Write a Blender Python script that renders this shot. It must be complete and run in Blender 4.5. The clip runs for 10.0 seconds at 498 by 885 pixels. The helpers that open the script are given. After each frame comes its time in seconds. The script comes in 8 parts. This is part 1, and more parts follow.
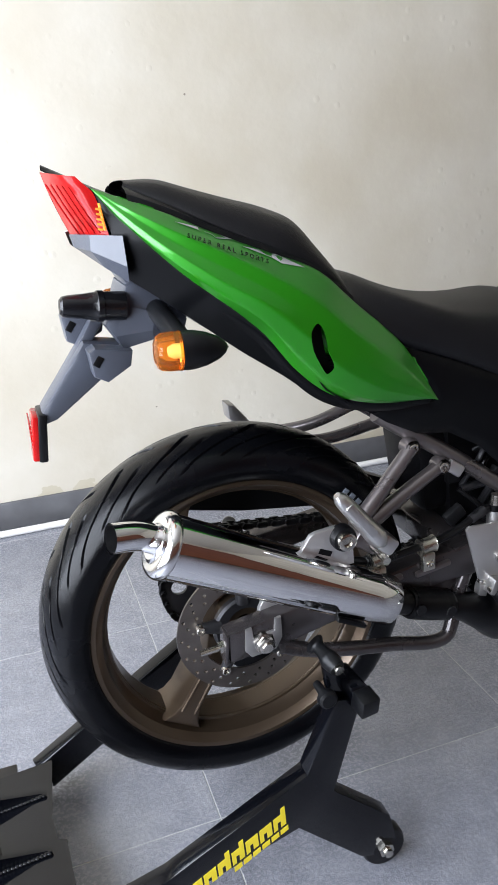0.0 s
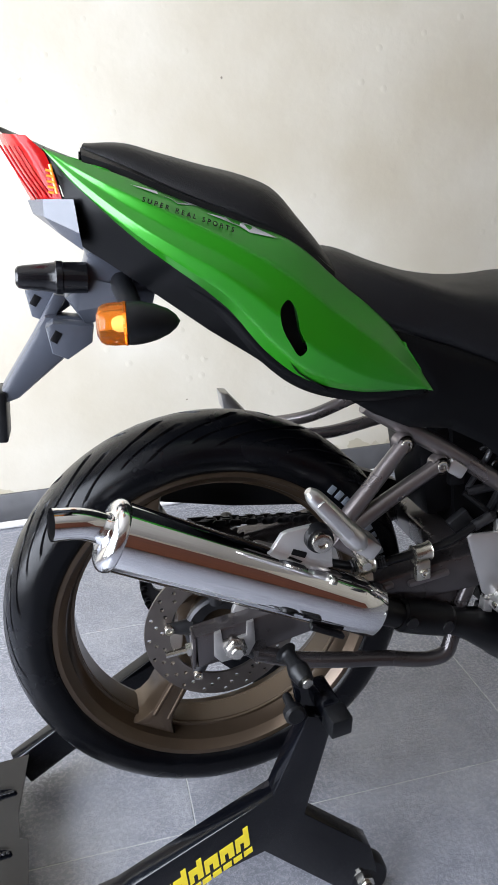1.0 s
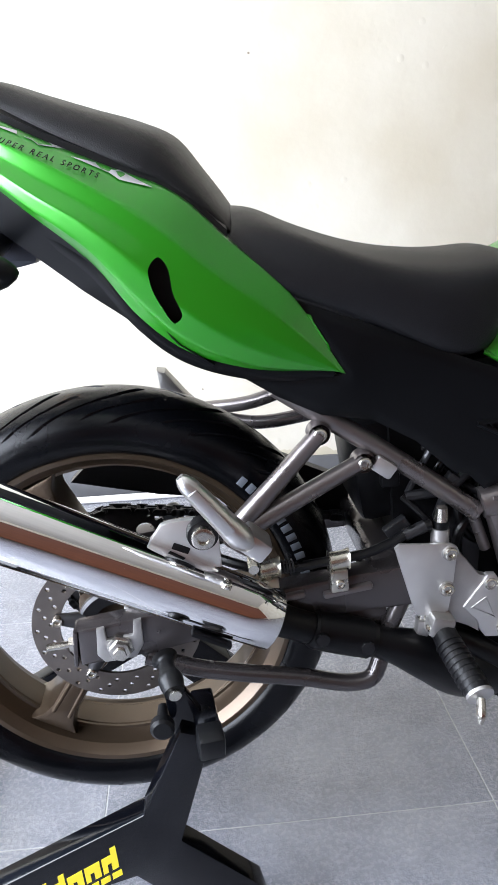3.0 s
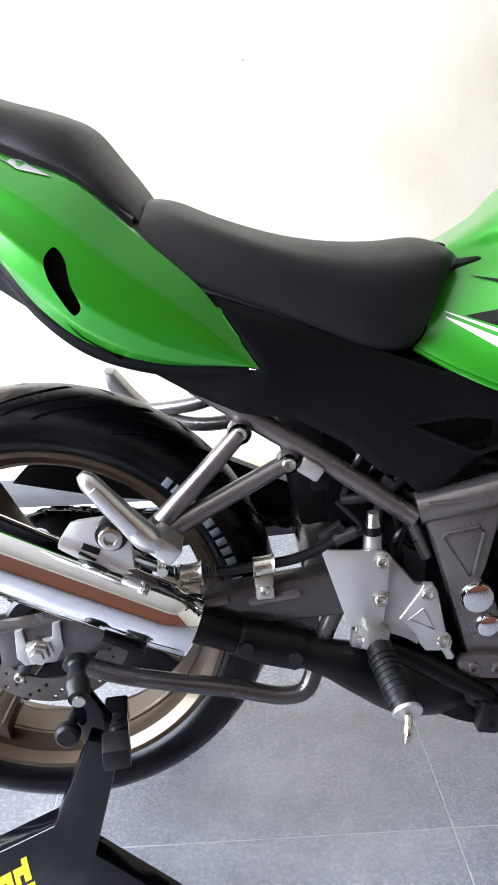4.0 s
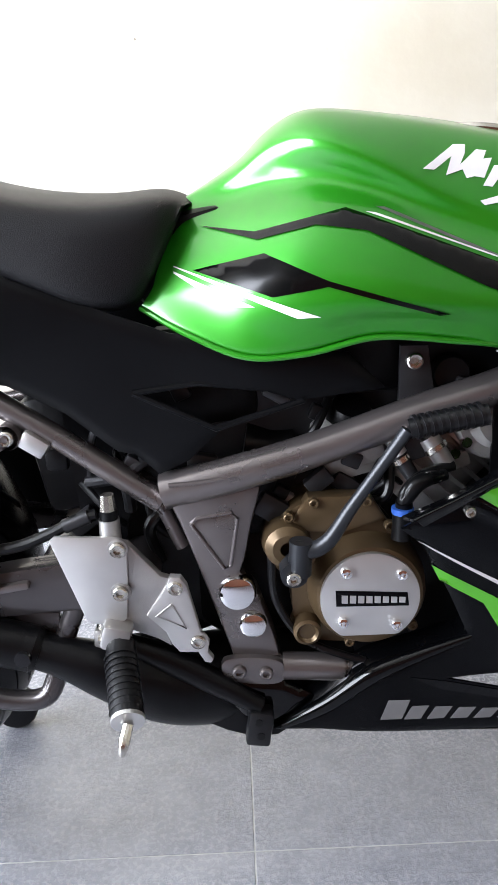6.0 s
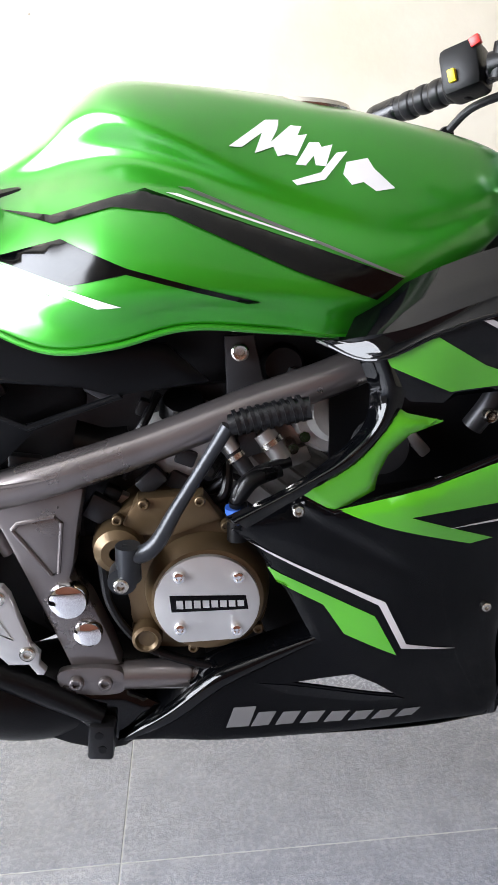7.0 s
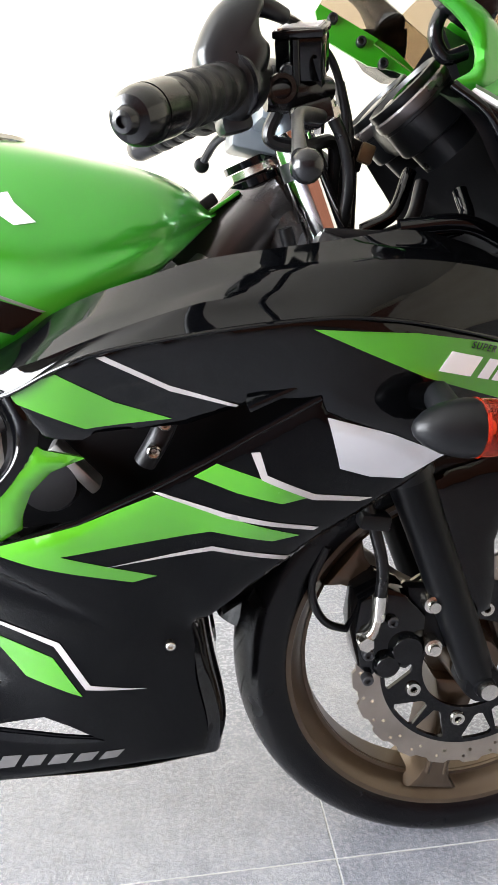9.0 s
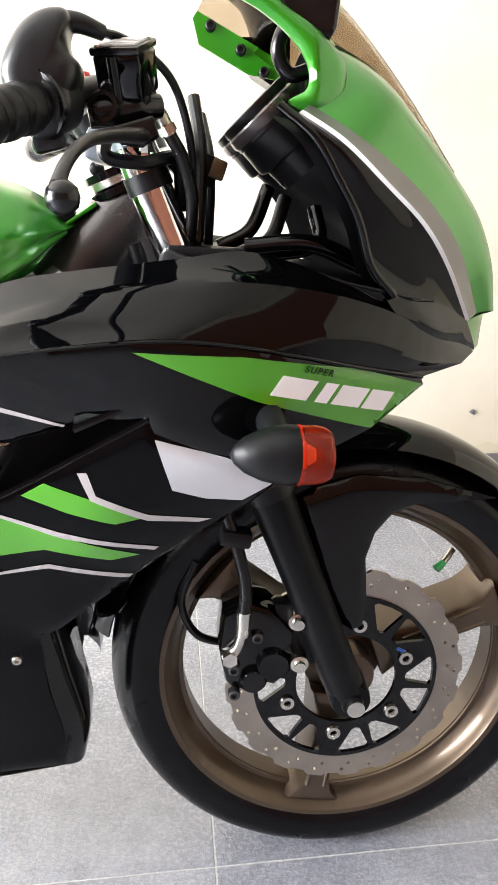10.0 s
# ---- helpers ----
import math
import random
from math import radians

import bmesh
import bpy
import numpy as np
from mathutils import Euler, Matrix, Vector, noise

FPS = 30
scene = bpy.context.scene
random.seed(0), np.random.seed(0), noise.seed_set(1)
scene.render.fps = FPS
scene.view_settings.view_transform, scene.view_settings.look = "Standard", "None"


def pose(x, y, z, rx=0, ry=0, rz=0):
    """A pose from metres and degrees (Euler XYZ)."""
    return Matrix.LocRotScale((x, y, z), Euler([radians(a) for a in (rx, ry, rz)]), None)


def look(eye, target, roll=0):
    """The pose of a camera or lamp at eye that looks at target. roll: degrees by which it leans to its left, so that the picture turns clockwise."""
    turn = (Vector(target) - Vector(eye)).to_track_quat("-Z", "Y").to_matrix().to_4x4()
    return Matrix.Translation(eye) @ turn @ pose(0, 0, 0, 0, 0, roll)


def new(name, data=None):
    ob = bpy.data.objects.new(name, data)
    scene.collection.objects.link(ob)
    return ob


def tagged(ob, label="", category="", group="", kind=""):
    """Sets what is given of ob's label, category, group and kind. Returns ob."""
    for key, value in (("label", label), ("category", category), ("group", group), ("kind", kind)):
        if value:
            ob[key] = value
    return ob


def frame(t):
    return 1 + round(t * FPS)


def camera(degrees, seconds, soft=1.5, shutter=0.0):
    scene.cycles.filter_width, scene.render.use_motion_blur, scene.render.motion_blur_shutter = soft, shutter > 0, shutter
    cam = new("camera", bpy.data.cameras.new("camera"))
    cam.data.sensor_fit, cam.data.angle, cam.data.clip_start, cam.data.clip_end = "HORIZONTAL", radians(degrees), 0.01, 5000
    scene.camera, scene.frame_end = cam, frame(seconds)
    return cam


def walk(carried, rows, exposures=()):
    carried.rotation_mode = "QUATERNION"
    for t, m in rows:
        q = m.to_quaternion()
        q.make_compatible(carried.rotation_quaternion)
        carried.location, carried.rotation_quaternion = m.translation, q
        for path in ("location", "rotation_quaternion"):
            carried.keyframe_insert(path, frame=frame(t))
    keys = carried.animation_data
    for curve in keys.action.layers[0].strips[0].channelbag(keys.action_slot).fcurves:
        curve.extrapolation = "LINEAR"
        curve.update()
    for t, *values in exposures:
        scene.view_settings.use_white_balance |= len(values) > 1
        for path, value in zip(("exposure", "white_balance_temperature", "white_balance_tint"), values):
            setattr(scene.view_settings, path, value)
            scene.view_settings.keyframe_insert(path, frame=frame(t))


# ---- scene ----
cam = camera(38.3, 10.0, soft=0.8)
PATH = [
    (0, (-0.284, -0.956, 1.035), (0.31, 0.817, 0.326), -2.9),
    (0.5, (-0.215, -0.943, 1.007), (0.293, 0.861, 0.307), -2.6),
    (1, (-0.145, -0.93, 0.986), (0.263, 0.901, 0.291), -2.8),
    (1.5, (-0.074, -0.917, 0.98), (0.258, 0.928, 0.284), -2.7),
    (2, (-0.03, -0.902, 0.963), (0.233, 0.952, 0.263), -2.7),
    (2.5, (0.032, -0.89, 0.944), (0.242, 0.973, 0.246), -2.2),
    (3.8, (0.212, -0.876, 0.892), (0.281, 1.018, 0.252), -2.0),
    (4, (0.241, -0.872, 0.889), (0.284, 1.024, 0.255), -2.3),
    (4.5, (0.319, -0.866, 0.868), (0.307, 1.039, 0.257), -3.3),
    (5, (0.393, -0.861, 0.846), (0.366, 1.049, 0.253), -3.3),
    (5.5, (0.462, -0.835, 0.826), (0.459, 1.074, 0.232), -2.2),
    (7, (0.674, -0.77, 0.807), (0.803, 1.119, 0.162), -2.0),
    (7.5, (0.746, -0.765, 0.803), (0.914, 1.118, 0.152), -1.5),
    (8, (0.818, -0.771, 0.793), (1.006, 1.115, 0.153), -1.8),
    (8.5, (0.888, -0.773, 0.798), (1.089, 1.12, 0.184), -2.2),
    (9, (0.964, -0.78, 0.809), (1.171, 1.118, 0.214), -1.5),
    (9.5, (1.047, -0.789, 0.824), (1.263, 1.106, 0.224), -0.5),
    (10, (1.11, -0.782, 0.834), (1.318, 1.105, 0.204), -0.1),
]
walk(cam, [(t, look(eye, target, roll)) for t, eye, target, roll in PATH], [(0.0, 0.13, 6450, 12), (2.7, 0.58, 6400, 12), (3.8, 1.02, 6350, 12), (5.7, 1.14, 6450, 12), (7.0, 1.36, 6650, 12), (8.0, 1.68, 6700, 10), (9.0, 2.12, 6900, 10), (10.0, 2.1, 7050, 12)])

# ---- light ----
world = bpy.data.worlds.new("world")
scene.world = world
world.use_nodes = True
wn = world.node_tree
sky = wn.nodes.new("ShaderNodeTexSky")
sky.sky_type, sky.sun_disc = "NISHITA", False
sky.sun_elevation, sky.sun_rotation = radians(52), radians(200)
wn.links.new(sky.outputs[0], wn.nodes["Background"].inputs[0])
wn.nodes["Background"].inputs[1].default_value = 0.065

sun = new("sun", bpy.data.lights.new("sun", "SUN"))
sun.data.energy, sun.data.angle, sun.data.color = 2.3, radians(0.6), (1.0, 0.95, 0.88)
sun.matrix_world = look((0, 3, 6), (0, -1.2, 0))


def opening_lamp(name, at, to, w, h, power):
    d = bpy.data.lights.new(name, "AREA")
    d.shape, d.size, d.size_y, d.energy, d.color = "RECTANGLE", w, h, power, (0.84, 0.905, 1.0)
    ob = new(name, d)
    ob.matrix_world = look(at, to)
    return ob


opening_lamp("side_opening_light", (-1.7, -0.55, 1.3), (0.6, 0.1, 1.05), 2.4, 1.9, 168)

# ---- materials ----
def nodes_of(m):
    m.use_nodes = True
    return m.node_tree, m.node_tree.nodes["Principled BSDF"]


def mat(name, base, rough=0.5, metal=0.0, var=0.12, scale=14.0, bump=0.0, bscale=250.0, coat=0.0, rvar=0.08, spec=0.5, fine=0.0):
    """A painted, cast or moulded surface: two scales of tone, uneven gloss, fine relief."""
    m = bpy.data.materials.new(name)
    nt, bs = nodes_of(m)
    tc = nt.nodes.new("ShaderNodeTexCoord")
    n1 = nt.nodes.new("ShaderNodeTexNoise")
    n1.inputs["Scale"].default_value, n1.inputs["Detail"].default_value = scale, 6
    n2 = nt.nodes.new("ShaderNodeTexNoise")
    n2.inputs["Scale"].default_value, n2.inputs["Detail"].default_value = bscale, 3
    for n in (n1, n2):
        nt.links.new(tc.outputs["Object"], n.inputs["Vector"])
    ramp = nt.nodes.new("ShaderNodeValToRGB")
    ramp.color_ramp.elements[0].position, ramp.color_ramp.elements[1].position = 0.3, 0.7
    ramp.color_ramp.elements[0].color = (*[c * (1 - var) for c in base], 1)
    ramp.color_ramp.elements[1].color = (*[min(1, c * (1 + var)) for c in base], 1)
    mixf = nt.nodes.new("ShaderNodeMath")
    mixf.operation = "MULTIPLY_ADD"
    nt.links.new(n2.outputs[0], mixf.inputs[0])
    mixf.inputs[1].default_value = fine
    nt.links.new(n1.outputs[0], mixf.inputs[2])
    nt.links.new(mixf.outputs[0], ramp.inputs[0])
    nt.links.new(ramp.outputs[0], bs.inputs["Base Color"])
    rr = nt.nodes.new("ShaderNodeMapRange")
    rr.inputs["To Min"].default_value, rr.inputs["To Max"].default_value = max(0.02, rough - rvar), min(1, rough + rvar)
    nt.links.new(n1.outputs[0], rr.inputs["Value"])
    nt.links.new(rr.outputs[0], bs.inputs["Roughness"])
    bs.inputs["Metallic"].default_value = metal
    bs.inputs["Coat Weight"].default_value = coat
    bs.inputs["Coat Roughness"].default_value = 0.04
    bs.inputs["Specular IOR Level"].default_value = spec
    if bump:
        b = nt.nodes.new("ShaderNodeBump")
        b.inputs["Strength"].default_value, b.inputs["Distance"].default_value = bump, 0.001
        nt.links.new(n2.outputs[0], b.inputs["Height"])
        nt.links.new(b.outputs[0], bs.inputs["Normal"])
    return m


GREEN = mat("green_candy_paint", (0.014, 0.238, 0.005), 0.36, 0.5, 0.04, 5, coat=0.8, rvar=0.03)
GREEN.node_tree.nodes["Principled BSDF"].inputs["Coat Roughness"].default_value = 0.15
GREEN.node_tree.nodes["Principled BSDF"].inputs["Coat IOR"].default_value = 1.58
LIME = mat("lime_vinyl", (0.05, 0.255, 0.009), 0.26, 0.0, 0.05, 8, coat=0.7, rvar=0.04)
GLOSS = mat("gloss_black_paint", (0.001, 0.0011, 0.0014), 0.035, 0.0, 0.2, 6, spec=0.31, coat=0.0, rvar=0.01)
STRIPE = mat("black_tank_stripe_vinyl", (0.001, 0.0011, 0.0014), 0.13, 0.0, 0.2, 6, spec=0.3, coat=0.0, rvar=0.03)
BLACKVINYL = mat("black_vinyl", (0.0013, 0.0014, 0.0018), 0.06, 0.0, 0.2, 6, spec=0.13, coat=0.0, rvar=0.03)
SATIN = mat("satin_black_panel", (0.0028, 0.003, 0.0036), 0.33, 0.0, 0.2, 9, spec=0.13, coat=0.0, rvar=0.05, bump=0.05, bscale=900)
PLASTIC = mat("moulded_black_plastic", (0.0045, 0.0048, 0.0056), 0.36, 0.0, 0.25, 12, spec=0.22, bump=0.15, bscale=1400)
HOUSING = mat("satin_black_housing", (0.0055, 0.006, 0.0072), 0.3, 0.0, 0.25, 12, spec=0.4, bump=0.06, bscale=1200)
SEMI = mat("semi_gloss_black_plastic", (0.004, 0.004, 0.005), 0.2, 0.0, 0.25, 12, spec=0.38, bump=0.08, bscale=900)
GREYPLASTIC = mat("grey_moulded_plastic", (0.05, 0.056, 0.072), 0.3, 0.0, 0.2, 12, bump=0.15, bscale=1400)
LEATHER = mat("black_vinyl_upholstery", (0.005, 0.005, 0.006), 0.42, 0.0, 0.2, 10, spec=0.24, bump=0.5, bscale=1100)
RUBBER = mat("tyre_rubber", (0.0018, 0.002, 0.0028), 0.25, 0.0, 0.3, 18, spec=0.2, bump=0.2, bscale=700, rvar=0.1)
SOFTRUBBER = mat("grip_rubber", (0.0042, 0.0042, 0.005), 0.36, 0.0, 0.3, 18, spec=0.3, bump=0.2, bscale=700)
BRONZE = mat("bronze_wheel_paint", (0.085, 0.06, 0.04), 0.33, 0.75, 0.1, 12, bump=0.06, bscale=900, coat=0.25)
TITAN = mat("titanium_frame_paint", (0.15, 0.133, 0.131), 0.29, 0.7, 0.08, 12, coat=0.4)
SWINGM = mat("dark_titanium_swingarm_paint", (0.065, 0.058, 0.059), 0.27, 0.65, 0.08, 12, coat=0.4)
CASEM = mat("bronze_engine_case", (0.105, 0.07, 0.036), 0.36, 0.6, 0.15, 16, bump=0.05, bscale=900)
ALU = mat("satin_aluminium", (0.58, 0.57, 0.56), 0.38, 0.85, 0.07, 20)
PEGALU = mat("bright_cast_aluminium", (0.62, 0.61, 0.6), 0.3, 0.95, 0.1, 25, bump=0.12, bscale=500)
CASTALU = mat("cast_aluminium", (0.42, 0.41, 0.4), 0.42, 0.9, 0.15, 25, bump=0.25, bscale=500)
STEEL = mat("zinc_steel", (0.55, 0.53, 0.48), 0.25, 1.0, 0.15, 40, bump=0.05)
DISCM = mat("ground_steel_disc", (0.33, 0.29, 0.25), 0.33, 0.95, 0.12, 25, bump=0.1, bscale=900)
CHROME = mat("polished_chrome", (0.86, 0.86, 0.87), 0.035, 1.0, 0.01, 8, rvar=0.012)
CLAMPM = mat("plated_clamp_steel", (0.5, 0.48, 0.42), 0.28, 0.95, 0.15, 40, bump=0.05)
KICKM = mat("blackened_lever_steel", (0.02, 0.022, 0.026), 0.34, 0.4, 0.2, 25)
POLISHED = mat("polished_aluminium", (0.82, 0.82, 0.83), 0.16, 1.0, 0.02, 12, rvar=0.04)
DARKSTEEL = mat("dark_steel", (0.035, 0.035, 0.038), 0.36, 0.6, 0.25, 25, bump=0.1)
PIPEBLACK = mat("heat_black_pipe", (0.003, 0.003, 0.0036), 0.32, 0.0, 0.3, 20, spec=0.18, bump=0.15, bscale=500)
STANDM = mat("stand_black_enamel", (0.002, 0.0023, 0.0035), 0.1, 0.0, 0.25, 10, spec=0.36, coat=0.0, bump=0.05, bscale=200)
YELLOW = mat("yellow_vinyl", (0.75, 0.6, 0.02), 0.45, 0.0, 0.05, 10)
WHITEV = mat("white_vinyl", (0.78, 0.77, 0.78), 0.35, 0.0, 0.05, 10, coat=0.3)
PINKWHITE = mat("silver_pink_vinyl", (0.42, 0.385, 0.385), 0.3, 0.2, 0.12, 10, coat=0.4)
SILVERV = mat("silver_vinyl", (0.5, 0.5, 0.53), 0.32, 0.3, 0.05, 10, coat=0.4)
GREYV = mat("grey_vinyl", (0.11, 0.107, 0.108), 0.35, 0.0, 0.08, 10, coat=0.3)
TYREMARK = mat("pale_tyre_lettering", (0.12, 0.135, 0.16), 0.5, 0.0, 0.1, 20)
REDLENS = mat("red_lens", (0.34, 0.008, 0.008), 0.14, 0.0, 0.25, 30, spec=0.22, coat=0.0)
REDM = mat("red_switch", (0.6, 0.02, 0.015), 0.4)
BLUEM = mat("blue_paint_mark", (0.03, 0.12, 0.5), 0.5)
GREENCAP = mat("green_valve_cap", (0.02, 0.35, 0.1), 0.4)
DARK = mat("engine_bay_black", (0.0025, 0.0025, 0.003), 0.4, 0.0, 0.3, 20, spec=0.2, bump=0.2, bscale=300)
HOSEM = mat("rubber_hose", (0.0035, 0.0035, 0.004), 0.3, 0.0, 0.2, 30, spec=0.3)
FINM = mat("cast_cylinder", (0.42, 0.41, 0.4), 0.4, 0.4, 0.2, 30, bump=0.3, bscale=400)
REARDISC = mat("browned_steel_disc", (0.17, 0.15, 0.135), 0.36, 0.9, 0.15, 25, bump=0.1, bscale=900)
HEADM = mat("dark_titanium_paint", (0.05, 0.045, 0.045), 0.27, 0.6, 0.08, 12, coat=0.4)
YOKEM = mat("grey_anodised_yoke", (0.13, 0.15, 0.17), 0.32, 0.6, 0.12, 20)


def glow(name, base, col, strength):
    m = mat(name, base, 0.15, coat=1.0)
    nt, bs = nodes_of(m)
    bs.inputs["Emission Color"].default_value = (*col, 1)
    bs.inputs["Emission Strength"].default_value = strength
    return m


GLOWLENS = glow("glowing_tail_reflector", (0.6, 0.2, 0.02), (1.0, 0.35, 0.03), 0.6)


def clear_lens(name, col):
    """Coloured clear plastic of a lamp lens."""
    m = bpy.data.materials.new(name)
    nt, bs = nodes_of(m)
    bs.inputs["Base Color"].default_value = (*col, 1)
    bs.inputs["Roughness"].default_value = 0.06
    bs.inputs["Transmission Weight"].default_value = 0.9
    bs.inputs["IOR"].default_value = 1.3
    return m


AMBERLENS, ORANGELENS = clear_lens("amber_lens", (0.85, 0.26, 0.02)), clear_lens("orange_lens", (0.92, 0.075, 0.02))


def smoky_screen():
    m = bpy.data.materials.new("smoked_acrylic")
    nt, bs = nodes_of(m)
    bs.inputs["Base Color"].default_value = (0.5, 0.42, 0.33, 1)
    bs.inputs["Roughness"].default_value = 0.0
    bs.inputs["Transmission Weight"].default_value = 1.0
    bs.inputs["IOR"].default_value = 1.1
    return m


SMOKE = smoky_screen()


def plaster_mat():
    m = bpy.data.materials.new("aged_cream_plaster")
    nt, bs = nodes_of(m)
    N, L = nt.nodes, nt.links
    tc = N.new("ShaderNodeTexCoord")
    big = N.new("ShaderNodeTexNoise"); big.inputs["Scale"].default_value = 2.6; big.inputs["Detail"].default_value = 8
    mid = N.new("ShaderNodeTexNoise"); mid.inputs["Scale"].default_value = 11; mid.inputs["Detail"].default_value = 4; mid.inputs["Roughness"].default_value = 0.5
    fine = N.new("ShaderNodeTexNoise"); fine.inputs["Scale"].default_value = 60; fine.inputs["Detail"].default_value = 6
    pits = N.new("ShaderNodeTexVoronoi"); pits.inputs["Scale"].default_value = 9; pits.inputs["Randomness"].default_value = 1
    for n in (big, mid, fine, pits):
        L.new(tc.outputs["Object"], n.inputs["Vector"])
    ramp = N.new("ShaderNodeValToRGB")
    ramp.color_ramp.elements[0].position, ramp.color_ramp.elements[1].position = 0.32, 0.68
    ramp.color_ramp.elements[0].color = (0.53, 0.477, 0.377, 1)
    ramp.color_ramp.elements[1].color = (0.635, 0.595, 0.51, 1)
    L.new(big.outputs[0], ramp.inputs[0])
    # small chips where the paint has come off
    chip = N.new("ShaderNodeMath"); chip.operation = "LESS_THAN"; chip.inputs[1].default_value = 0.035
    L.new(pits.outputs["Distance"], chip.inputs[0])
    gate = N.new("ShaderNodeMath"); gate.operation = "GREATER_THAN"; gate.inputs[1].default_value = 0.56
    L.new(mid.outputs[0], gate.inputs[0])
    both = N.new("ShaderNodeMath"); both.operation = "MULTIPLY"
    L.new(chip.outputs[0], both.inputs[0]); L.new(gate.outputs[0], both.inputs[1])
    mx = N.new("ShaderNodeMixRGB"); mx.inputs[2].default_value = (0.2, 0.17, 0.13, 1)
    L.new(both.outputs[0], mx.inputs[0]); L.new(ramp.outputs[0], mx.inputs[1])
    # worn, stained strip low on the wall
    sep = N.new("ShaderNodeSeparateXYZ"); L.new(tc.outputs["Object"], sep.inputs[0])
    low = N.new("ShaderNodeMapRange"); low.inputs["From Min"].default_value = 0.19; low.inputs["From Max"].default_value = 0.09
    L.new(sep.outputs[2], low.inputs["Value"])
    st = N.new("ShaderNodeMath"); st.operation = "MULTIPLY"; L.new(low.outputs[0], st.inputs[0]); L.new(mid.outputs[0], st.inputs[1])
    st2 = N.new("ShaderNodeMath"); st2.operation = "GREATER_THAN"; st2.inputs[1].default_value = 0.40; L.new(st.outputs[0], st2.inputs[0])
    mx2 = N.new("ShaderNodeMixRGB"); mx2.inputs[2].default_value = (0.5, 0.45, 0.34, 1)
    L.new(st2.outputs[0], mx2.inputs[0]); L.new(mx.outputs[0], mx2.inputs[1])
    L.new(mx2.outputs[0], bs.inputs["Base Color"])
    bs.inputs["Roughness"].default_value = 0.6
    add = N.new("ShaderNodeMath"); add.operation = "MULTIPLY_ADD"; add.inputs[1].default_value = 0.05
    L.new(fine.outputs[0], add.inputs[0]); L.new(mid.outputs[0], add.inputs[2])
    # lumps of old paint, here and there
    lump = N.new("ShaderNodeTexVoronoi"); lump.inputs["Scale"].default_value = 17; lump.inputs["Randomness"].default_value = 1
    L.new(tc.outputs["Object"], lump.inputs["Vector"])
    lr = N.new("ShaderNodeMapRange"); lr.inputs["From Min"].default_value = 0.2; lr.inputs["From Max"].default_value = 0.02
    L.new(lump.outputs["Distance"], lr.inputs["Value"])
    lg = N.new("ShaderNodeMath"); lg.operation = "GREATER_THAN"; lg.inputs[1].default_value = 0.5
    L.new(big.outputs[0], lg.inputs[0])
    lm = N.new("ShaderNodeMath"); lm.operation = "MULTIPLY"
    L.new(lr.outputs[0], lm.inputs[0]); L.new(lg.outputs[0], lm.inputs[1])
    add2 = N.new("ShaderNodeMath"); add2.operation = "MULTIPLY_ADD"; add2.inputs[1].default_value = 0.5
    L.new(lm.outputs[0], add2.inputs[0]); L.new(add.outputs[0], add2.inputs[2])
    add = add2
    b1 = N.new("ShaderNodeBump"); b1.inputs["Strength"].default_value = 0.24; b1.inputs["Distance"].default_value = 0.012
    L.new(add.outputs[0], b1.inputs["Height"]); L.new(b1.outputs[0], bs.inputs["Normal"])
    return m


PLASTER = plaster_mat()
CEILM = mat("ceiling_paint", (0.62, 0.59, 0.54), 0.7, 0, 0.05, 3)


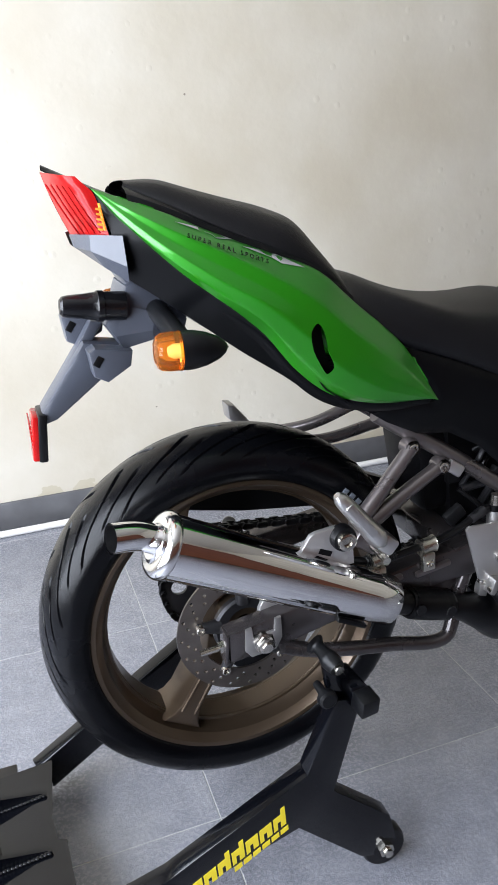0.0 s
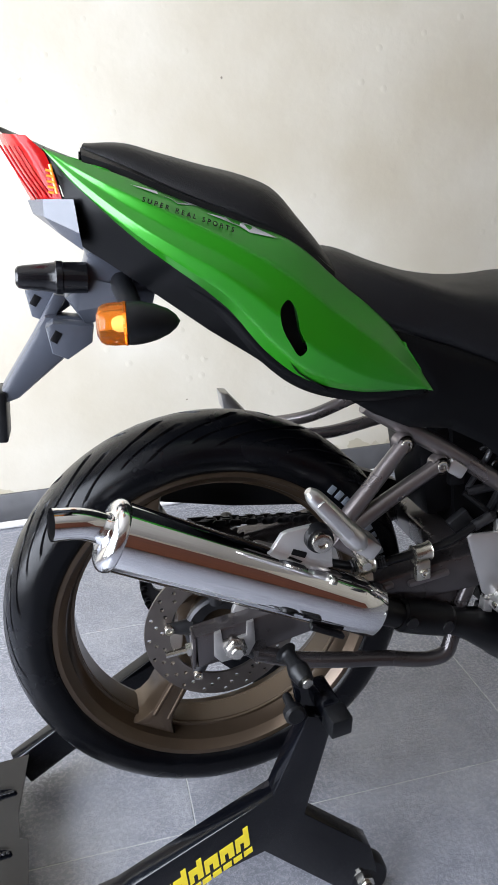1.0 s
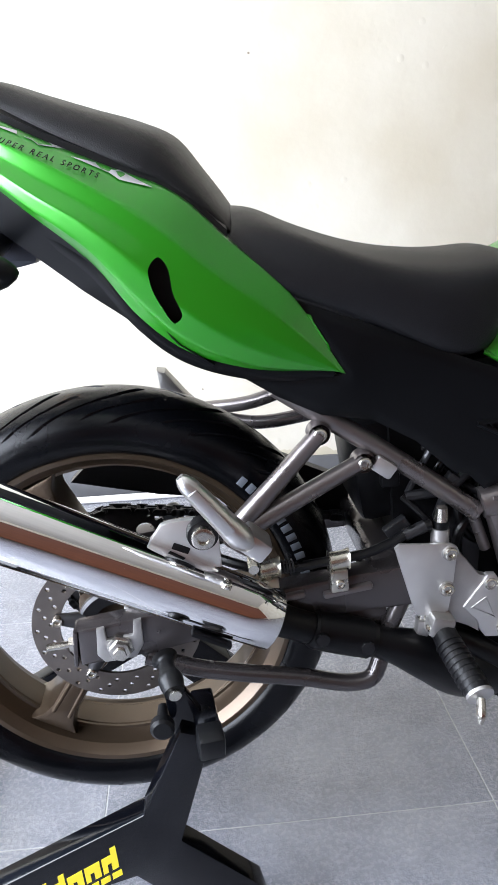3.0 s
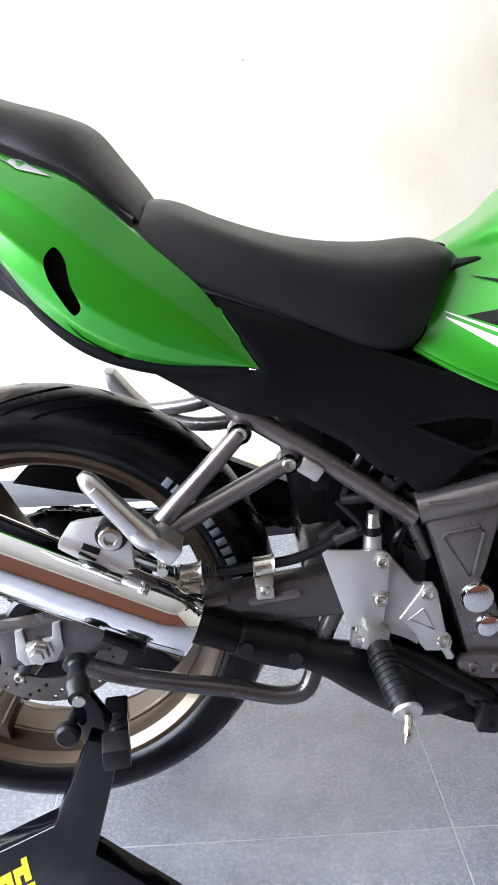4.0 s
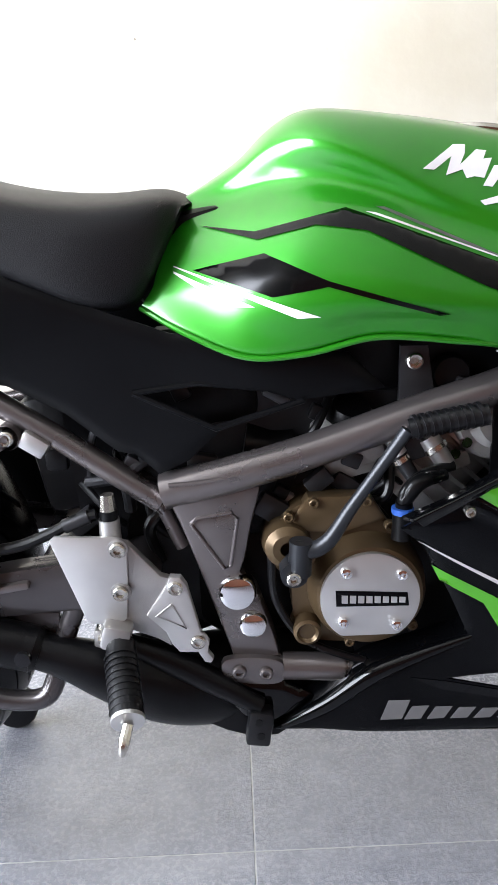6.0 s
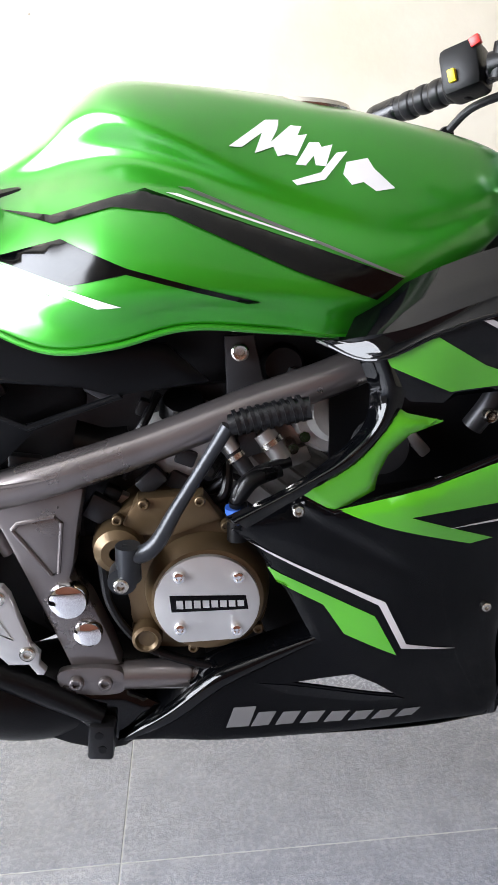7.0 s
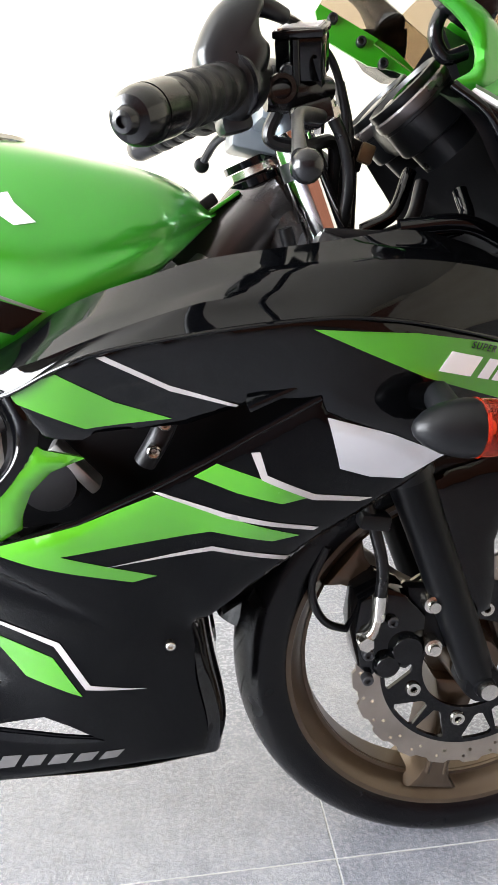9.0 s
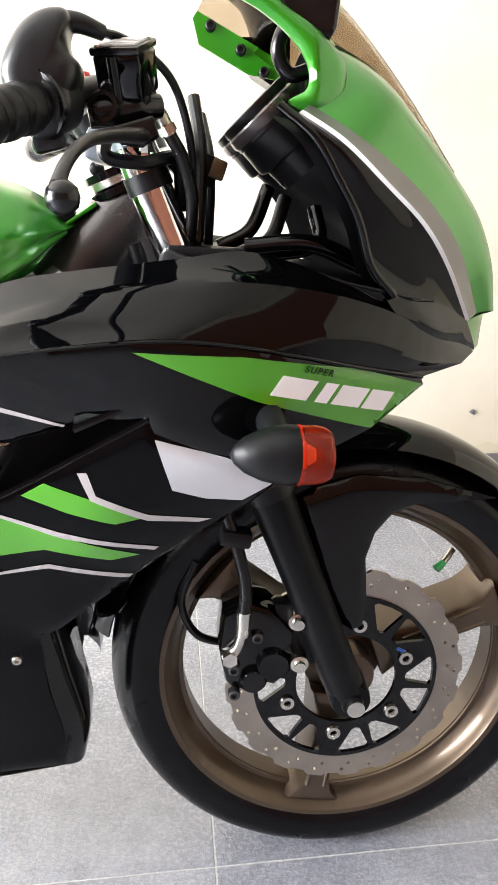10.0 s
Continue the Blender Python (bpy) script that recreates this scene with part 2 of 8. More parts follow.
def tile_mat():
    m = bpy.data.materials.new("grey_stone_tile")
    nt, bs = nodes_of(m)
    N, L = nt.nodes, nt.links
    tc = N.new("ShaderNodeTexCoord")
    oi = N.new("ShaderNodeObjectInfo")
    off = N.new("ShaderNodeVectorMath"); off.operation = "MULTIPLY_ADD"
    off.inputs[1].default_value = (1, 1, 1)
    cmb = N.new("ShaderNodeCombineXYZ")
    mul = N.new("ShaderNodeMath"); mul.operation = "MULTIPLY"; mul.inputs[1].default_value = 37.0
    L.new(oi.outputs["Random"], mul.inputs[0])
    L.new(mul.outputs[0], cmb.inputs[0]); L.new(mul.outputs[0], cmb.inputs[1])
    L.new(tc.outputs["Object"], off.inputs[0]); L.new(cmb.outputs[0], off.inputs[2])
    a = N.new("ShaderNodeTexNoise"); a.inputs["Scale"].default_value = 30; a.inputs["Detail"].default_value = 8; a.inputs["Roughness"].default_value = 0.6
    c = N.new("ShaderNodeTexNoise"); c.inputs["Scale"].default_value = 150; c.inputs["Detail"].default_value = 5; c.inputs["Roughness"].default_value = 0.7
    for n in (a, c):
        L.new(off.outputs[0], n.inputs["Vector"])
    s = N.new("ShaderNodeMath"); s.operation = "MULTIPLY_ADD"; s.inputs[1].default_value = 0.4
    L.new(c.outputs[0], s.inputs[0]); L.new(a.outputs[0], s.inputs[2])
    ramp = N.new("ShaderNodeValToRGB")
    ramp.color_ramp.elements[0].position, ramp.color_ramp.elements[1].position = 0.5, 0.92
    ramp.color_ramp.elements[0].color = (0.16, 0.166, 0.194, 1)
    ramp.color_ramp.elements[1].color = (0.245, 0.252, 0.286, 1)
    # pale patches mixed into the tile colour, for glare on the floor
    glare = N.new("ShaderNodeTexNoise"); glare.inputs["Scale"].default_value = 4.5; glare.inputs["Detail"].default_value = 5; glare.inputs["Roughness"].default_value = 0.65
    L.new(off.outputs[0], glare.inputs["Vector"])
    dr_ = N.new("ShaderNodeMapRange"); dr_.inputs["From Min"].default_value = 0.48; dr_.inputs["From Max"].default_value = 0.75; dr_.inputs["To Max"].default_value = 0.45
    L.new(glare.outputs[0], dr_.inputs["Value"])
    mxd = N.new("ShaderNodeMixRGB"); mxd.inputs[2].default_value = (0.36, 0.365, 0.385, 1)
    L.new(s.outputs[0], ramp.inputs[0]); L.new(dr_.outputs[0], mxd.inputs[0]); L.new(ramp.outputs[0], mxd.inputs[1]); L.new(mxd.outputs[0], bs.inputs["Base Color"])
    rr = N.new("ShaderNodeMapRange"); rr.inputs["To Min"].default_value = 0.2; rr.inputs["To Max"].default_value = 0.34; bs.inputs["Specular IOR Level"].default_value = 0.9
    L.new(c.outputs[0], rr.inputs["Value"]); L.new(rr.outputs[0], bs.inputs["Roughness"])
    b = N.new("ShaderNodeBump"); b.inputs["Strength"].default_value = 0.45; b.inputs["Distance"].default_value = 0.003
    L.new(c.outputs[0], b.inputs["Height"]); L.new(b.outputs[0], bs.inputs["Normal"])
    return m


TILE = tile_mat()
GROUT = mat("light_grout", (0.42, 0.42, 0.41), 0.8, 0, 0.15, 30)
SKIRT = mat("dark_skirting_tile", (0.1, 0.1, 0.105), 0.4, 0, 0.2, 12, bump=0.1)
PVC = mat("white_conduit", (0.75, 0.74, 0.72), 0.4, 0, 0.06, 10)
CONCRETE = mat("sunlit_concrete", (0.2, 0.19, 0.178), 0.8, 0, 0.15, 4, bump=0.3, bscale=80)
TERRA = mat("terracotta_render", (0.11, 0.031, 0.012), 0.6, 0, 0.15, 5, bump=0.2, bscale=90)

# ---- shaping tools ----
from mathutils.geometry import delaunay_2d_cdt
from mathutils.bvhtree import BVHTree

WORLD_OF = {}


def finish(name, bm, material, parent=None, label="", smooth=35, mats=None):
    me = bpy.data.meshes.new(name)
    bm.to_mesh(me)
    bm.free()
    for m in mats or [material]:
        me.materials.append(m)
    me.shade_smooth()
    me.set_sharp_from_angle(angle=radians(smooth))
    ob = new(name, me)
    WORLD_OF[ob] = Matrix.Identity(4)
    if parent:
        ob.parent = parent
        ob.matrix_parent_inverse = WORLD_OF[parent].inverted()
    if label:
        tagged(ob, label)
    return ob


def part(name, bm, material, parent, label="", smooth=35):
    return finish(name, bm, material, parent, label, smooth)


def base(name, at, label, category, group="", kind=""):
    ob = new(name)
    ob.empty_display_size = 0.1
    ob.location = at
    WORLD_OF[ob] = Matrix.Translation(at)
    return tagged(ob, label, category, group, kind)


def cr(pts, n, closed=False):
    """n points along a Catmull-Rom curve through pts, evenly by chord."""
    P = np.array(pts, float)
    if closed:
        P = np.vstack([P[-1:], P, P[:2]])
    else:
        P = np.vstack([2 * P[:1] - P[1:2], P, 2 * P[-1:] - P[-2:-1]])
    seg = np.sqrt(np.linalg.norm(P[2:-1] - P[1:-2], axis=1)) + 1e-9
    cum = np.r_[0, np.cumsum(seg ** 2)]
    out = []
    for s in np.linspace(0, cum[-1], n + (1 if closed else 0))[: n]:
        i = min(max(np.searchsorted(cum, s, "right") - 1, 0), len(seg) - 1)
        u = (s - cum[i]) / (seg[i] ** 2)
        a, b, c, d = P[i], P[i + 1], P[i + 2], P[i + 3]
        d1, d2, d3 = (max(np.linalg.norm(q) ** 0.5, 1e-6) for q in (b - a, c - b, d - c))
        m1 = ((b - a) / d1 - (c - a) / (d1 + d2) + (c - b) / d2) * d2
        m2 = ((c - b) / d2 - (d - b) / (d2 + d3) + (d - c) / d3) * d2
        h = u * u
        g = h * u
        out.append((2 * g - 3 * h + 1) * b + (g - 2 * h + u) * m1 + (-2 * g + 3 * h) * c + (g - h) * m2)
    return np.array(out)


def grid_faces(bm, rows, close_u=False, close_v=False):
    V = [[bm.verts.new(tuple(p)) for p in row] for row in rows]
    nu, nv = len(V), len(V[0])
    for i in range(nu if close_u else nu - 1):
        for j in range(nv if close_v else nv - 1):
            q = (V[i][j], V[(i + 1) % nu][j], V[(i + 1) % nu][(j + 1) % nv], V[i][(j + 1) % nv])
            try:
                bm.faces.new(q)
            except ValueError:
                pass
    return V


def skin(lines, n=40, m=16, smooth=True, mirror=True, thick=0.0, cap=False):
    """A body stretched over guide lines, listed from the lower edge up to the crest."""
    L = [cr(l, n) for l in lines]
    rows = []
    for i in range(n):
        col = np.array([l[i] for l in L])
        if smooth:
            rows.append(cr(col, m))
        else:
            k = []
            for a, b in zip(col[:-1], col[1:]):
                k += [a + (b - a) * t for t in np.linspace(0, 1, m)[:-1]]
            rows.append(np.array(k + [col[-1]]))
    bm = bmesh.new()
    grid_faces(bm, rows)
    if mirror:
        grid_faces(bm, [r * np.array([1, -1, 1]) for r in rows])
    bmesh.ops.remove_doubles(bm, verts=bm.verts, dist=0.0004)
    bmesh.ops.recalc_face_normals(bm, faces=bm.faces)
    if thick:
        bmesh.ops.solidify(bm, geom=bm.faces[:], thickness=thick)
        bmesh.ops.recalc_face_normals(bm, faces=bm.faces)
    return bm


def stations(*lines):
    """Guide lines given station by station: (x, y, z) triples at the same stations on each line."""
    return [[tuple(v) for v in zip(*q)] for q in lines]


def inside(poly, x, z):
    r = False
    for (x1, z1), (x2, z2) in zip(poly, poly[1:] + poly[:1]):
        if (z1 > z) != (z2 > z) and x < (x2 - x1) * (z - z1) / (z2 - z1) + x1:
            r = not r
    return r


def edge_dist(poly, x, z):
    P = np.array(poly)
    Q = np.roll(P, -1, axis=0)
    d = Q - P
    t = np.clip(((np.array([x, z]) - P) * d).sum(1) / np.maximum((d * d).sum(1), 1e-12), 0, 1)
    return float(np.linalg.norm(P + t[:, None] * d - (x, z), axis=1).min())


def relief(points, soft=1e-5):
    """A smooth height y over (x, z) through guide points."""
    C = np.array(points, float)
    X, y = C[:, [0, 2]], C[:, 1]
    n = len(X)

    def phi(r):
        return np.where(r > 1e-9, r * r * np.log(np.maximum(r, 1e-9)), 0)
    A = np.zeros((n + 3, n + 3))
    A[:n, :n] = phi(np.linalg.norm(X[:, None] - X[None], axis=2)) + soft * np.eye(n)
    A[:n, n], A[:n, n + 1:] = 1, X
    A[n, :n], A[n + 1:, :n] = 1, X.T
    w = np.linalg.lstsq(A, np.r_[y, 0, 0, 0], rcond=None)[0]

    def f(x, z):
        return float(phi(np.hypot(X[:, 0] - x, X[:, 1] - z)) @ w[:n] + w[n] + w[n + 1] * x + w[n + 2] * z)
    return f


def densify(poly, step, curve):
    if curve:
        per = sum(math.dist(a, b) for a, b in zip(poly, poly[1:] + poly[:1]))
        return [tuple(p) for p in cr(poly, max(12, int(per / step)), True)]
    out = []
    for a, b in zip(poly, poly[1:] + poly[:1]):
        k = max(1, int(math.dist(a, b) / step))
        out += [(a[0] + (b[0] - a[0]) * i / k, a[1] + (b[1] - a[1]) * i / k) for i in range(k)]
    return out


def sheet(poly, f, step=0.008, thick=0.003, holes=(), curve=False, off=0.0, side=1, fill=True):
    """A panel cut to an outline in (x, z), lying on the height f; thick runs inwards."""
    P = densify([(p[0], p[-1]) for p in poly], step, curve)
    H = [densify([(p[0], p[-1]) for p in h], step * 0.7, curve) for h in holes]
    vs = [Vector(p) for p in P]
    loops = [list(range(len(P)))]
    edges = []
    for h in H:
        k = len(vs)
        vs += [Vector(p) for p in h]
        edges += [(k + i, k + (i + 1) % len(h)) for i in range(len(h))]
    if fill:
        A = np.array(P)
        for x in np.arange(A[:, 0].min() + step / 2, A[:, 0].max(), step):
            for z in np.arange(A[:, 1].min() + step / 2, A[:, 1].max(), step):
                if inside(P, x, z) and edge_dist(P, x, z) > step * 0.45 and all(edge_dist(h, x, z) > step * 0.3 for h in H):
                    vs.append(Vector((x, z)))
    v2, _, faces, *_ = delaunay_2d_cdt(vs, edges, loops, 1, 1e-6)
    bm = bmesh.new()
    front = [bm.verts.new((v.x, side * (f(v.x, v.y) - off), v.y)) for v in v2]
    fs = []
    for q in faces:
        c = sum((v2[i] for i in q), Vector((0, 0))) / len(q)
        if any(inside(h, c.x, c.y) for h in H):
            continue
        fs.append(bm.faces.new([front[i] for i in q]))
    if thick:
        back = [bm.verts.new((v.co.x, v.co.y + side * thick, v.co.z)) for v in front]
        idx = {v: i for i, v in enumerate(front)}
        rim = [e for e in bm.edges if len(e.link_faces) == 1]
        for e in rim:
            a, b = idx[e.verts[0]], idx[e.verts[1]]
            bm.faces.new((front[a], front[b], back[b], back[a]))
        for q in fs:
            bm.faces.new([back[idx[v]] for v in reversed(q.verts)])
    loose = [v for v in bm.verts if not v.link_faces]
    bmesh.ops.delete(bm, geom=loose, context="VERTS")
    bmesh.ops.recalc_face_normals(bm, faces=bm.faces)
    return bm


def rounded(poly, f, roll=0.006, width=0.014, curve=True):
    """The same height with the panel's edges rolled inwards."""
    P = densify([(p[0], p[-1]) for p in poly], 0.01, curve)

    def g(x, z):
        d = edge_dist(P, x, z)
        k = max(0.0, 1 - d / width)
        return f(x, z) + roll * k * k
    return g


def plate(poly, y0, y1, bevel=0.002, curve=False, holes=()):
    """A flat plate cut to an outline in (x, z), from y0 (outer) to y1."""
    bm = sheet(poly, lambda x, z: y0, 0.02 if not curve else 0.006, y1 - y0, holes, curve, fill=False)
    if bevel:
        es = [e for e in bm.edges if len(e.link_faces) == 2 and e.calc_face_angle(0) > 0.9 and max(v.co.y for v in e.verts) < (y0 + y1) / 2]
        bmesh.ops.bevel(bm, geom=es, offset=bevel, segments=2, profile=0.5, affect="EDGES", clamp_overlap=True)
    return bm


def tube(pts, r, seg=14, n=None, smooth=True, caps=True, bm=None):
    """A round bar along pts; r is one radius or one for each guide point."""
    P = np.array(pts, float)
    n = n or max(2, len(P) * 6)
    R = np.full(len(P), r, float) if np.isscalar(r) else np.array(r, float)
    both = np.column_stack([P, R])
    C = cr(both, n) if smooth and len(P) > 2 else both
    P, R = C[:, :3], np.maximum(C[:, 3], 0.0002)
    bm = bm or bmesh.new()
    T = np.gradient(P, axis=0)
    T /= np.maximum(np.linalg.norm(T, axis=1), 1e-9)[:, None]
    up = np.array([0, 0, 1.0]) if abs(T[0][2]) < 0.9 else np.array([1.0, 0, 0])
    rows = []
    for p, t, rad in zip(P, T, R):
        u = up - t * (up @ t)
        u /= np.linalg.norm(u)
        up = u
        v = np.cross(t, u)
        rows.append([p + rad * (math.cos(a) * u + math.sin(a) * v) for a in np.linspace(0, 2 * math.pi, seg, endpoint=False)])
    V = grid_faces(bm, rows, close_v=True)
    if caps:
        bm.faces.new(V[0])
        bm.faces.new(V[-1])
    bmesh.ops.recalc_face_normals(bm, faces=bm.faces)
    return bm


def turned(profile, centre, axis="y", seg=48, bm=None, closed=False):
    """A turned body: profile of (radius, along) round an axis through centre."""
    bm = bm or bmesh.new()
    ax = Vector({"x": (1, 0, 0), "y": (0, 1, 0), "z": (0, 0, 1)}[axis] if isinstance(axis, str) else axis).normalized()
    u = ax.orthogonal().normalized()
    v = ax.cross(u)
    c = Vector(centre)
    rows = [[c + ax * s + (u * math.cos(a) + v * math.sin(a)) * max(rad, 0.00005) for rad, s in profile] for a in np.linspace(0, 2 * math.pi, seg, endpoint=False)]
    grid_faces(bm, rows, close_u=True, close_v=closed)
    bmesh.ops.remove_doubles(bm, verts=bm.verts, dist=0.0002)
    bmesh.ops.recalc_face_normals(bm, faces=bm.faces)
    return bm


def block(at, size, turn=(0, 0, 0), bevel=0.003, bm=None, taper=1.0):
    bm2 = bmesh.new()
    bmesh.ops.create_cube(bm2, size=1)
    for v in bm2.verts:
        k = taper if v.co.z > 0 else 1
        v.co = Vector((v.co.x * size[0] * k, v.co.y * size[1] * k, v.co.z * size[2]))
    if bevel:
        bmesh.ops.bevel(bm2, geom=bm2.edges[:], offset=bevel, segments=2, profile=0.5, affect="EDGES", clamp_overlap=True)
    bmesh.ops.transform(bm2, matrix=pose(*at, *turn), verts=bm2.verts)
    if bm is None:
        return bm2
    return join(bm, bm2)


def join(bm, other):
    me = bpy.data.meshes.new("join")
    other.to_mesh(me)
    other.free()
    bm.from_mesh(me)
    bpy.data.meshes.remove(me)
    return bm


def bolt(name, at, r, parent, axis=(0, -1, 0), material=None, label="", h=None):
    """A round-headed bolt with a recessed socket."""
    h = h or r * 0.7
    prof = [(0, h * 0.35), (r * 0.45, h * 0.35), (r * 0.5, h * 0.95), (r * 0.75, h), (r * 0.95, h * 0.8), (r, h * 0.3), (r, -h)]
    return part(name, turned(prof, at, axis, 18), material or STEEL, parent, label)


def dome(poly, y0, y1, rise, n=64):
    """A shell over an outline in (x, z): a wall from y1 to y0 and a crown that rises by rise beyond it."""
    out = np.array(cr(poly, n, True))[:, [0, 2]]
    c = out.mean(axis=0)
    rows = [[(p[0], y1, p[1]) for p in out]]
    for k, f in ((1.0, 0.0), (0.975, 0.28), (0.92, 0.55), (0.83, 0.77), (0.7, 0.9), (0.5, 0.97), (0.25, 1.0), (0.02, 1.0)):
        rows.append([(c[0] + k * (p[0] - c[0]), y0 - rise * f, c[1] + k * (p[1] - c[1])) for p in out])
    bm = bmesh.new()
    grid_faces(bm, rows, False, True)
    bmesh.ops.recalc_face_normals(bm, faces=bm.faces[:])
    return bm


def beam(a, b, w, h):
    a, b = Vector(a), Vector(b)
    d = b - a
    bm2 = block((0, 0, 0), (d.length, w, h), (0, 0, 0), 0.003)
    q = d.to_track_quat("X", "Z").to_matrix().to_4x4()
    bmesh.ops.transform(bm2, matrix=Matrix.Translation((a + b) / 2) @ q, verts=bm2.verts)
    return bm2


def mirror_bm(bm):
    b2 = bm.copy()
    for v in b2.verts:
        v.co.y = -v.co.y
    bmesh.ops.reverse_faces(b2, faces=b2.faces)
    return b2


def ring(cx, cz, r, n=24, a0=0.0):
    return [(cx + r * math.cos(a0 + 2 * math.pi * i / n), 0, cz + r * math.sin(a0 + 2 * math.pi * i / n)) for i in range(n)]

# ---- the room ----
X0, X1, Y0, Y1, ZC = -1.75, 4.2, -3.2, 1.25, 2.75


def slab(name, at, size, material, label, category, bevel=0.0):
    ob = finish(name, block(at, size, bevel=bevel), material)
    return tagged(ob, label, category, kind="structure")


slab("wall_north", ((X0 + X1) / 2, Y1 + 0.075, ZC / 2), (X1 - X0, 0.15, ZC), PLASTER, "aged cream plaster wall, chipped and uneven", "wall")
slab("wall_east", (X1 + 0.075, (Y0 + Y1) / 2, ZC / 2), (0.15, Y1 - Y0 + 0.3, ZC), PLASTER, "plain cream plaster end wall", "wall")
# the end wall towards the light, with its wide opening
slab("wall_west", (X0 - 0.075, 1.16, ZC / 2), (0.15, 0.48, ZC), PLASTER, "cream plaster pier beside the wide opening", "wall")
slab("wall_west_pier", (X0 - 0.075, -2.65, ZC / 2), (0.15, 1.4, ZC), PLASTER, "cream plaster pier beside the wide opening", "wall")
slab("wall_west_lintel", (X0 - 0.075, -0.515, 2.565), (0.15, 2.87, 0.37), PLASTER, "cream plaster lintel over the wide opening", "wall")
slab("wall_south_lintel", ((X0 + X1) / 2, Y0 - 0.075, 2.6), (X1 - X0, 0.15, 0.3), PLASTER, "cream plaster lintel over the open front", "wall")
slab("ceiling", ((X0 + X1) / 2, (Y0 + Y1) / 2, ZC + 0.06), (X1 - X0 + 0.3, Y1 - Y0 + 0.3, 0.12), CEILM, "plain off-white ceiling", "ceiling")
slab("baseboard", ((X0 + X1) / 2, Y1 - 0.006, 0.046), (X1 - X0, 0.012, 0.092), SKIRT, "dark grey tile skirting along the wall", "baseboard", 0.002)
slab("ground", (0, 0, -0.06), (60, 60, 0.08), CONCRETE, "pale concrete ground", "ground")
slab("garden_wall", (0.5, -5.4, 2.4), (26, 0.2, 4.85), TERRA, "tall terracotta boundary wall across the yard", "wall")
bmp = tube([(-1.7, 1.2, 0.011), (-0.4, 1.19, 0.011), (0.9, 1.205, 0.011), (3.9, 1.2, 0.011)], 0.011, 12)
tagged(finish("conduit", bmp, PVC), "white plastic conduit lying along the skirting", "pipe")
floor_ob = slab("floor", ((X0 + X1) / 2, (Y0 + Y1) / 2, -0.0105), (X1 - X0, Y1 - Y0, 0.02), GROUT, "large grey stone-look tiles with pale joints", "floor")

tagged(finish("wall_plug", block((2.024, 1.247, 0.230), (0.02, 0.016, 0.014), (0, 25, 0), 0.004, taper=0.5), SKIRT), "small dark fixing set in the cream wall", "wall plug")

# ---- outlines of the panels and castings, in metres ----
TAIL_VENT = [(0.07, -0.168, 0.847), (0.075, -0.168, 0.854), (0.082, -0.168, 0.844), (0.089, -0.168, 0.82), (0.098, -0.168, 0.797), (0.094, -0.168, 0.792), (0.084, -0.168, 0.808), (0.074, -0.168, 0.829)]
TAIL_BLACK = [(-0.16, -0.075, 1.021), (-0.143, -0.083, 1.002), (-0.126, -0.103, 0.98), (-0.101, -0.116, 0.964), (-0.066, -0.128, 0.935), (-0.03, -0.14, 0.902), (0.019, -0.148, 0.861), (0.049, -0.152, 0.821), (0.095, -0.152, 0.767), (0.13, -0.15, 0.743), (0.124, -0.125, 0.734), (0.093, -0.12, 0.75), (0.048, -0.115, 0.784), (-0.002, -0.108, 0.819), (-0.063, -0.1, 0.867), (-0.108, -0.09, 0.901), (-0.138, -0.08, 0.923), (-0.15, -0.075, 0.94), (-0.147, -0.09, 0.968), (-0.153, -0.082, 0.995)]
TAIL_DECK = [(-0.211, -0.01, 1.047), (-0.186, -0.05, 1.035), (-0.164, -0.072, 1.024), (-0.119, -0.082, 1.006), (-0.073, -0.092, 0.986), (-0.011, -0.102, 0.957), (0.069, -0.112, 0.927), (0.111, -0.118, 0.911)]
BRKT_TOP = [(-0.132, -0.03, 0.907), (-0.118, -0.03, 0.912), (-0.093, -0.03, 0.907), (-0.054, -0.03, 0.86), (-0.06, -0.03, 0.844), (-0.142, -0.03, 0.827), (-0.163, -0.03, 0.861), (-0.14, -0.03, 0.884)]
BRKT_ARM = [(-0.19, -0.03, 0.838), (-0.142, -0.03, 0.83), (-0.157, -0.03, 0.795), (-0.235, -0.03, 0.738), (-0.256, -0.03, 0.732), (-0.254, -0.03, 0.752)]
BRKT_BOX = [(-0.189, -0.045, 0.831), (-0.18, -0.045, 0.836), (-0.133, -0.045, 0.828), (-0.137, -0.045, 0.808), (-0.168, -0.045, 0.79), (-0.185, -0.045, 0.799)]
PIL_TOP = [(-0.117, 0.0, 1.031), (-0.097, 0.0, 1.035), (-0.054, 0.0, 1.024), (0.021, 0.0, 1.002), (0.101, -0.0, 0.978), (0.107, 0.0, 0.97), (0.128, 0.0, 0.951), (0.151, 0.0, 0.923), (0.177, 0.0, 0.893), (0.189, 0.0, 0.87)]
PIL_EDGE = [(-0.124, -0.05, 1.023), (-0.087, -0.07, 1.001), (-0.012, -0.095, 0.967), (0.07, -0.11, 0.931), (0.107, -0.11, 0.912), (0.138, -0.112, 0.883), (0.155, -0.1, 0.874)]
SEAT_TOP = [(0.143, 0.0, 0.898), (0.175, 0.0, 0.898), (0.218, 0.0, 0.881), (0.294, 0.0, 0.855), (0.366, 0.0, 0.842), (0.431, 0.0, 0.84), (0.49, 0.0, 0.841), (0.507, 0.0, 0.828)]
